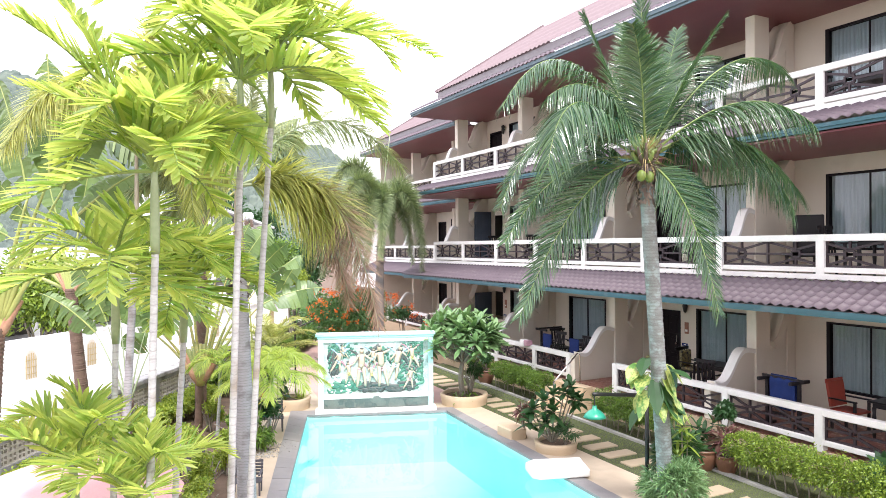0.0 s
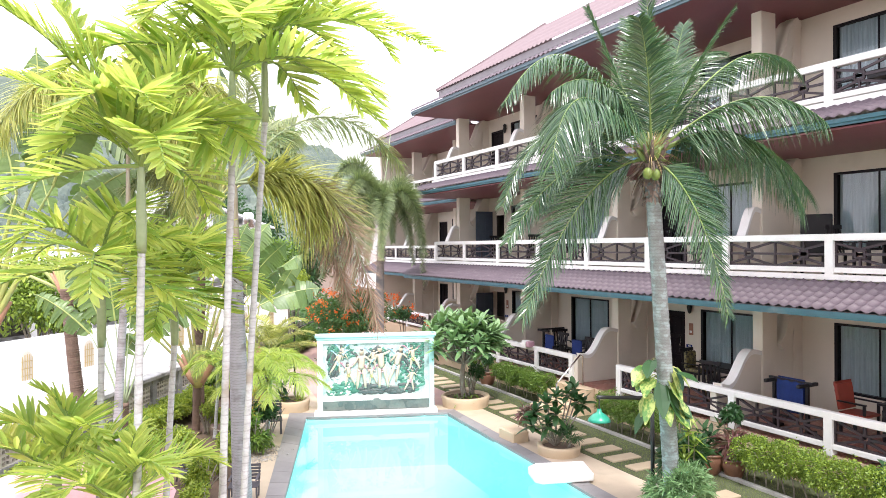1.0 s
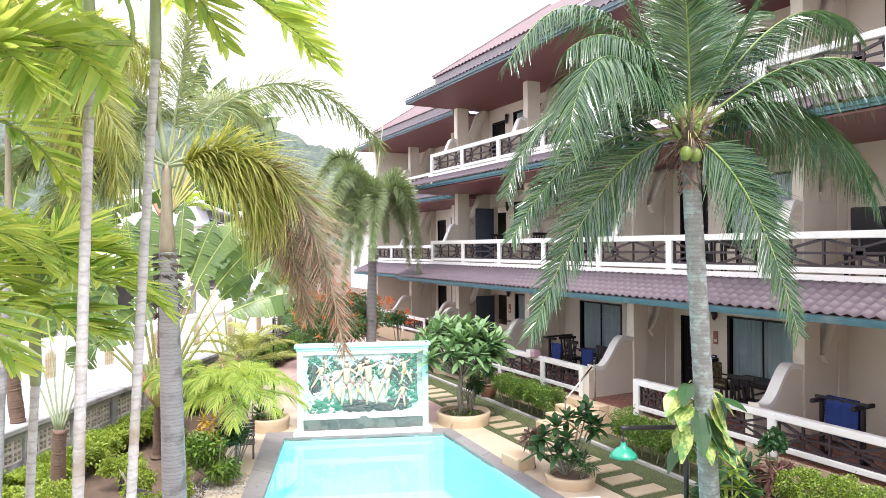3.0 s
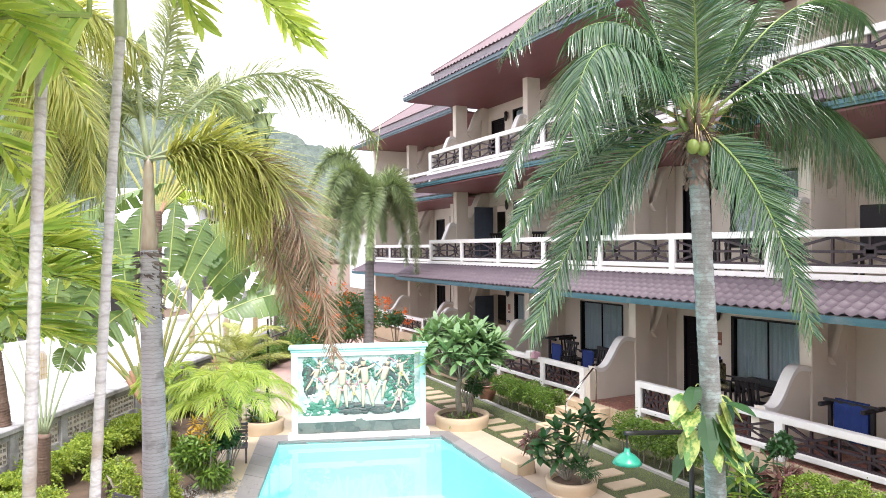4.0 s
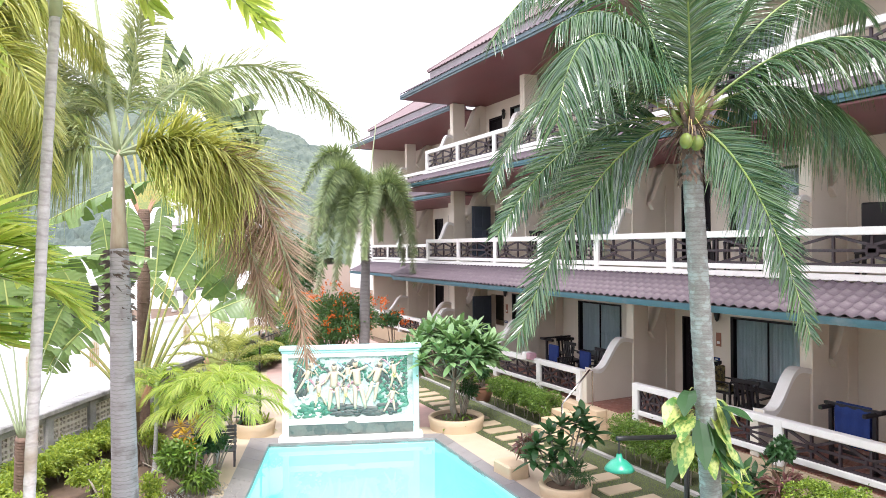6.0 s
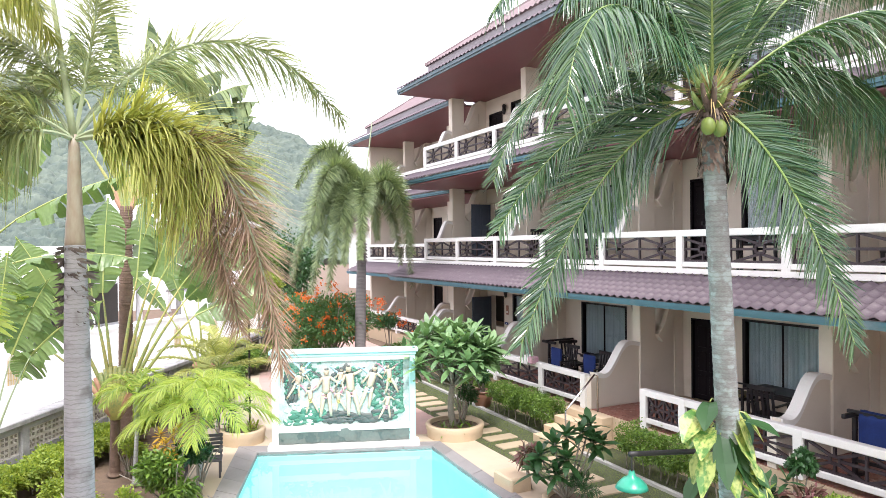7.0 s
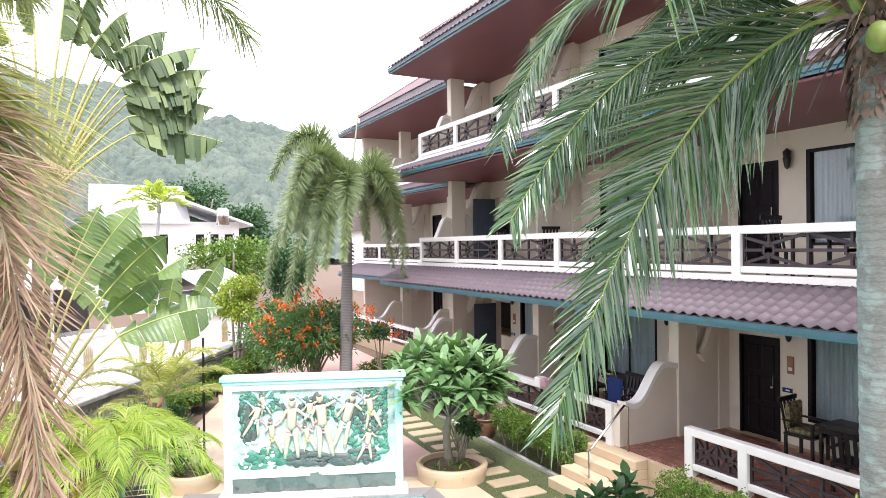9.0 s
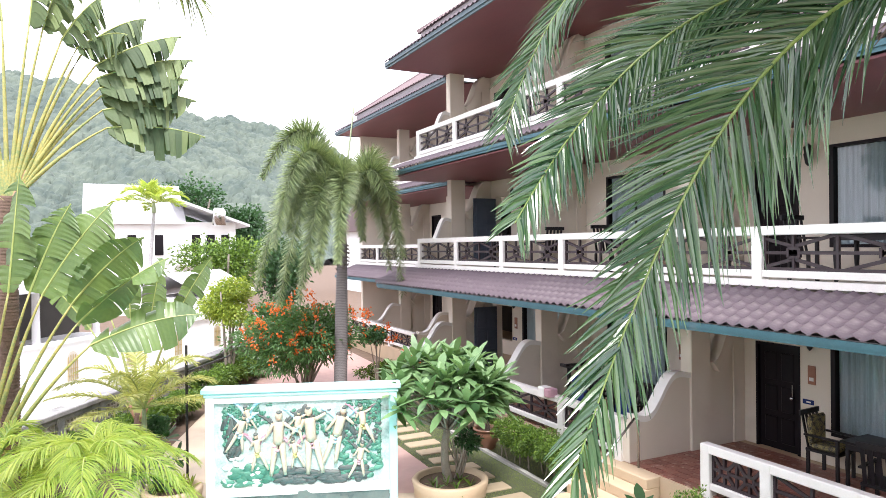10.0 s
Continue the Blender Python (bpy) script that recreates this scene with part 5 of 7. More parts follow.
def whorl_plant(name, loc, heads, label, category, material, seed, leaf=0.26, width=0.075, per=16, stem_r=0.03, bark=None, sag=0.25, trunk=None, group="", upright=0.0):
    """Leaves in rosettes at the ends of forking stems; heads are (x, y, z) from the foot."""
    t = thing(name, loc, label, category, group)
    rng = np.random.default_rng(seed)
    vs, fs, base = [], [], 0
    for h in heads:
        h = A3(h, float)
        n = per
        az = np.arange(n) * 2.399 + rng.uniform(0, 6)
        el = np.linspace(1.1, -0.35, n) * (1 - upright) + 1.4 * upright + rng.normal(0, 0.1, n)
        d = np.stack([np.cos(az) * np.cos(el), np.sin(az) * np.cos(el), np.sin(el)], 1)
        w = norm(np.cross(d, A3((0, 0, 1.0))) + rng.normal(0, 0.12, (n, 3)))
        v, f = strips(np.repeat(h[None], n, 0) - A3((0, 0, 1))[None] * np.linspace(0, 0.1, n)[:, None], d, w, leaf * rng.uniform(0.75, 1.15, n), width * rng.uniform(0.85, 1.15, n), sag, 4, tip=0.08, bulge=0.6)
        vs.append(v)
        fs.append(f + base)
        base += len(v)
        if stem_r:
            root = A3(trunk if trunk is not None else (0, 0, 0), float)
            q, g = tube(bezier(root, (root + h) / 2 + A3((h[0] * 0.15, h[1] * 0.15, -0.05)), h, 7), np.linspace(stem_r, stem_r * 0.55, 7), 6)
            raw("branch", q, g, bark or M_BARK, t, smooth=True)
    raw("foliage", np.concatenate(vs), np.concatenate(fs), material, t)
    return t


# frangipani in its round planter
def planter(loc, r, h, label, inner=0.12):
    t = thing("planter", loc, label, "planter", "round garden planters")
    bm = bmesh.new()
    lathe(bm, [(r * 0.93, -0.05), (r * 0.96, h * 0.5), (r, h * 0.92), (r - 0.02, h), (r - inner + 0.02, h), (r - inner, h * 0.7)], 28, cap=False, wob=0.01)
    part("wall", bm, M_TAN, t)
    bm = bmesh.new()
    lathe(bm, [(0.01, h * 0.78), (r - inner - 0.002, h * 0.72)], 24, cap=False)
    part("soil", bm, M_SOIL, t, "dark planting soil")
    return t


planter((7.69, 15.79, 0), 0.68, 0.3, "round tan concrete planter at the pool's corner")
rg = np.random.default_rng(11)
heads = []
for k in range(58):
    d = norm(rg.normal(0, 1, 3))
    d[2] = abs(d[2]) * 1.0 - 0.25
    heads.append(tuple(A3((0.0, 0.05, 1.62)) + d * A3((1.22, 1.22, 1.02)) * rg.uniform(0.72, 1.0)))
fr = whorl_plant("frangipani_tree", (7.64, 15.8, 0.2), heads, "frangipani tree with a domed crown of long leaves", "tree", M_FRANG, 12, 0.5, 0.155, 14, 0.028, trunk=(0.02, 0.0, 0.95))
v, f = tube(bezier((0.05, 0, -0.05), (-0.12, 0.02, 0.5), (0.02, 0, 1.0), 8), np.linspace(0.085, 0.06, 8), 10)
raw("trunk", v, f, M_BARK, fr, smooth=True)
for k in range(3):
    v, f = tube(bezier((0.15 + 0.06 * k, 0.05, -0.05), (0.3 + 0.05 * k, 0, 0.4), (0.4 + 0.1 * k, 0.1 * k - 0.1, 1.0), 6), np.linspace(0.03, 0.015, 6), 6)
    raw("sucker", v, f, M_BARK, fr, smooth=True)
bush("shrub", (7.93, 15.9, 0.2), (0.42, 0.4, 0.4), 900, M_DARKLEAF, "dark green shrub under the frangipani", 13, 0.07, 0.5, 8, z0=0.75)
whorl_plant("bromeliad_bed", (7.54, 15.51, 0.22), [(-0.25, 0.0, 0.03), (0.05, -0.15, 0.03), (0.35, -0.1, 0.03), (0.3, 0.2, 0.03), (-0.2, 0.25, 0.03), (0.0, 0.1, 0.05)], "low bromeliads filling the planter", "plant", M_HEDGE, 14, 0.24, 0.04, 14, 0)

planter((7.31, 11.02, 0), 0.47, 0.2, "round tan concrete planter on the deck")
boxes_pl = thing("stone_block", (7.01, 12.31, 0), "low tan concrete block beside the planter", "block")
boxes("block", [(-0.22, 0.22, -0.3, 0.3, -0.05, 0.26)], M_TAN, boxes_pl, bevel=0.03)
whorl_plant("desert_rose", (7.26, 11.07, 0.15), [(-0.35, 0.25, 0.75), (-0.15, 0.1, 0.95), (-0.05, -0.1, 0.75), (0.25, -0.1, 1.15), (0.4, -0.2, 1.0), (0.5, 0.0, 1.2), (0.1, 0.1, 1.05), (-0.4, 0.3, 0.5), (-0.2, 0.0, 0.5), (0.55, -0.25, 0.95)],
            "glossy dark-leaved potted tree with bare forked stems", "plant", M_DARKLEAF, 15, 0.34, 0.13, 14, 0.022)
bush("shrub", (7.4, 10.81, 0.18), (0.4, 0.35, 0.2), 500, M_DARKLEAF, "fine-leaved dark ground shrub in the planter", 16, 0.12, 0.12, 3, z0=0.25)
bush("red_cordyline", (7.2, 12.09, 0.05), (0.25, 0.25, 0.35), 160, M_REDLEAF, "dark red-leaved cordyline beside the planter", 17, 0.2, 0.22, 3, z0=0.65)

# pothos climbing the coconut trunk
pt = thing("climbing_pothos", (6.68, 7.41, 0), "climbing pothos with big yellow-splashed leaves", "plant")
rg = np.random.default_rng(31)
for k in range(26):
    z = 1.85 + 0.8 * (k / 26) + rg.normal(0, 0.06)
    az = rg.uniform(2.9, 6.1)
    rr = rg.uniform(0.16, 0.34)
    p = A3((math.cos(az) * rr - 0.16 * z / 2.5, math.sin(az) * rr - 0.02, z))
    d = norm(A3((math.cos(az) * 0.7, math.sin(az) * 0.7, rg.uniform(-1.1, 0.1))))
    w = norm(np.cross(d, A3((math.cos(az) + rg.normal(0, 0.3), math.sin(az) + rg.normal(0, 0.3), 0.7))))
    v, f = strips(p[None], d[None], w[None], rg.uniform(0.26, 0.38), rg.uniform(0.21, 0.28), rg.uniform(0.3, 0.8), 8, tip=0.1, bulge=0.6, keel=0.25)
    raw("pothos_leaf", v, f, M_FLOWERY if k % 3 else M_DARKLEAF, pt)
    v, f = tube(bezier(A3((-0.1 * z / 2.5, 0, z - 0.1)), (p + A3((-0.1, 0, z))) / 2 + A3((0, 0, 0.05)), p, 5), np.full(5, 0.008), 5)
    raw("stalk", v, f, M_PETIOLE, pt)
whorl_plant("dracaena", (7.08, 7.25, 0), [(0.0, 0.0, 1.45), (0.08, -0.05, 1.2), (-0.05, 0.05, 0.95), (0.1, 0.08, 0.75)], "lance-leaved yellow-green plant against the palm trunk", "plant", M_HEDGEY, 32, 0.3, 0.06, 16, 0.015)
bush("shrub", (6.85, 7.3, 0), (0.66, 0.66, 0.6), 4600, M_FRANG, "fine bamboo-leaved shrub by the deck", 18, 0.14, 0.16, 7, z0=0.5)
bush("shrub", (7.19, 7.54, 0), (0.42, 0.42, 0.5), 420, M_DARKLEAF, "broad-leaved shrub at the palm's foot", 19, 0.18, 0.35, 6, z0=0.9)
bush("shrub", (9.8, 5.3, -0.1), (0.45, 0.45, 0.4), 240, M_DARKLEAF, "dark broad-leaved shrub beside the lawn", 20, 0.3, 0.4, 5, z0=0.75)

# ---- beds beside the wall ----
WALL_RZ = -32.1
wdir = A3((math.sin(radians(32.1)), math.cos(radians(32.1))))
wnrm = A3((wdir[1], -wdir[0]))                      # towards the pool


def along(s, off):
    """A place s metres along the garden wall, off metres from it towards the pool."""
    p = A3((-1.01, 17.41)) + wdir * s + wnrm * off
    return float(p[0]), float(p[1])


for k, (s, off, L, h, m, lab) in enumerate(((-5.5, 0.75, 5.0, 0.46, M_BRIGHT, "loose yellow-green hedge along the garden wall"), (0.2, 0.8, 5.6, 0.5, M_BRIGHT, "loose yellow-green hedge along the garden wall"),
                                             (6.2, 0.75, 5.2, 0.6, M_HEDGE, "green hedge along the garden wall"), (12.0, 0.7, 4.5, 0.8, M_HEDGE, "green hedge at the end of the garden wall"))):
    x, y = along(s, off)
    hedge(-0.38, 0.38, 0, L, h, lab, m, 40 + k, 0.075, WALL_RZ, (x, y, 0), "hedges beside the garden wall")
for k, (s, off, sx, sz, m, lab) in enumerate(((-3.6, 2.0, 0.7, 0.42, M_BRIGHT, "rounded yellow-green shrub"), (-1.6, 2.1, 0.62, 0.42, M_BRIGHT, "rounded yellow-green shrub"), (-5.4, 2.1, 0.7, 0.4, M_HEDGE, "rounded green shrub"),
                                              (0.2, 2.1, 0.5, 0.4, M_BRIGHT, "rounded yellow-green shrub"), (5.6, 1.6, 0.4, 0.4, M_DARKLEAF, "dark leafy shrub by the path"))):
    x, y = along(s, off)
    bush("shrub", (x, y, 0), (sx * 0.85, sx * 0.85, sz), 2100, m, lab + " in the poolside bed", 50 + k, 0.058, 0.5, 9, z0=sz * 1.05, group="shrubs in the poolside bed")
for k, (x, y, w, h, m) in enumerate(((-0.05, 10.83, 0.5, 0.42, M_BRIGHT), (0.26, 12.25, 0.5, 0.45, M_BRIGHT), (0.71, 13.05, 0.45, 0.42, M_BRIGHT), (-0.51, 10.03, 0.55, 0.4, M_BRIGHT), (0.10, 13.75, 0.5, 0.45, M_BRIGHT), (-0.78, 11.44, 0.6, 0.42, M_BRIGHT), (-1.18, 9.36, 0.5, 0.4, M_HEDGE))):
    bush("shrub", (x, y, -0.06), (w * 0.85, w * 0.85, h), 1900, m, ("rounded yellow-green shrub" if m is M_BRIGHT else "leafy green shrub") + " at the deck's edge", 150 + k, 0.06, 0.48, 9, z0=h * 1.05, group="shrubs in the poolside bed")
bush("shrub", (1.49, 14.11, 0), (0.62, 0.6, 0.5), 1900, M_HEDGE, "mixed leafy shrub beside the gravel", 60, 0.13, 0.3, 10, z0=0.6)
bush("shrub", (1.92, 14.58, 0), (0.4, 0.4, 0.42), 900, M_DARKLEAF, "dark leafy shrub beside the bench", 61, 0.1, 0.5, 6, z0=0.65)
whorl_plant("croton", (1.39, 14.23, 0), [(0.0, 0.0, 1.1), (0.22, 0.15, 1.3), (-0.15, 0.1, 1.0), (0.3, -0.05, 1.15), (0.12, 0.25, 1.2), (0.05, -0.15, 0.95), (-0.08, 0.2, 1.22)], "croton with yellow and orange leaves", "plant", M_CROTON, 62, 0.18, 0.042, 20, 0.012)
rg = np.random.default_rng(63)
gp = []
for i in range(900):
    a, r = rg.uniform(0, 6.28), math.sqrt(rg.random())
    gp.append((1.6 + 0.75 * r * math.cos(a), 14.0 + 0.6 * r * math.sin(a), 0.012))
v, f = leaf_cloud(A3(gp), rg, 0.035, 0.03, up=0.4, sag=0)
tagged(raw("gravel", v, f, M_KERB), "pale gravel under the shrub", "gravel", kind="stuff")

# feathery yellow palms
slender_palm((1.98, 14.95, 0), (2.04, 14.82, 1.5), [], "small bright yellow-green palm by the bench", 71, 0.05, 0.46, auto=22, length=1.4, width=0.016, count=70, sag=0.6, group="", mats=(M_BRIGHTPALM, M_PETIOLE), low=-0.1, rise=0.1)
slender_palm((2.82, 18.3, 0), (2.85, 18.14, 1.6), [], "yellowing feather palm behind the mural", 72, 0.045, 0.36, auto=17, length=1.6, width=0.02, count=72, sag=0.35, group="", mats=(M_FOXY, M_PETIOLE), rise=0.3)
slender_palm((0.97, 15.75, 0), (1, 15.49, 1.69), [], "small feather palm in the bed", 73, 0.045, 0.34, auto=9, length=1.0, width=0.03, count=44, sag=0.45, group="")
slender_palm((4.69, 51.89, 0), (5.1, 51.43, 7.31), [], "distant bright palm before the white house", 74, 0.13, 0.8, auto=14, length=2.5, width=0.075, count=46, group="", mats=(M_BRIGHTPALM, M_PETIOLE), rise=0.15)
planter((3.26, 17.61, 0), 0.5, 0.3, "round tan planter behind the pool")
whorl_plant("bromeliad_bed", (3.26, 17.61, 0.25), [(-0.2, 0.0, 0.03), (0.15, -0.12, 0.03), (0.2, 0.2, 0.03), (-0.1, 0.25, 0.03), (0.3, 0.0, 0.03)], "pale bromeliads in a planter", "plant", M_BRIGHT, 75, 0.3, 0.045, 14, 0)
whorl_plant("rubber_plant", (2.91, 17.87, 0), [(0.0, 0.0, 0.95), (0.2, -0.1, 0.7), (-0.2, 0.1, 0.75), (0.3, 0.15, 1.1), (-0.3, -0.1, 0.5), (0.1, -0.2, 0.45), (0.45, -0.1, 0.8)], "glossy dark rubber plant", "plant", M_DARKLEAF, 76, 0.28, 0.13, 9, 0.015)

# red-flowered poinciana shrub and its neighbours behind the mural
M_POINC = mat("poinciana_leaf", (0.1, 0.21, 0.06), (0.045, 0.11, 0.035), 0.45, 3, 30, 0, translucent=0.28, island=0.7)
bush("flowering_shrub", (7.4, 24.35, 0), (2.1, 1.7, 1.25), 14000, M_POINC, "large shrub covered with orange-red blossom", 81, 0.12, 0.35, 12, z0=1.95, flowers=130, flower_m=M_ORANGE, trunk_r=0.045)
whorl_plant("spiky_plant", (6.27, 22.79, 0), [(0, 0, 0.3), (0.5, 0.2, 0.25), (-0.5, 0.3, 0.2), (1.2, 0.0, 0.3), (0.9, 0.5, 0.2)], "spiky strap-leaved plants under the blossom", "plant", M_DARKLEAF, 82, 0.75, 0.05, 22, 0, sag=0.5)
bush("shrub_tree", (5.61, 26.65, 0), (1.05, 1.0, 0.85), 6500, M_BRIGHT, "bright green round-headed tree by the wall's end", 83, 0.09, 0.55, 5, z0=2.75, trunk_r=0.06, category="tree")
bush("shrub", (9.54, 24.12, 0), (0.55, 0.55, 0.6), 1300, M_DARKLEAF, "dark shrub with red blossom by the far wing", 184, 0.09, 0.5, 5, z0=1.75, flowers=16, flower_m=M_ORANGE)
bush("shrub", (10.14, 25.55, 0), (0.8, 0.6, 0.4), 1800, M_HEDGE, "low green shrub by the far wing", 185, 0.08, 0.5, 6, z0=0.45)
bush("shrub", (9.75, 21.92, 0), (0.5, 0.5, 0.55), 1200, M_DARKLEAF, "potted shrub with red flowers by the steps", 84, 0.09, 0.5, 5, z0=1.1, flowers=14, flower_m=M_ORANGE)
bush("shrub", (10.9, 19.6, 0.68), (0.45, 0.45, 0.5), 700, M_DARKLEAF, "bushy potted plant on the terrace", 85, 0.16, 0.2, 5, z0=0.6)
bush("bougainvillea", (-3.0, 24.4, 0), (2.2, 1.8, 1.7), 9000, M_HEDGEY, "big yellow-green tree shrub beyond the white wall", 86, 0.16, 0.45, 8, z0=3.1, trunk_r=0.06, category="tree")
bush("shrub_tree", (7.79, 40.8, 0), (2.6, 2.2, 1.8), 6000, M_HEDGE, "leafy light green tree before the white house", 87, 0.2, 0.45, 5, z0=3.4, trunk_r=0.12, category="tree")
bush("shrub_tree", (9.6, 69.76, 0), (3.2, 3.0, 4.2), 5000, M_DARKLEAF, "dark tree beside the white house", 88, 0.35, 0.5, 5, z0=7.6, trunk_r=0.2, category="tree")
bush("shrub_tree", (14.25, 71.63, 0), (2.6, 2.6, 2.6), 4000, M_DARKLEAF, "dark tree behind the roof", 89, 0.35, 0.5, 5, z0=6.6, trunk_r=0.2, category="tree")
bush("shrub_tree", (12.18, 47.68, 0), (2.2, 2.4, 3.0), 5000, M_DARKLEAF, "dense dark tree beyond the garden", 90, 0.25, 0.5, 5, z0=3.2, trunk_r=0.15, category="tree")

bush("shrub", (8.2, 31.0, 0), (1.3, 1.2, 0.8), 4200, M_HEDGE, "leafy green shrub along the back path", 191, 0.1, 0.5, 6, z0=0.8)
bush("shrub", (9.3, 36.0, 0), (1.8, 1.5, 1.2), 5000, M_POINC, "tall dark green shrub at the garden's end", 192, 0.13, 0.5, 6, z0=1.3)
bush("shrub", (6.9, 34.5, 0), (1.5, 1.5, 1.0), 4200, M_HEDGE, "leafy shrub beside the end of the wall", 193, 0.12, 0.5, 6, z0=1.0)

# ---- lawn, stepping stones, kerb ----
GARDEN = pose(8.107, 4.83, 0, 0, 0, -1.78) @ pose(-9.4, -5.0, 0)      # the lawn runs askew to the building
lawn = boxes("lawn", [(8.85, 10.32, -6.0, 22.0, -0.05, 0.004)], M_LAWNSOIL)
tagged(lawn, "strip of mown lawn beside the deck", kind="structure")
bed = boxes("hedge_bed", [(10.42, 11.75, -6.0, 22.0, -0.05, 0.01)], M_LAWNSOIL)
tagged(bed, "grassy hedge bed at the terrace foot", kind="structure")
kerb = boxes("kerb", [(10.32, 10.42, -6.0, 22.0, -0.05, 0.06)], M_KERB)
tagged(kerb, "pale concrete edging between lawn and bed", kind="structure")
rg = np.random.default_rng(91)
n = 52000
gx = np.concatenate([rg.uniform(8.86, 10.32, int(n * 0.72)), rg.uniform(10.43, 11.04, n - int(n * 0.72))])
gy = rg.uniform(5.5, 21.8, n)
on_stone = (gx > 8.98) & (gx < 9.82) & (np.abs(((gy - 5.0) % 0.62) - 0.31) < 0.2)
gx, gy = gx[~on_stone], gy[~on_stone]
m = len(gx)
d = norm(rg.normal(0, 0.45, (m, 3)) * A3((1, 1, 0)) + A3((0, 0, 1.0)))
v, f = strips(np.stack([gx, gy, np.zeros(m)], 1), d, norm(np.cross(d, rg.normal(0, 1, (m, 3)))), rg.uniform(0.03, 0.075, m), 0.009, 0.3, 1)
grass = tagged(raw("grass", v, f, M_GRASS), "short green lawn grass", "grass", kind="stuff")
for o in (lawn, bed, kerb, grass):
    o.matrix_basis = GARDEN
stones = thing("stepping_stones", (8.11, 4.83, 0), "row of sandstone stepping slabs set in the lawn", "path", rz=-1.78)
stone_ob = None
for i in range(27):
    loc = (rg.normal(0, 0.015), 0.31 + i * 0.62, 0)
    bm = bmesh.new()
    if stone_ob is None:
        box(bm, -0.37, 0.37, -0.17, 0.17, -0.04, 0.035, 0.012)
        stone_ob = part("slab", bm, M_STONE, stones)
        stone_ob.location = loc
    else:
        bm.free()
        o = sibling("slab", stone_ob, stones, loc)
        o.rotation_euler = (0, 0, rg.normal(0, 0.02))

# pink paving behind the mural
sheet("pavement_2", [(4.12, 17.48), (7.93, 15.8), (8.11, 21.84), (9.47, 21.59), (9.58, 25.48), (11.13, 25.14), (11.65, 35.69), (7.85, 35.8), (5.04, 24.45)], [], 0.006, M_PINKDECK, "pinkish worn paving behind the mural")

# coping slabs round the pool
cop = thing("pool_coping", (4.01, 11.32, 0), "grey slate coping slabs round the pool", "coping")
for (ax_, ay_), (bx_, by_), (cx_, cy_), (dx_, dy_) in [(POOL[i], POOL[(i + 1) % 5], COPE[(i + 1) % 5], COPE[i]) for i in range(5)]:
    ln = math.hypot(bx_ - ax_, by_ - ay_)
    k = max(2, int(ln / 0.6))
    for i in range(k):
        u0, u1 = i / k + 0.004 / ln, (i + 1) / k - 0.004 / ln
        q = [(ax_ + (bx_ - ax_) * u0, ay_ + (by_ - ay_) * u0), (ax_ + (bx_ - ax_) * u1, ay_ + (by_ - ay_) * u1), (dx_ + (cx_ - dx_) * u1, dy_ + (cy_ - dy_) * u1), (dx_ + (cx_ - dx_) * u0, dy_ + (cy_ - dy_) * u0)]
        bm = bmesh.new()
        prism(bm, [(x - 4.01, y - 11.32) for x, y in q], "z", -0.06, 0.028 + rg.uniform(0, 0.004))
        part("coping_slab", bm, M_SLATE, cop)

# white slide-like step at the pool's edge
sl = thing("pool_slide_step", (6.4, 9.75, 0), "white moulded plastic platform at the pool edge", "platform", rz=-18)
bm = bmesh.new()
prism(bm, [(-0.62, -0.3), (-0.5, -0.42), (0.5, -0.42), (0.58, 0.32), (-0.4, 0.36), (-0.6, 0.2)], "z", 0.04, 0.2)
bmesh.ops.bevel(bm, geom=bm.edges[:], offset=0.04, segments=3, affect="EDGES", profile=0.6)
part("platform", bm, M_WHITE, sl, smooth=True)

# ---- mural ----
MUR = thing("mural_wall", (5.13, 16.05, 0.0), "white framed garden mural with a coloured relief, over a stone plinth", "mural", rz=-20.1)
boxes("plinth", [(-1.62, 1.62, -0.16, 0.2, -0.02, 0.13)], M_WHITE, MUR, bevel=0.02)
boxes("core", [(-1.5, 1.5, 0.0, 0.16, 0.13, 2.05)], M_TEAL, MUR)
boxes("stile", [(-1.54, -1.4, -0.06, 0.2, 0.13, 2.06)], M_WHITE, MUR, bevel=0.015)
boxes("stile", [(1.4, 1.54, -0.06, 0.2, 0.13, 2.06)], M_TEAL, MUR, bevel=0.015)
boxes("cornice", [(-1.6, 1.6, -0.1, 0.24, 2.06, 2.14), (-1.56, 1.56, -0.075, 0.22, 2.0, 2.06)], M_TEAL, MUR, "pale aqua moulded cornice", 0.012)
boxes("head_rail", [(-1.4, 1.4, -0.05, 0.0, 1.9, 2.0)], M_WHITE, MUR)
boxes("sill_rail", [(-1.4, 1.4, -0.06, 0.0, 0.39, 0.52)], M_WHITE, MUR)
M_SKYREL = mat("relief_ground", (0.66, 0.69, 0.67), (0.24, 0.34, 0.31), 0.6, 4, 30, 0.1, contrast=0.6)
M_RELGREEN = mat("relief_green", (0.025, 0.12, 0.08), (0.14, 0.34, 0.25), 0.45, 8, 40, 0.1, island=0.6)
M_RELDARK = mat("relief_dark", (0.05, 0.07, 0.07), (0.14, 0.15, 0.14), 0.5, 8, 40, 0.15, island=0.6)
M_RELPALE = mat("relief_pale", (0.7, 0.6, 0.47), (0.52, 0.4, 0.3), 0.5, 10, 40, 0.1, island=0.5)
M_RELGOLD = mat("relief_gold", (0.6, 0.45, 0.1), (0.5, 0.5, 0.25), 0.4, 10, 40, 0.1, island=0.7)
M_RELBLUE = mat("relief_blue", (0.15, 0.42, 0.6), (0.55, 0.65, 0.7), 0.45, 10, 40, 0.1, island=0.7)
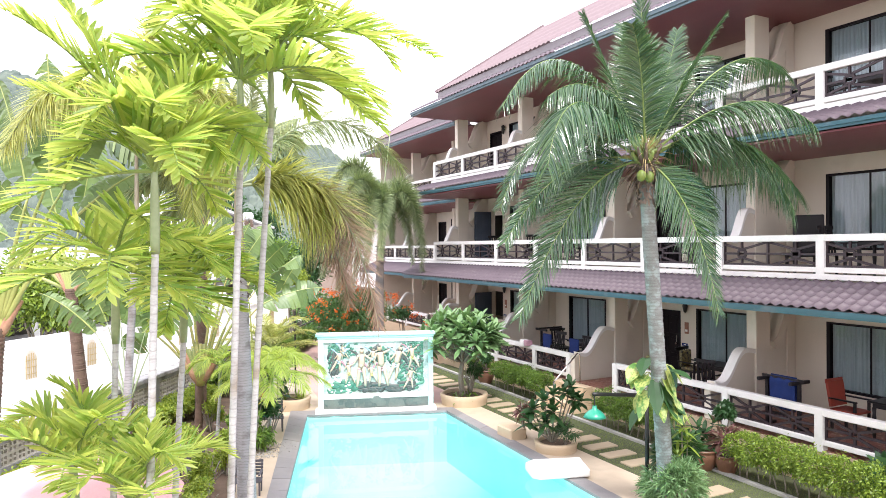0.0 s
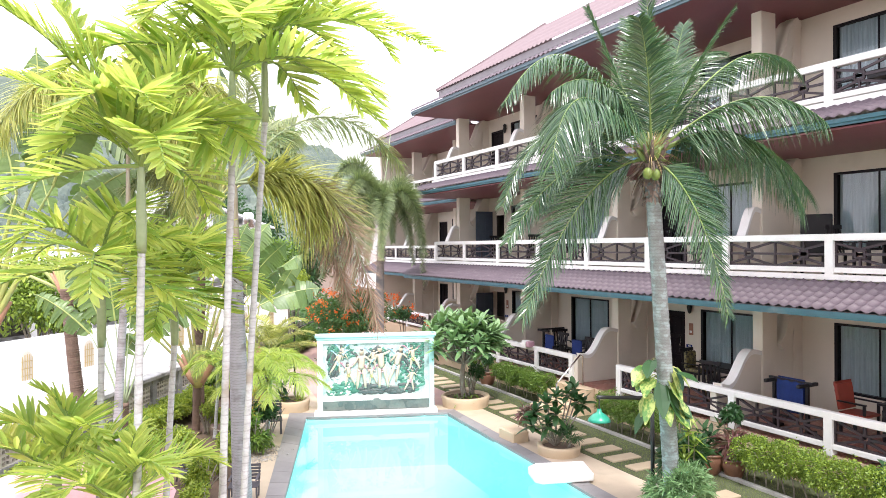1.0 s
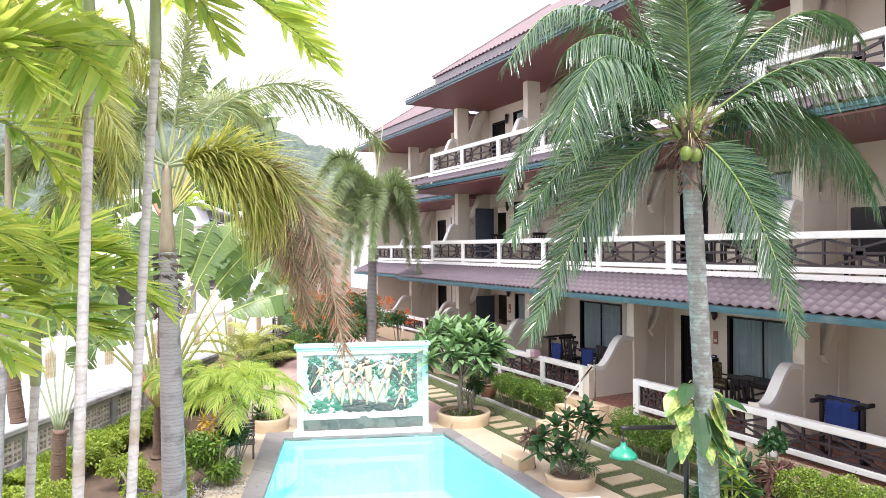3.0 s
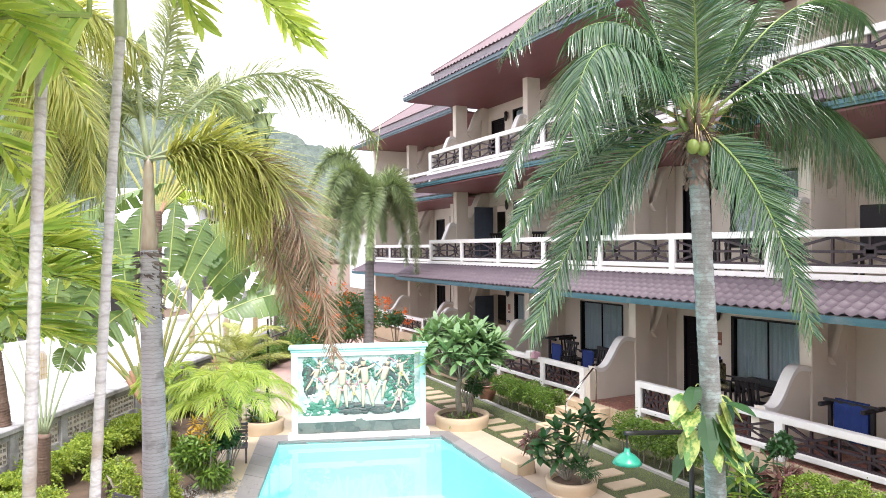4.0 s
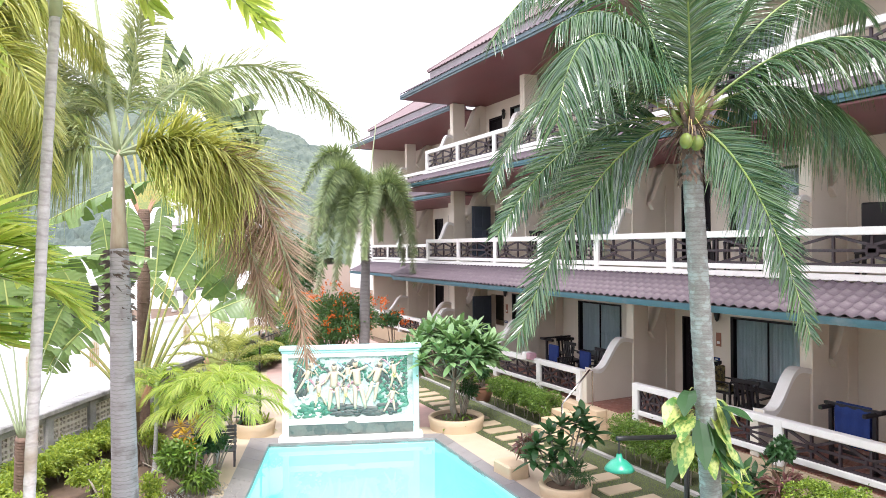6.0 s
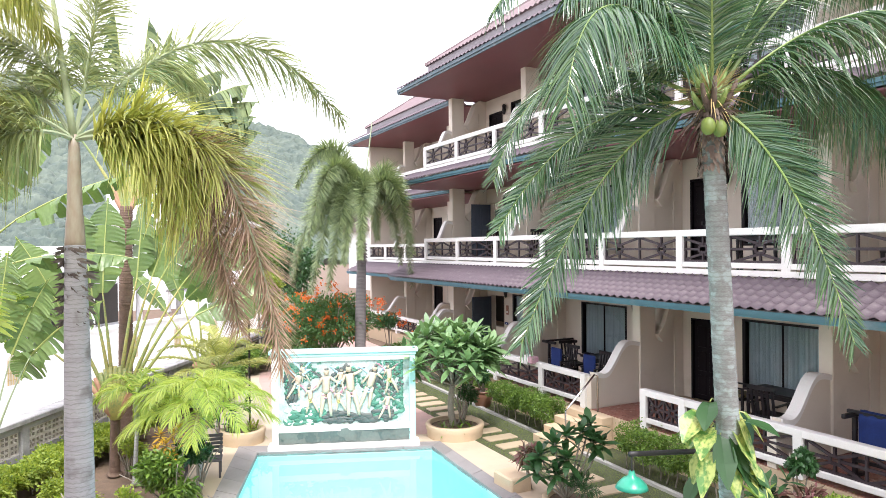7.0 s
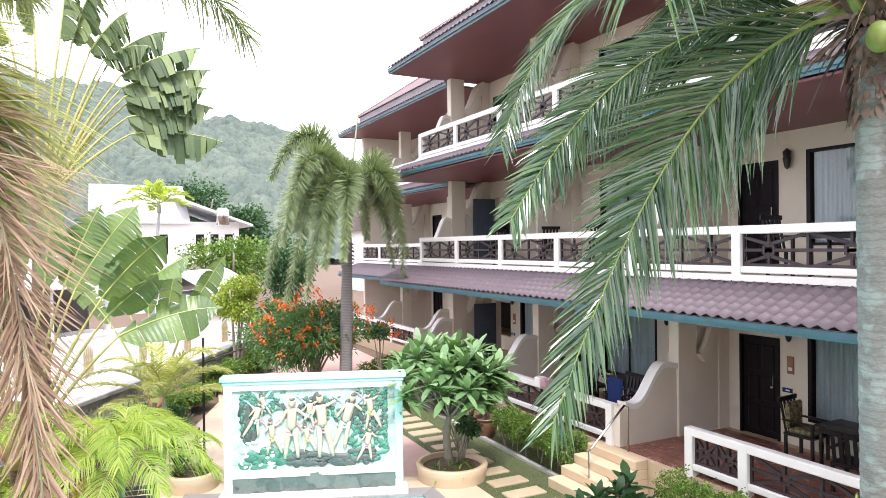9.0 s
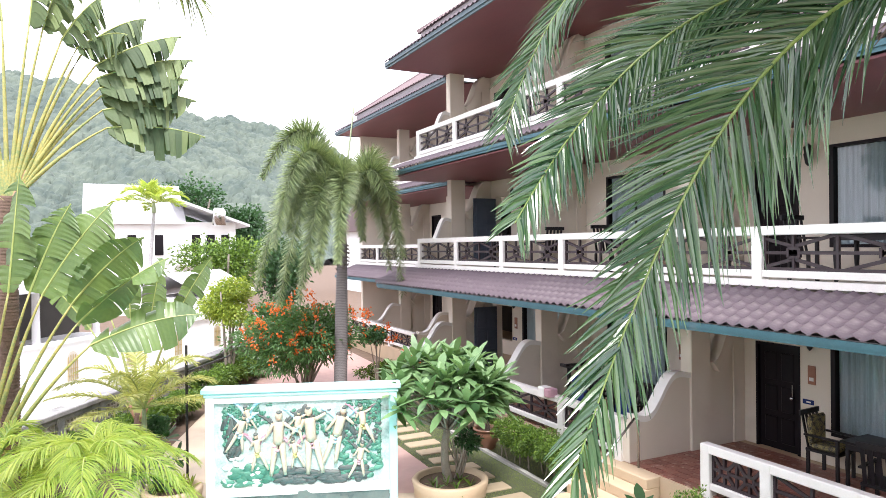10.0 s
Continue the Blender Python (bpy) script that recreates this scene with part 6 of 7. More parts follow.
M_RELRED = mat("relief_mauve", (0.4, 0.14, 0.2), (0.55, 0.4, 0.45), 0.45, 10, 40, 0.1, island=0.7)
boxes("relief_ground", [(-1.4, 1.4, -0.012, 0.0, 0.52, 1.9)], M_SKYREL, MUR)


ball = bmesh.new()
bmesh.ops.create_uvsphere(ball, u_segments=10, v_segments=6, radius=1.0)
LUMP = A3([v.co[:] for v in ball.verts])
LUMP_F = [[v.index for v in f.verts] for f in ball.faces]
ball.free()


def lumps(name, items, material, label=""):
    """Shallow rounded relief: (x, z, half-width, half-height, tilt in degrees, depth)."""
    pts = []
    for x, z, a, b, tilt, dep in items:
        x = min(max(x, -1.24), 1.24)
        c, q = math.cos(radians(tilt)), math.sin(radians(tilt))
        px, py, pz = LUMP[:, 0] * a, LUMP[:, 1] * dep, LUMP[:, 2] * b
        pts.append(np.stack([x + px * c + pz * q, py - 0.012, z - px * q + pz * c], 1))
    fs = [[k * len(LUMP) + i for i in f] for k in range(len(items)) for f in LUMP_F]
    o = raw(name, np.concatenate(pts), fs, material, MUR, label, smooth=True)
    return o


rg = np.random.default_rng(101)
lumps("relief_foliage", [(rg.uniform(-1.28, -0.45), rg.uniform(0.56, 0.85), rg.uniform(0.07, 0.14), rg.uniform(0.04, 0.08), rg.uniform(-25, 25), 0.03) for _ in range(40)]
      + [(x0_ + rg.normal(0, 0.16), rg.uniform(za, zb), rg.uniform(0.02, 0.055), rg.uniform(0.015, 0.035), rg.uniform(-60, 60), 0.025) for x0_, za, zb in ((-1.17, 1.2, 1.86), (-0.9, 1.5, 1.86), (0.02, 1.35, 1.75), (0.65, 1.2, 1.6), (1.16, 0.9, 1.86), (1.05, 1.5, 1.86)) for _ in range(85)]
      + [(rg.uniform(0.6, 1.28), rg.uniform(0.6, 1.2), rg.uniform(0.04, 0.1), rg.uniform(0.03, 0.05), rg.uniform(-60, 60), 0.03) for _ in range(50)], M_RELGREEN, "green relief foliage and lotus leaves")
lumps("relief_rocks", [(x0_ + rg.normal(0, 0.1), rg.uniform(za, zb), rg.uniform(0.025, 0.05), rg.uniform(0.02, 0.04), rg.uniform(-60, 60), 0.028) for x0_, za, zb in ((-1.15, 1.0, 1.7), (0.0, 1.3, 1.7), (0.62, 1.25, 1.6), (1.12, 1.2, 1.7)) for _ in range(22)] + [(rg.uniform(-0.5, 1.0), rg.uniform(0.56, 0.78), rg.uniform(0.06, 0.17), rg.uniform(0.035, 0.07), rg.uniform(-14, 14), 0.04) for _ in range(60)]
      + [(-1.12 + rg.normal(0, 0.06), rg.uniform(1.05, 1.6), 0.05, 0.14, rg.uniform(-30, 30), 0.03) for _ in range(12)]
      + [(0.66 + rg.normal(0, 0.07), rg.uniform(1.3, 1.65), 0.05, 0.12, rg.uniform(-30, 30), 0.03) for _ in range(12)]
      + [(0.0 + rg.normal(0, 0.08), rg.uniform(1.3, 1.75), 0.05, 0.1, rg.uniform(-30, 30), 0.03) for _ in range(10)], M_RELDARK, "dark rocks and tree trunks in relief")
lumps("relief_lilies", [(rg.uniform(-1.28, -0.6), rg.uniform(0.55, 1.05), 0.055, 0.03, rg.uniform(-50, 50), 0.035) for _ in range(26)], M_WHITE, "white lily forms in relief")
FORMS = ((-1.02, 1.1, 0.62, 18, 0.5), (-0.72, 0.78, 0.62, -6, 0.3), (-0.4, 0.68, 1.08, 2, 1.0), (-0.1, 1.2, 0.55, 8, 0.2), (-0.12, 0.8, 0.5, -10, 0.3),
         (0.14, 0.68, 1.14, -5, 1.0), (0.52, 0.82, 0.98, 17, 1.0), (0.98, 1.15, 0.66, -8, 0.5), (0.9, 0.6, 0.6, 12, 0.2), (-0.86, 1.45, 0.4, -14, 0.3))
for k, (x, z0_, h, lean_, legs) in enumerate(FORMS):
    sl_ = math.sin(radians(lean_))
    bm = bmesh.new()

    def limb(a, b, r0, r1):
        v, f = tube(bezier(a, ((a[0] + b[0]) / 2 + 0.01, -0.06, (a[1 + 1] + b[2]) / 2), b, 6), np.linspace(r0, r1, 6), 8)
        vs = [bm.verts.new(tuple(p)) for p in v]
        for q in f:
            bm.faces.new([vs[int(n)] for n in q])

    def at(u, off=0.0):
        return (x + sl_ * h * (u - 0.45) + off * h, -0.035, z0_ + u * h)
    limb(at(0.5, 0.0), at(0.82, 0.0), 0.062 * h + 0.012, 0.075 * h + 0.01)
    limb(at(0.5, -0.04), at(0.02, -0.09 if legs > 0.6 else -0.2), 0.055 * h, 0.028 * h)
    limb(at(0.5, 0.05), at(0.03, 0.12 if legs > 0.6 else 0.22), 0.055 * h, 0.028 * h)
    limb(at(0.8, -0.08), at(0.58, -0.19), 0.03 * h, 0.022 * h)
    limb(at(0.8, 0.08), at(0.68 + 0.2 * (k % 2), 0.24), 0.03 * h, 0.022 * h)
    bmesh.ops.create_uvsphere(bm, u_segments=10, v_segments=6, radius=1.0, matrix=Matrix.Translation(at(0.92)) @ Matrix.Diagonal((0.058 * h, 0.05, 0.075 * h, 1)))
    part("relief_form", bm, M_RELPALE, MUR, "pale plain form in relief", smooth=True)
    lumps("relief_sash", [(at(u)[0] + rg.normal(0, 0.02), at(u)[2], 0.035 * (0.5 + h), 0.03, rg.uniform(-20, 20), 0.1) for u in (0.4, 0.46, 0.52)], (M_RELBLUE, M_RELGOLD, M_RELRED)[k % 3])
    lumps("relief_hair", [(at(0.965)[0], at(0.965)[2], 0.05 * (0.4 + h * 0.6), 0.03, 0, 0.085)], M_RELDARK)
    lumps("relief_plumage", [(at(0.8)[0] + s * (0.09 + 0.032 * q) * (0.5 + h * 0.6), at(0.8)[2] + 0.028 * q, 0.022, 0.1 * (0.5 + 0.5 * h), s * (18 + 12 * q), 0.03) for s in (-1, 1) for q in range(5)], (M_RELBLUE, M_RELRED, M_RELDARK)[k % 3])
bm = bmesh.new()
for i in range(70):
    x, z = rg.uniform(-1.28, 1.28), rg.uniform(0.16, 0.36)
    bmesh.ops.create_circle(bm, cap_ends=True, segments=5, radius=rg.uniform(0.06, 0.17), matrix=Matrix.Translation((x, -0.035 - 0.0004 * i, z)) @ pose(0, 0, 0, 90, 0, 0) @ pose(0, 0, 0, 0, 0, rg.uniform(0, 50)))
box(bm, -1.4, 1.4, -0.034, 0.0, 0.13, 0.39)
part("stone_band", bm, M_MARBLE, MUR, "band of grey-green crazy stone")

# ---- garden wall ----
M_YARD = mat("pale_concrete", (0.62, 0.61, 0.59), (0.52, 0.51, 0.49), 0.85, 2, 60, 0.1, dirt=(0.4, 0.39, 0.37), dirt_at=(0.6, 0.85))
BW = thing("boundary_wall", (-1.01, 17.41, 0), "low grey concrete garden wall with pierced block panels", "wall", rz=WALL_RZ)
boxes("footing", [(-0.09, 0.09, -13, 16, -0.1, 0.42)], M_BLOCKGREY, BW)
boxes("coping", [(-0.19, 0.19, -13, 16, 0.98, 1.1)], M_BLOCKGREY, BW, "weathered concrete coping", 0.02)
boxes("top_course", [(-0.1, 0.1, -13, 16, 0.86, 0.98)], M_BLOCKGREY, BW)
boxes("panel_backing", [(-0.035, -0.005, -13, 16, 0.42, 0.86)], M_KERB, BW, "recessed grey backing of the block panels")
blk = None
for i in range(20):
    y0 = -13 + i * 1.45
    boxes("pier", [(-0.13, 0.13, y0 - 0.11, y0 + 0.11, -0.1, 1.02)], M_BLOCKGREY, BW, bevel=0.015)
    for j in range(5):
        for q in range(1 if i < 6 else 2):
            yy, zz = y0 + 0.24 + j * 0.243, 0.42 + q * 0.22
            if blk is None:
                bm = bmesh.new()
                for a0, a1, b0, b1 in ((-0.12, 0.12, 0, 0.03), (-0.12, 0.12, 0.19, 0.22), (-0.12, -0.09, 0.03, 0.19), (0.09, 0.12, 0.03, 0.19), (-0.015, 0.015, 0.03, 0.19), (-0.09, 0.09, 0.095, 0.125)):
                    box(bm, -0.06, 0.06, a0, a1, b0, b1)
                blk = part("breeze_block", bm, M_BREEZE, BW)
                blk.location = (0, yy, zz)
            else:
                sibling("breeze_block", blk, BW, (0, yy, zz))

# assumed pale ground, added to bounce light onto the white wall
yard = sheet("bounce_pavement", [along(-12.8, -0.25), along(15.8, -0.25), (3.6, 33.6), (-10.3, 13.8)], [], -0.03, M_YARD, "assumed pale concrete yard, added to bounce light onto the white wall")
WW_RZ = -42.4
WW = thing("white_wall", (-3.72, 21.5, 0), "tall white limewashed wall with arched grille niches", "wall", rz=WW_RZ)
boxes("wall_body", [(-0.12, 0.12, -10, 16.3, -0.1, 1.78)], M_BACKWALL, WW)
boxes("wall_cap", [(-0.18, 0.18, -10, 16.3, 1.78, 1.86)], M_BACKWALL, WW, bevel=0.02)
for i in range(11):
    y0 = -8.6 + i * 2.3
    ol = [(y0 - 0.2, 0.7), (y0 + 0.2, 0.7)] + [(y0 + 0.2 * math.cos(a), 1.3 + 0.24 * math.sin(a)) for a in np.linspace(0, math.pi, 12)]
    bm = bmesh.new()
    prism(bm, ol, "x", 0.1, 0.124)
    niche = part("niche", bm, M_BREEZE, WW, "arched niche with a wrought grille")
    bm = bmesh.new()
    for k in range(5):
        bar(bm, (0.14, y0 - 0.16 + 0.08 * k, 0.72), (0.14, y0 - 0.16 + 0.08 * k, 1.36 + 0.1 * math.sin(math.pi * (k + 0.5) / 5)), 0.014)
    for zz in (0.85, 1.05, 1.25):
        bar(bm, (0.14, y0 - 0.19, zz), (0.14, y0 + 0.19, zz), 0.014)
    part("grille", bm, M_STRAW, niche)

# open pavilion, shed and houses beyond the wall
PV = thing("pavilion", (-1.87, 29.58, 0), "white open pavilion with a dark interior and tiled roof", "building", rz=WW_RZ)
# the pavilion's inner shade is painted as a dark back wall
boxes("back_wall", [(-4.1, -4.0, -8, 9, 0, 3.3)], M_ROOMSHADE, PV)
boxes("floor_slab", [(-4.0, 0.0, -8, 9, 0, 0.8)], M_BACKWALL, PV)
for i in range(7):
    bm = bmesh.new()
    lathe(bm, [(0.2, 0.8), (0.2, 0.95), (0.14, 1.0), (0.12, 2.9), (0.17, 3.0), (0.2, 3.1)], 12)
    o = part("column", bm, M_BACKWALL, PV)
    o.location = (-0.2, -7.6 + i * 2.7, 0)
bm = bmesh.new()
prism(bm, [(0.7, 3.0), (0.7, 3.1), (-2.1, 4.5), (-4.8, 3.1), (-4.8, 3.0), (-2.1, 4.35)], "y", -8.4, 9.4)
part("roof", bm, M_HOUSEROOF, PV, "grey corrugated roof")
SH = thing("shed", (6.83, 35.33, 0), "white shed with a grey sheet roof", "building", rz=-30)
boxes("wall", [(-2.4, -0.0, -2.0, 2.5, -0.1, 2.45)], M_BACKWALL, SH)
bm = bmesh.new()
prism(bm, [(0.4, 2.4), (0.4, 2.48), (-1.3, 3.45), (-2.9, 2.48), (-2.9, 2.4), (-1.3, 3.36)], "y", -2.5, 2.9)
part("roof", bm, M_HOUSEROOF, SH, "grey sheet roof")
HS = thing("white_house", (4.18, 54.91, 0), "large white two-storey house with a pale roof", "building")
boxes("wall", [(-2.8, 6.6, 0.6, 10, -0.1, 6.3)], M_BACKWALL, HS)
bm = bmesh.new()
prism(bm, [(0.2, 6.15), (0.2, 6.3), (5.2, 9.2), (10.4, 6.3), (10.4, 6.15), (5.2, 9.0)], "x", -3.2, 3.2)
part("roof", bm, M_HOUSEROOF, HS, "pale gabled sheet roof")
bm = bmesh.new()
prism(bm, [(2.4, 7.75), (7.4, 5.95), (7.4, 6.1), (2.4, 7.95)], "y", -0.6, 9.0)
part("porch_roof", bm, M_HOUSEROOF, HS, "pale lean-to roof")
for x in (-2.0, -0.5, 1.2, 3.6, 4.6, 5.6):
    boxes("window", [(x, x + 0.55, 0.52, 0.6, 4.0, 5.4)], M_DOOR, HS, "dark house window")
boxes("balcony_slab", [(2.6, 7.2, -0.7, 0.6, 3.3, 3.45)], M_BACKWALL, HS)
bm = bmesh.new()
for k in range(26):
    bar(bm, (2.6 + k * 0.18, -0.65, 3.45), (2.6 + k * 0.18, -0.65, 4.3), 0.03)
bar(bm, (2.6, -0.65, 4.3), (7.2, -0.65, 4.3), 0.05)
part("balcony_rail", bm, M_IRON, HS)
WT = thing("water_tank", (9.47, 54.36, 6.05), "steel rooftop water tank", "tank")
bm = bmesh.new()
lathe(bm, [(0.45, 0), (0.45, 1.0), (0.3, 1.2)], 16)
part("tank", bm, M_STEEL, WT, smooth=True)
FH = thing("far_house", (29.08, 65.22, 0), "far house with a pink-red roof", "building")
boxes("wall", [(-4, 4, 0, 8, -0.1, 6.2)], M_BACKWALL, FH)
bm = bmesh.new()
prism(bm, [(-0.6, 6.0), (4.0, 8.6), (8.6, 6.0)], "x", -4.6, 4.6)
part("roof", bm, M_TILE_RED, FH, "pink-red tiled roof")
for x in (-3.2, -1.6, 0.2, 2.0):
    boxes("window", [(x, x + 0.7, -0.06, 0.02, 3.6, 5.0)], M_DOOR, FH)

# hillside
CREST = [(-500, 124), (-300, 112), (-42, 92), (37, 83), (93, 72.5), (125, 60.6), (150, 52), (215, 34), (315, 26), (500, 20)]
rng = np.random.default_rng(2)
nu, nv = 640, 250
uu = np.linspace(0, 1, nv)[None]
xs = np.linspace(-300, 330, nu)[:, None]
crest = np.interp(xs, [c[0] for c in CREST], [c[1] for c in CREST]) + 1.5 * np.sin(xs * 0.11) + 1.0 * np.sin(xs * 0.31)
hx = xs * (0.55 + 0.45 * np.minimum(1.0, uu * 1.3))
hy = np.broadcast_to(170 + 300 * uu, (nu, nv))
hz = -1 + crest * np.minimum(1.0, uu / 0.77) ** 1.25 - np.maximum(0.0, uu - 0.77) * 60
hz = hz + 4.0 * np.sin(hx * 0.06 + hy * 0.02) * np.sin(uu * 3.0) + 1.6 * np.sin(hx * 0.17 + 2 * np.sin(hy * 0.05)) * np.sin(hy * 0.11)
# rounded crowns of many sizes, close together, over the whole slope
crown = np.full((nu, nv), -1.0)
for cell, rad in ((4.2, 3.2), (2.8, 2.1)):
    gx, gy = np.floor(hx / cell).astype(int), np.floor(hy / cell).astype(int)
    for dx in (-1, 0, 1):
        for dy in (-1, 0, 1):
            ix, iy = gx + dx, gy + dy
            h1 = np.abs(np.sin(ix * 127.1 + iy * 311.7) * 43758.5) % 1.0
            h2 = np.abs(np.sin(ix * 269.5 + iy * 183.3) * 43758.5) % 1.0
            h3 = np.abs(np.sin(ix * 419.2 + iy * 371.9) * 43758.5) % 1.0
            r = rad * (0.55 + 0.55 * h3)
            d2 = (hx - (ix + h1) * cell) ** 2 + (hy - (iy + h2) * cell) ** 2
            crown = np.maximum(crown, np.sqrt(np.maximum(r * r - d2, 0.0)) * 1.1 + 1.2 * (h3 - 0.5))
hz = hz + crown + rng.normal(0, 0.18, (nu, nv))
vs = np.stack([hx, hy, hz], -1)
idx = np.arange(nu * nv).reshape(nu, nv)
fs = np.stack([idx[:-1, :-1], idx[1:, :-1], idx[1:, 1:], idx[:-1, 1:]], -1).reshape(-1, 4)
hill = raw("backdrop", vs.reshape(-1, 3), fs, M_HILL)
tagged(hill, "distant wooded green hillside", kind="structure")
for k, (x, y, z) in enumerate(((-12, 330, 47), (-6, 335, 50), (-20, 325, 44), (-9, 318, 42))):
    hv = thing("hill_house", (x, y, z - 3), "small white house far up the hillside", "building", "houses on the hill")
    boxes("wall", [(-3, 3, -2, 2, 0, 5)], M_BACKWALL, hv)
    boxes("roof", [(-3.3, 3.3, -2.3, 2.3, 5, 5.5)], M_HOUSEROOF, hv)

# ---- terrace things ----


def steps():
    """Tan steps up to the terrace with a bent steel handrail."""
    st = thing("garden_steps", (10.15, 13.85, 0), "tan concrete steps up to the terrace", "steps")
    for i in range(4):
        boxes("step", [(-0.29 * (4 - i), 0.0, -0.62, 0.68, -0.05 if i == 0 else 0.17 * i, 0.17 * (i + 1) - (0.006 if i == 3 else 0))], M_TAN, st, bevel=0.012)
    hr = thing("steel_handrail", (10.1, 13.75, 0), "bent stainless steel handrail on the steps", "handrail")
    pts = [(0.08, 0, 0.66), (0.08, 0, 1.46), (0.0, 0, 1.5), (-0.72, 0, 0.86), (-0.8, 0, 0.8), (-0.8, 0, 0.3)]
    v, f = tube(pts, np.full(6, 0.02), 8)
    raw("rail", v, f, M_STEEL, hr, smooth=True)


steps()


def table(loc, rz, w=1.3, d=0.7, h=0.74):
    t = thing("terrace_table", loc, "black-stained wooden table on turned legs", "table", "dark terrace tables", rz)
    boxes("tabletop", [(-d / 2, d / 2, -w / 2, w / 2, h - 0.04, h)], M_DARKWOOD, t, bevel=0.012)
    boxes("apron", [(-d / 2 + 0.06, d / 2 - 0.06, -w / 2 + 0.06, w / 2 - 0.06, h - 0.13, h - 0.04)], M_DARKWOOD, t)
    for sx in (-1, 1):
        for sy in (-1, 1):
            bm = bmesh.new()
            lathe(bm, [(0.025, 0), (0.035, 0.1), (0.028, 0.2), (0.04, 0.4), (0.03, 0.5), (0.04, h - 0.13)], 10)
            o = part("leg", bm, M_DARKWOOD, t, smooth=True)
            o.location = (sx * (d / 2 - 0.08), sy * (w / 2 - 0.08), 0)
    return t


def chair(loc, rz, material=M_DARKWOOD, label="black-stained wooden armchair on a balcony", cushion=None):
    t = thing("terrace_chair", loc, label, "chair", "terrace chairs", rz)
    boxes("seat", [(-0.26, 0.26, -0.26, 0.26, 0.4, 0.45)], material, t, bevel=0.01)
    bm = bmesh.new()
    bar(bm, (0.34, -0.27, 0.98), (0.34, 0.27, 0.98), 0.03, 0.08)
    back = part("backrest", bm, material, t)
    if material is M_REDWOOD:
        bm = bmesh.new()
        bar(bm, (0.25, 0, 0.48), (0.33, 0, 0.97), 0.5, 0.06)
        part("padded_back", bm, material, back, "red vinyl padded back")
    else:
        for k in range(5):
            bm = bmesh.new()
            bar(bm, (0.24, -0.2 + 0.1 * k, 0.45), (0.34, -0.2 + 0.1 * k, 0.98), 0.05, 0.018)
            part("slat", bm, material, back)
    for sx, sy, h in ((-0.23, -0.23, 0.64), (-0.23, 0.23, 0.64), (0.23, -0.23, 0.45), (0.23, 0.23, 0.45)):
        boxes("leg", [(sx - 0.022, sx + 0.022, sy - 0.022, sy + 0.022, 0, h)], M_DARKWOOD, t)
    for sy in (-0.25, 0.25):
        boxes("armrest", [(-0.28, 0.28, sy - 0.03, sy + 0.03, 0.64, 0.67)], M_DARKWOOD, t, bevel=0.008)
    if cushion:
        boxes("cushion", [(-0.24, 0.2, -0.23, 0.23, 0.45, 0.52)], cushion, t, "patterned seat cushion", 0.03)
        boxes("back_cushion", [(0.18, 0.26, -0.22, 0.22, 0.5, 0.95)], cushion, t, "patterned back cushion", 0.03)
    return t


def rack(loc, rz, cloth=True):
    """A low drying stand of dark wood with a blue towel over it."""
    t = thing("drying_rack", loc, "dark wooden towel stand", "rack", rz=rz)
    for sy in (-0.36, 0.36):
        boxes("upright", [(-0.03, 0.03, sy - 0.03, sy + 0.03, 0, 0.98)], M_DARKWOOD, t)
        boxes("foot", [(-0.25, 0.25, sy - 0.03, sy + 0.03, 0, 0.06)], M_DARKWOOD, t)
        boxes("arm", [(-0.3, 0.3, sy - 0.035, sy + 0.035, 0.95, 1.02)], M_DARKWOOD, t, bevel=0.012)
    boxes("top_bar", [(-0.03, 0.03, -0.47, 0.47, 1.0, 1.05)], M_DARKWOOD, t)
    boxes("mid_bar", [(-0.02, 0.02, -0.36, 0.36, 0.25, 0.3)], M_DARKWOOD, t)
    if cloth:
        tw = thing("blue_towel", (loc[0], loc[1], loc[2] + 0.3), "deep blue towel hung over a stand", "towel", rz=rz)
        n, k = 14, 12
        vs, fs = [], []
        for i in range(k + 1):
            u = i / k * 2 - 1
            for j in range(n + 1):
                y = -0.31 + 0.58 * j / n
                z = 0.77 - abs(u) * (0.68 if u < 0 else 0.5)
                vs.append((math.copysign(0.04 + 0.012 * math.sin(j * 1.3 + i * 0.5), u) if abs(u) > 0.05 else 0, y, z))
        for i in range(k):
            for j in range(n):
                a = i * (n + 1) + j
                fs.append([a, a + 1, a + n + 2, a + n + 1])
        o = raw("cloth", vs, fs, M_BLUE, tw, smooth=True)
        so = o.modifiers.new("thick", "SOLIDIFY")
        so.thickness = 0.012
    return t


M_CUSHION = mat("dark_floral_cushion", (0.04, 0.04, 0.05), (0.35, 0.3, 0.12), 0.8, 14, 60, 0.1, contrast=0.25)
M_REDWOOD = mat("red_vinyl", (0.36, 0.06, 0.04), (0.28, 0.05, 0.03), 0.5, 4, 40, 0.05)
M_ORANGEBLK = mat("orange_plastic", (0.6, 0.12, 0.03), None, 0.5, 4, 40, 0)
G0, G1, G2 = FLOORS
table((12.45, 10.8, G0), 0, 1.5)
chair((12.5, 11.95, G0), 95, cushion=M_CUSHION, label="dark armchair with a patterned cushion")
chair((11.7, 10.6, G0), 190)
rack((10.92, 8.16, G0), 0)
table((11.97, 6.22, G0), 0)
chair((11.83, 7.33, G0), 90, M_REDWOOD, "armchair with a red vinyl back")
table((12.17, 15.77, G0), 0)
chair((12.00, 16.91, G0), 80)
chair((11.71, 14.84, G0), -100)
rack((11.91, 17.42, G0), 90, False)
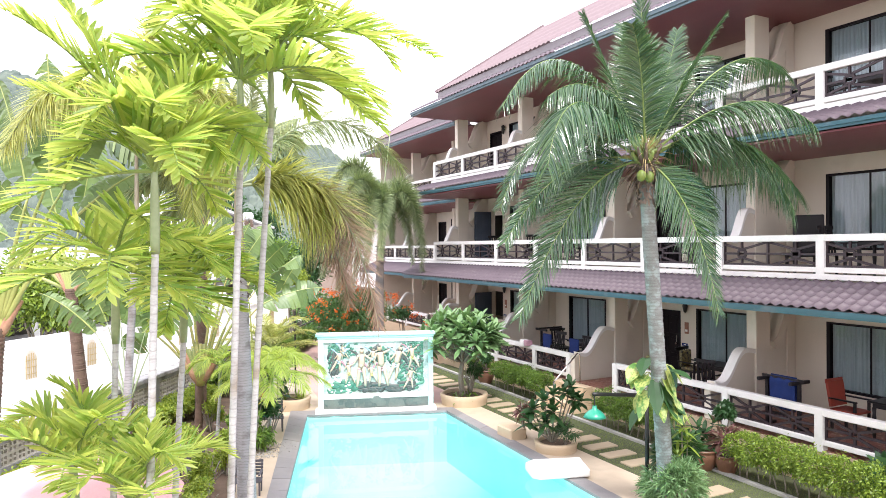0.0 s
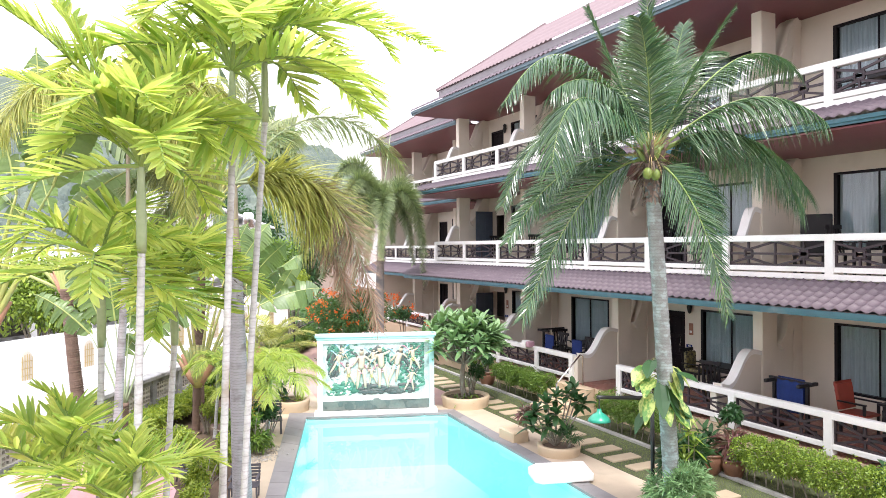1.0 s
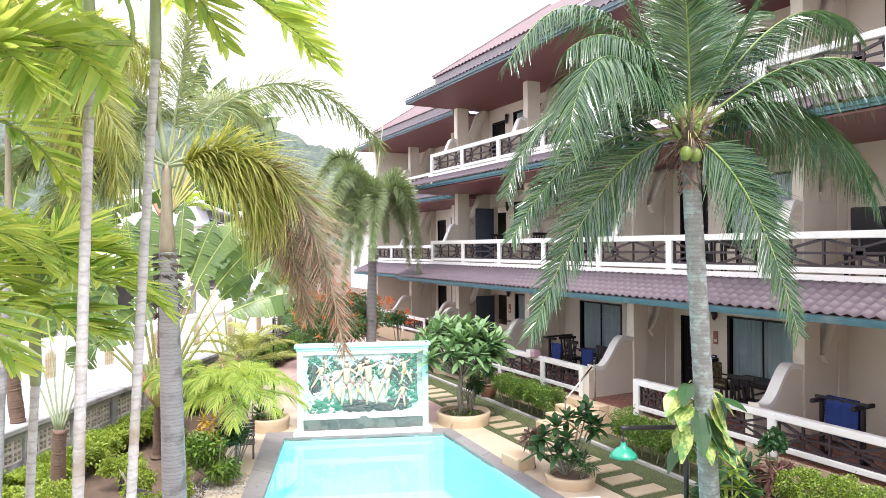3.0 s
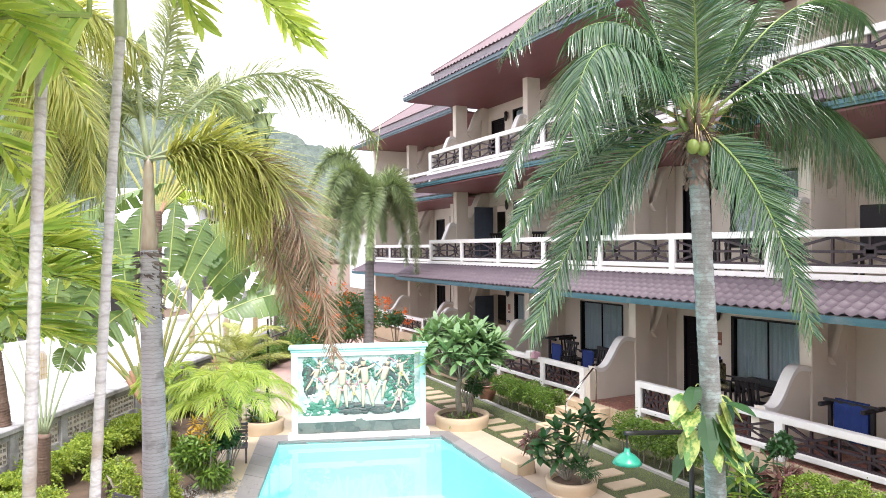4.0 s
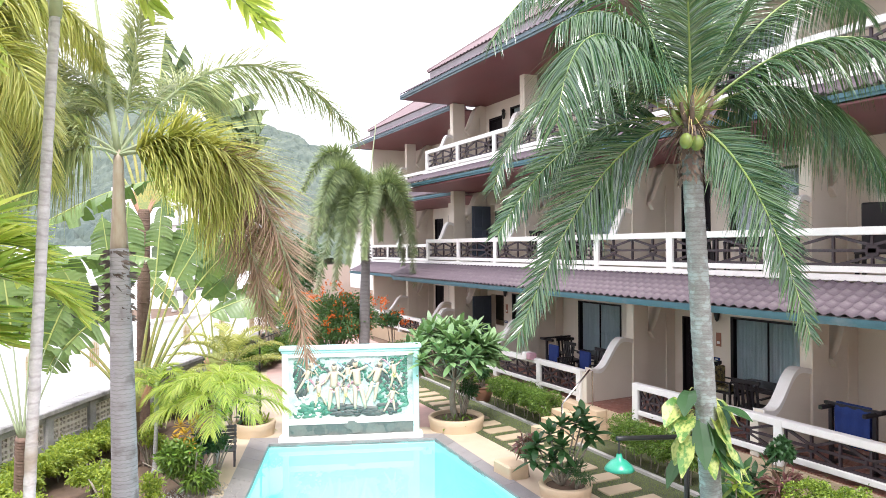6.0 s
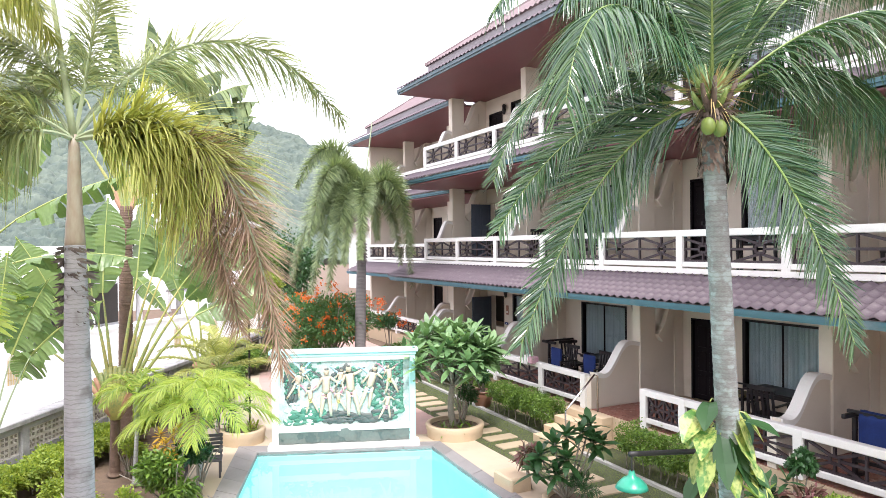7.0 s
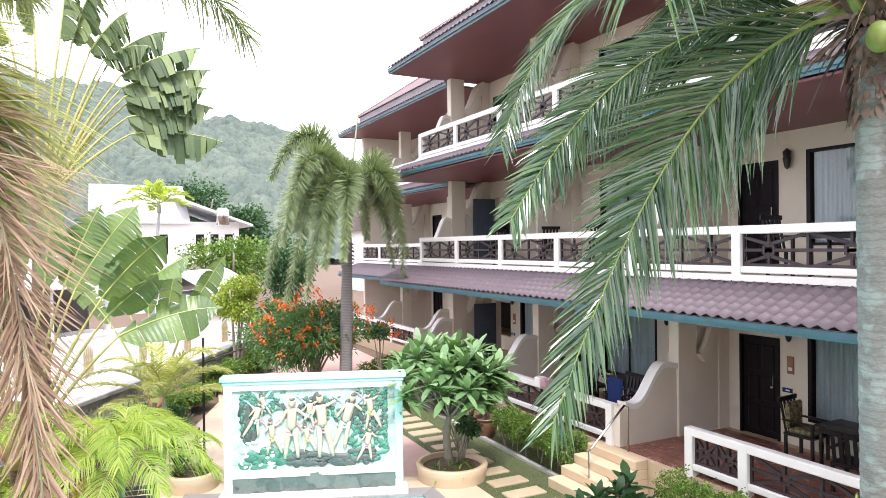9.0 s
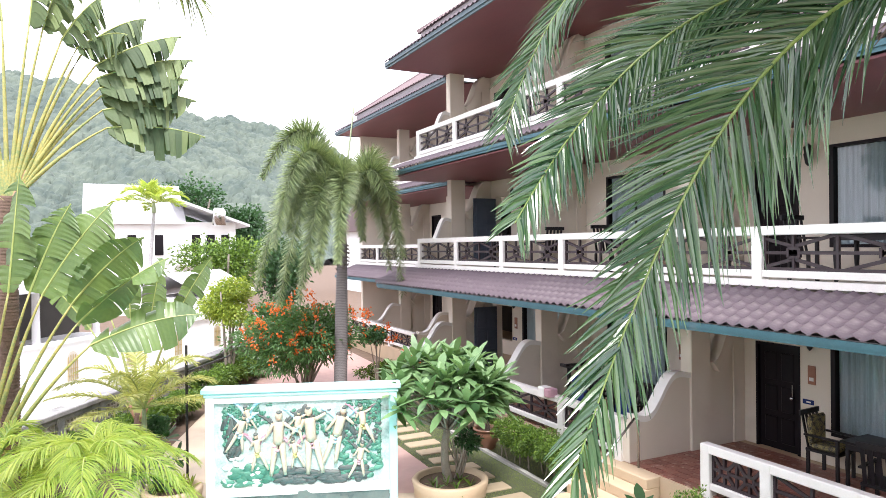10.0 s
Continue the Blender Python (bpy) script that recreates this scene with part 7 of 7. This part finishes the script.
for y in (15.14, 16.48):
    bt = thing("blue_towel", (11.1, y, G0), "blue towel over a chair back", "towel")
    bm = bmesh.new()
    box(bm, -0.03, 0.03, -0.22, 0.22, 0.45, 0.98, 0.025)
    part("cloth", bm, M_BLUE, bt)
    chair((11.3, y, G0), 0)
kt = thing("toy_cart", (11.6, 14.75, G0), "small cart with orange wheels", "cart")
boxes("body", [(-0.15, 0.15, -0.2, 0.2, 0.12, 0.3)], M_IRON, kt, bevel=0.02)
for sy in (-0.2, 0.2):
    bm = bmesh.new()
    bmesh.ops.create_cone(bm, cap_ends=True, segments=16, radius1=0.1, radius2=0.1, depth=0.04, matrix=Matrix.Translation((-0.1, sy, 0.1)) @ pose(0, 0, 0, 90, 0, 0))
    part("wheel", bm, M_ORANGEBLK, kt)
for k, (x, y, z) in enumerate(((12.00, 10.93, G1), (11.92, 6.62, G1), (11.88, 19.58, G1), (12.00, 15.54, G1), (12.05, 11.08, G2), (11.97, 6.65, G2))):
    table((x, y, z), 0, 1.0, 0.65)
    chair((x, y + 0.95, z), 90)
    chair((x - 0.05, y - 0.95, z), -90)
lc = thing("lounge_chair", (11.44, 8.03, G1), "tall carved dark wooden chair", "chair", rz=20)
boxes("seat", [(-0.3, 0.3, -0.3, 0.3, 0.38, 0.44)], M_DARKWOOD, lc, bevel=0.01)
boxes("backrest", [(0.26, 0.32, -0.3, 0.3, 0.44, 1.25)], M_DARKWOOD, lc, bevel=0.02)
for sx in (-0.26, 0.26):
    for sy in (-0.26, 0.26):
        boxes("leg", [(sx - 0.03, sx + 0.03, sy - 0.03, sy + 0.03, 0, 0.4)], M_DARKWOOD, lc)
sm = thing("hung_clothes", (10.05, 16.19, 1.5), "red and white cloth over the balustrade", "towel")
boxes("cloth", [(-0.06, 0.16, -0.18, 0.0, -0.1, 0.07)], M_RELRED, sm, bevel=0.02)
boxes("cloth", [(-0.06, 0.16, 0.01, 0.22, -0.14, 0.075)], M_WHITE, sm, bevel=0.02)

# wall fittings
for level, f in ((0, G0), (1, G1), (2, G2)):
    for u in range(3):
        p = 23.3 + (unit_plan(u)[1] if u % 2 == 0 else unit_plan(u)[0])
        w = -1 if u % 2 == 0 else 1
        x = 10.57 + WALLX
        wl_t = thing("wall_lantern", (x, p + w * 0.3, f + 2.1), "black iron wall lantern", "lamp", "wall lanterns")
        bm = bmesh.new()
        bar(bm, (0, 0, 0.1), (-0.1, 0, 0.14), 0.02)
        lathe(bm, [(0.01, 0.16), (0.075, 0.1), (0.06, 0.0), (0.075, -0.02), (0.045, -0.18), (0.01, -0.22)], 8)
        for v_ in bm.verts:
            if v_.co.z < 0.165 and abs(v_.co.x) < 0.08:
                v_.co.x -= 0.1
        part("lantern", bm, M_IRON, wl_t)
        if level == 0:
            sg = thing("room_sign", (x, p + w * 0.27, f + 1.45), "small red-brown plaque beside the door", "sign", "room plaques")
            boxes("plaque", [(-0.02, 0, -0.07, 0.07, -0.16, 0.16)], M_CLAY, sg, bevel=0.005)
            boxes("lettering", [(-0.026, -0.021, -0.04, 0.04, -0.1, -0.04)], M_WHITE, sg)
            sw = thing("blue_notice", (x, p + w * 0.2, f + 0.98), "small blue notice plate", "sign", "blue notice plates")
            boxes("plate", [(-0.012, 0, -0.1, 0.1, -0.04, 0.04)], M_BLUE, sw)
            boxes("lettering", [(-0.016, -0.013, -0.05, 0.03, -0.012, 0.012)], M_WHITE, sw)

# ---- lamp, pots, benches, parasol ----
gl = thing("garden_lamp", (6.97, 7.94, 0), "garden lamp, green enamel shade on a black post", "lamp")
v, f = tube([(0, 0, -0.05), (0, 0, 0.9), (0, 0, 1.85)], np.full(3, 0.035), 10)
raw("post", v, f, M_IRON, gl, smooth=True)
v, f = tube(bezier((0.15, 0.02, 1.8), (-0.5, 0, 1.88), (-1.28, -0.1, 2.0), 10), np.linspace(0.035, 0.03, 10), 8)
raw("arm", v, f, M_IRON, gl, smooth=True)
v, f = tube([(-1.25, -0.1, 2.0), (-1.25, -0.1, 1.8)], np.full(2, 0.01), 6)
raw("cord", v, f, M_IRON, gl)
bm = bmesh.new()
lathe(bm, [(0.03, 0.15), (0.045, 0.09), (0.1, 0.06), (0.16, 0.0), (0.185, -0.045), (0.178, -0.045), (0.15, 0.0)], 24, cap=False)
o = part("shade", bm, M_GREENSHADE, gl, "bell-shaped green enamel shade", smooth=True)
o.location = (-1.25, -0.1, 1.66)


def pot(loc, r, h, material, label, rim=1.06):
    t = thing("plant_pot", loc, label, "pot", "clay and glazed pots")
    bm = bmesh.new()
    lathe(bm, [(r * 0.62, 0), (r * 0.75, h * 0.15), (r * 0.98, h * 0.6), (r, h * 0.8), (r * 0.95, h * 0.88), (r * rim, h * 0.93), (r * rim, h), (r * 0.88, h), (r * 0.85, h * 0.85)], 22, cap=False)
    part("body", bm, material, t, smooth=True)
    bm = bmesh.new()
    lathe(bm, [(0.005, h * 0.86), (r * 0.86, h * 0.85)], 20, cap=False)
    part("soil", bm, M_SOIL, t)
    return t


pot((9.63, 17.82, 0), 0.28, 0.45, M_POT, "brown glazed dragon pot on the kerb")
bush("potted_shrub", (9.63, 17.82, 0.35), (0.36, 0.36, 0.35), 700, M_DARKLEAF, "dark shrub in a glazed pot", 111, 0.09, 0.4, 5, z0=0.5)
for k, (x, y, r, h, m) in enumerate(((8.98, 9.12, 0.19, 0.4, M_CLAY), (9.1, 8.62, 0.31, 0.42, M_POT), (9.3, 8.2, 0.22, 0.36, M_POT))):
    pot((x, y, 0), r, h, m, ("small terracotta pot", "wide dark clay bowl", "clay pot beside the bowl")[k] + " by the hedge")
whorl_plant("snake_plant", (8.98, 9.12, 0.34), [(0, 0, 0.02), (0.05, 0.05, 0.02), (-0.06, 0.03, 0.02)], "upright snake plant in a pot", "plant", M_SNAKE, 112, 0.8, 0.06, 5, 0, sag=0.0, upright=0.9)
whorl_plant("potted_plant", (9.1, 8.62, 0.33), [(-0.14, 0, 0.2), (0.14, 0.08, 0.35), (0.05, -0.14, 0.25), (0.0, 0.1, 0.5), (0.2, -0.1, 0.6), (-0.05, 0.15, 0.3)], "broad-leaved plant in a clay bowl", "plant", M_DARKLEAF, 113, 0.32, 0.1, 10, 0.01)
bush("red_cordyline", (9.3, 8.2, 0.28), (0.22, 0.22, 0.3), 140, M_REDLEAF, "purple-leaved cordyline in a pot", 114, 0.22, 0.25, 3, z0=0.45)
bush("potted_shrub", (9.6, 8.55, 0), (0.24, 0.24, 0.28), 700, M_DARKLEAF, "small round-headed shrub by the pots", 115, 0.08, 0.7, 3, z0=1.15)


def bench(loc, rz, label, k=1.0):
    """A slatted seat with a leaning slatted back; k scales it."""
    t = thing("slatted_bench", loc, label, "bench", "dark slatted benches", rz)

    def bx(name, x0, x1, y0, y1, z0, z1):
        boxes(name, [tuple(q * k for q in (x0, x1, y0, y1, z0, z1))], M_BENCH, t)
    for i in range(6):
        bx("seat_slat", -0.24 + i * 0.085, -0.17 + i * 0.085, -0.42, 0.42, 0.38, 0.405)
    for i in range(5):
        z, x = 0.46 + i * 0.085, 0.27 + i * 0.03
        bx("back_slat", x, x + 0.022, -0.42, 0.42, z, z + 0.07)
    for sy in (-0.38, 0.38):
        bx("leg", -0.22, -0.17, sy - 0.025, sy + 0.025, 0, 0.38)
        bm = bmesh.new()
        bar(bm, (0.2 * k, sy * k, 0), (0.42 * k, sy * k, 0.88 * k), 0.04 * k)
        part("leg", bm, M_BENCH, t)
        bx("armrest", -0.24, 0.3, sy - 0.03, sy + 0.03, 0.58, 0.61)
    return t


bench((2.15, 15.6, 0), 78, "dark grey slatted bench on the pool deck", 0.82)
bench((-0.09, 12.82, 0), 40, "low dark slatted seat among the shrubs", 0.62)
bench((0.82, 11.56, 0), 70, "low dark slatted seat by the pool edge", 0.62)
ps = thing("parasol", (-1.9, 6.99, -0.1), "pale pink canvas parasol", "parasol")
bm = bmesh.new()
seg = 16
apex = bm.verts.new((0, 0, 2.44))
r1 = [bm.verts.new((0.6 * math.cos(2 * math.pi * i / seg), 0.6 * math.sin(2 * math.pi * i / seg), 2.26 + 0.015 * (i % 2))) for i in range(seg)]
r2 = [bm.verts.new((1.15 * math.cos(2 * math.pi * i / seg), 1.15 * math.sin(2 * math.pi * i / seg), 1.98 + 0.04 * (i % 2))) for i in range(seg)]
for i in range(seg):
    j = (i + 1) % seg
    bm.faces.new((apex, r1[i], r1[j]))
    bm.faces.new((r1[i], r2[i], r2[j], r1[j]))
part("canopy", bm, M_PINK, ps, smooth=True)
v, f = tube([(0, 0, -0.05), (0, 0, 2.36)], np.full(2, 0.025), 8)
raw("pole", v, f, M_WHITE, ps)
wp = thing("clothes_post", (3.6, 18.54, 0), "thin black iron post with a cross arm", "post", rz=-30)
v, f = tube([(0, 0, -0.05), (0, 0, 2.6)], np.full(2, 0.025), 8)
raw("upright", v, f, M_IRON, wp)
v, f = tube([(0, 0, 2.1), (0.1, 1.9, 2.1)], np.full(2, 0.018), 6)
raw("arm", v, f, M_IRON, wp)

# terracotta terrace tiles
rg = np.random.default_rng(7)
vs, fs = [], []
for i in range(15):
    for j in range(70):
        x0, y0 = 10.2 + i * 0.19, 4.6 + j * 0.265
        if x0 > 12.8:
            continue
        s = 0.13 * (i % 2)
        q = len(vs)
        z = 0.683 + rg.uniform(0, 0.003)
        a, b, c, d = x0 + 0.005, x0 + 0.185, y0 + s + 0.005, y0 + s + 0.26
        vs += [(a, c, z), (b, c, z), (b, d, z), (a, d, z), (a, c, z - 0.012), (b, c, z - 0.012), (b, d, z - 0.012), (a, d, z - 0.012)]
        fs += [[q, q + 1, q + 2, q + 3], [q, q + 4, q + 5, q + 1], [q + 1, q + 5, q + 6, q + 2], [q + 2, q + 6, q + 7, q + 3], [q + 3, q + 7, q + 4, q]]
tagged(raw("terrace_tiles", vs, fs, M_TERRA), "red-brown terracotta tiles on the terrace", "tiles", kind="stuff")
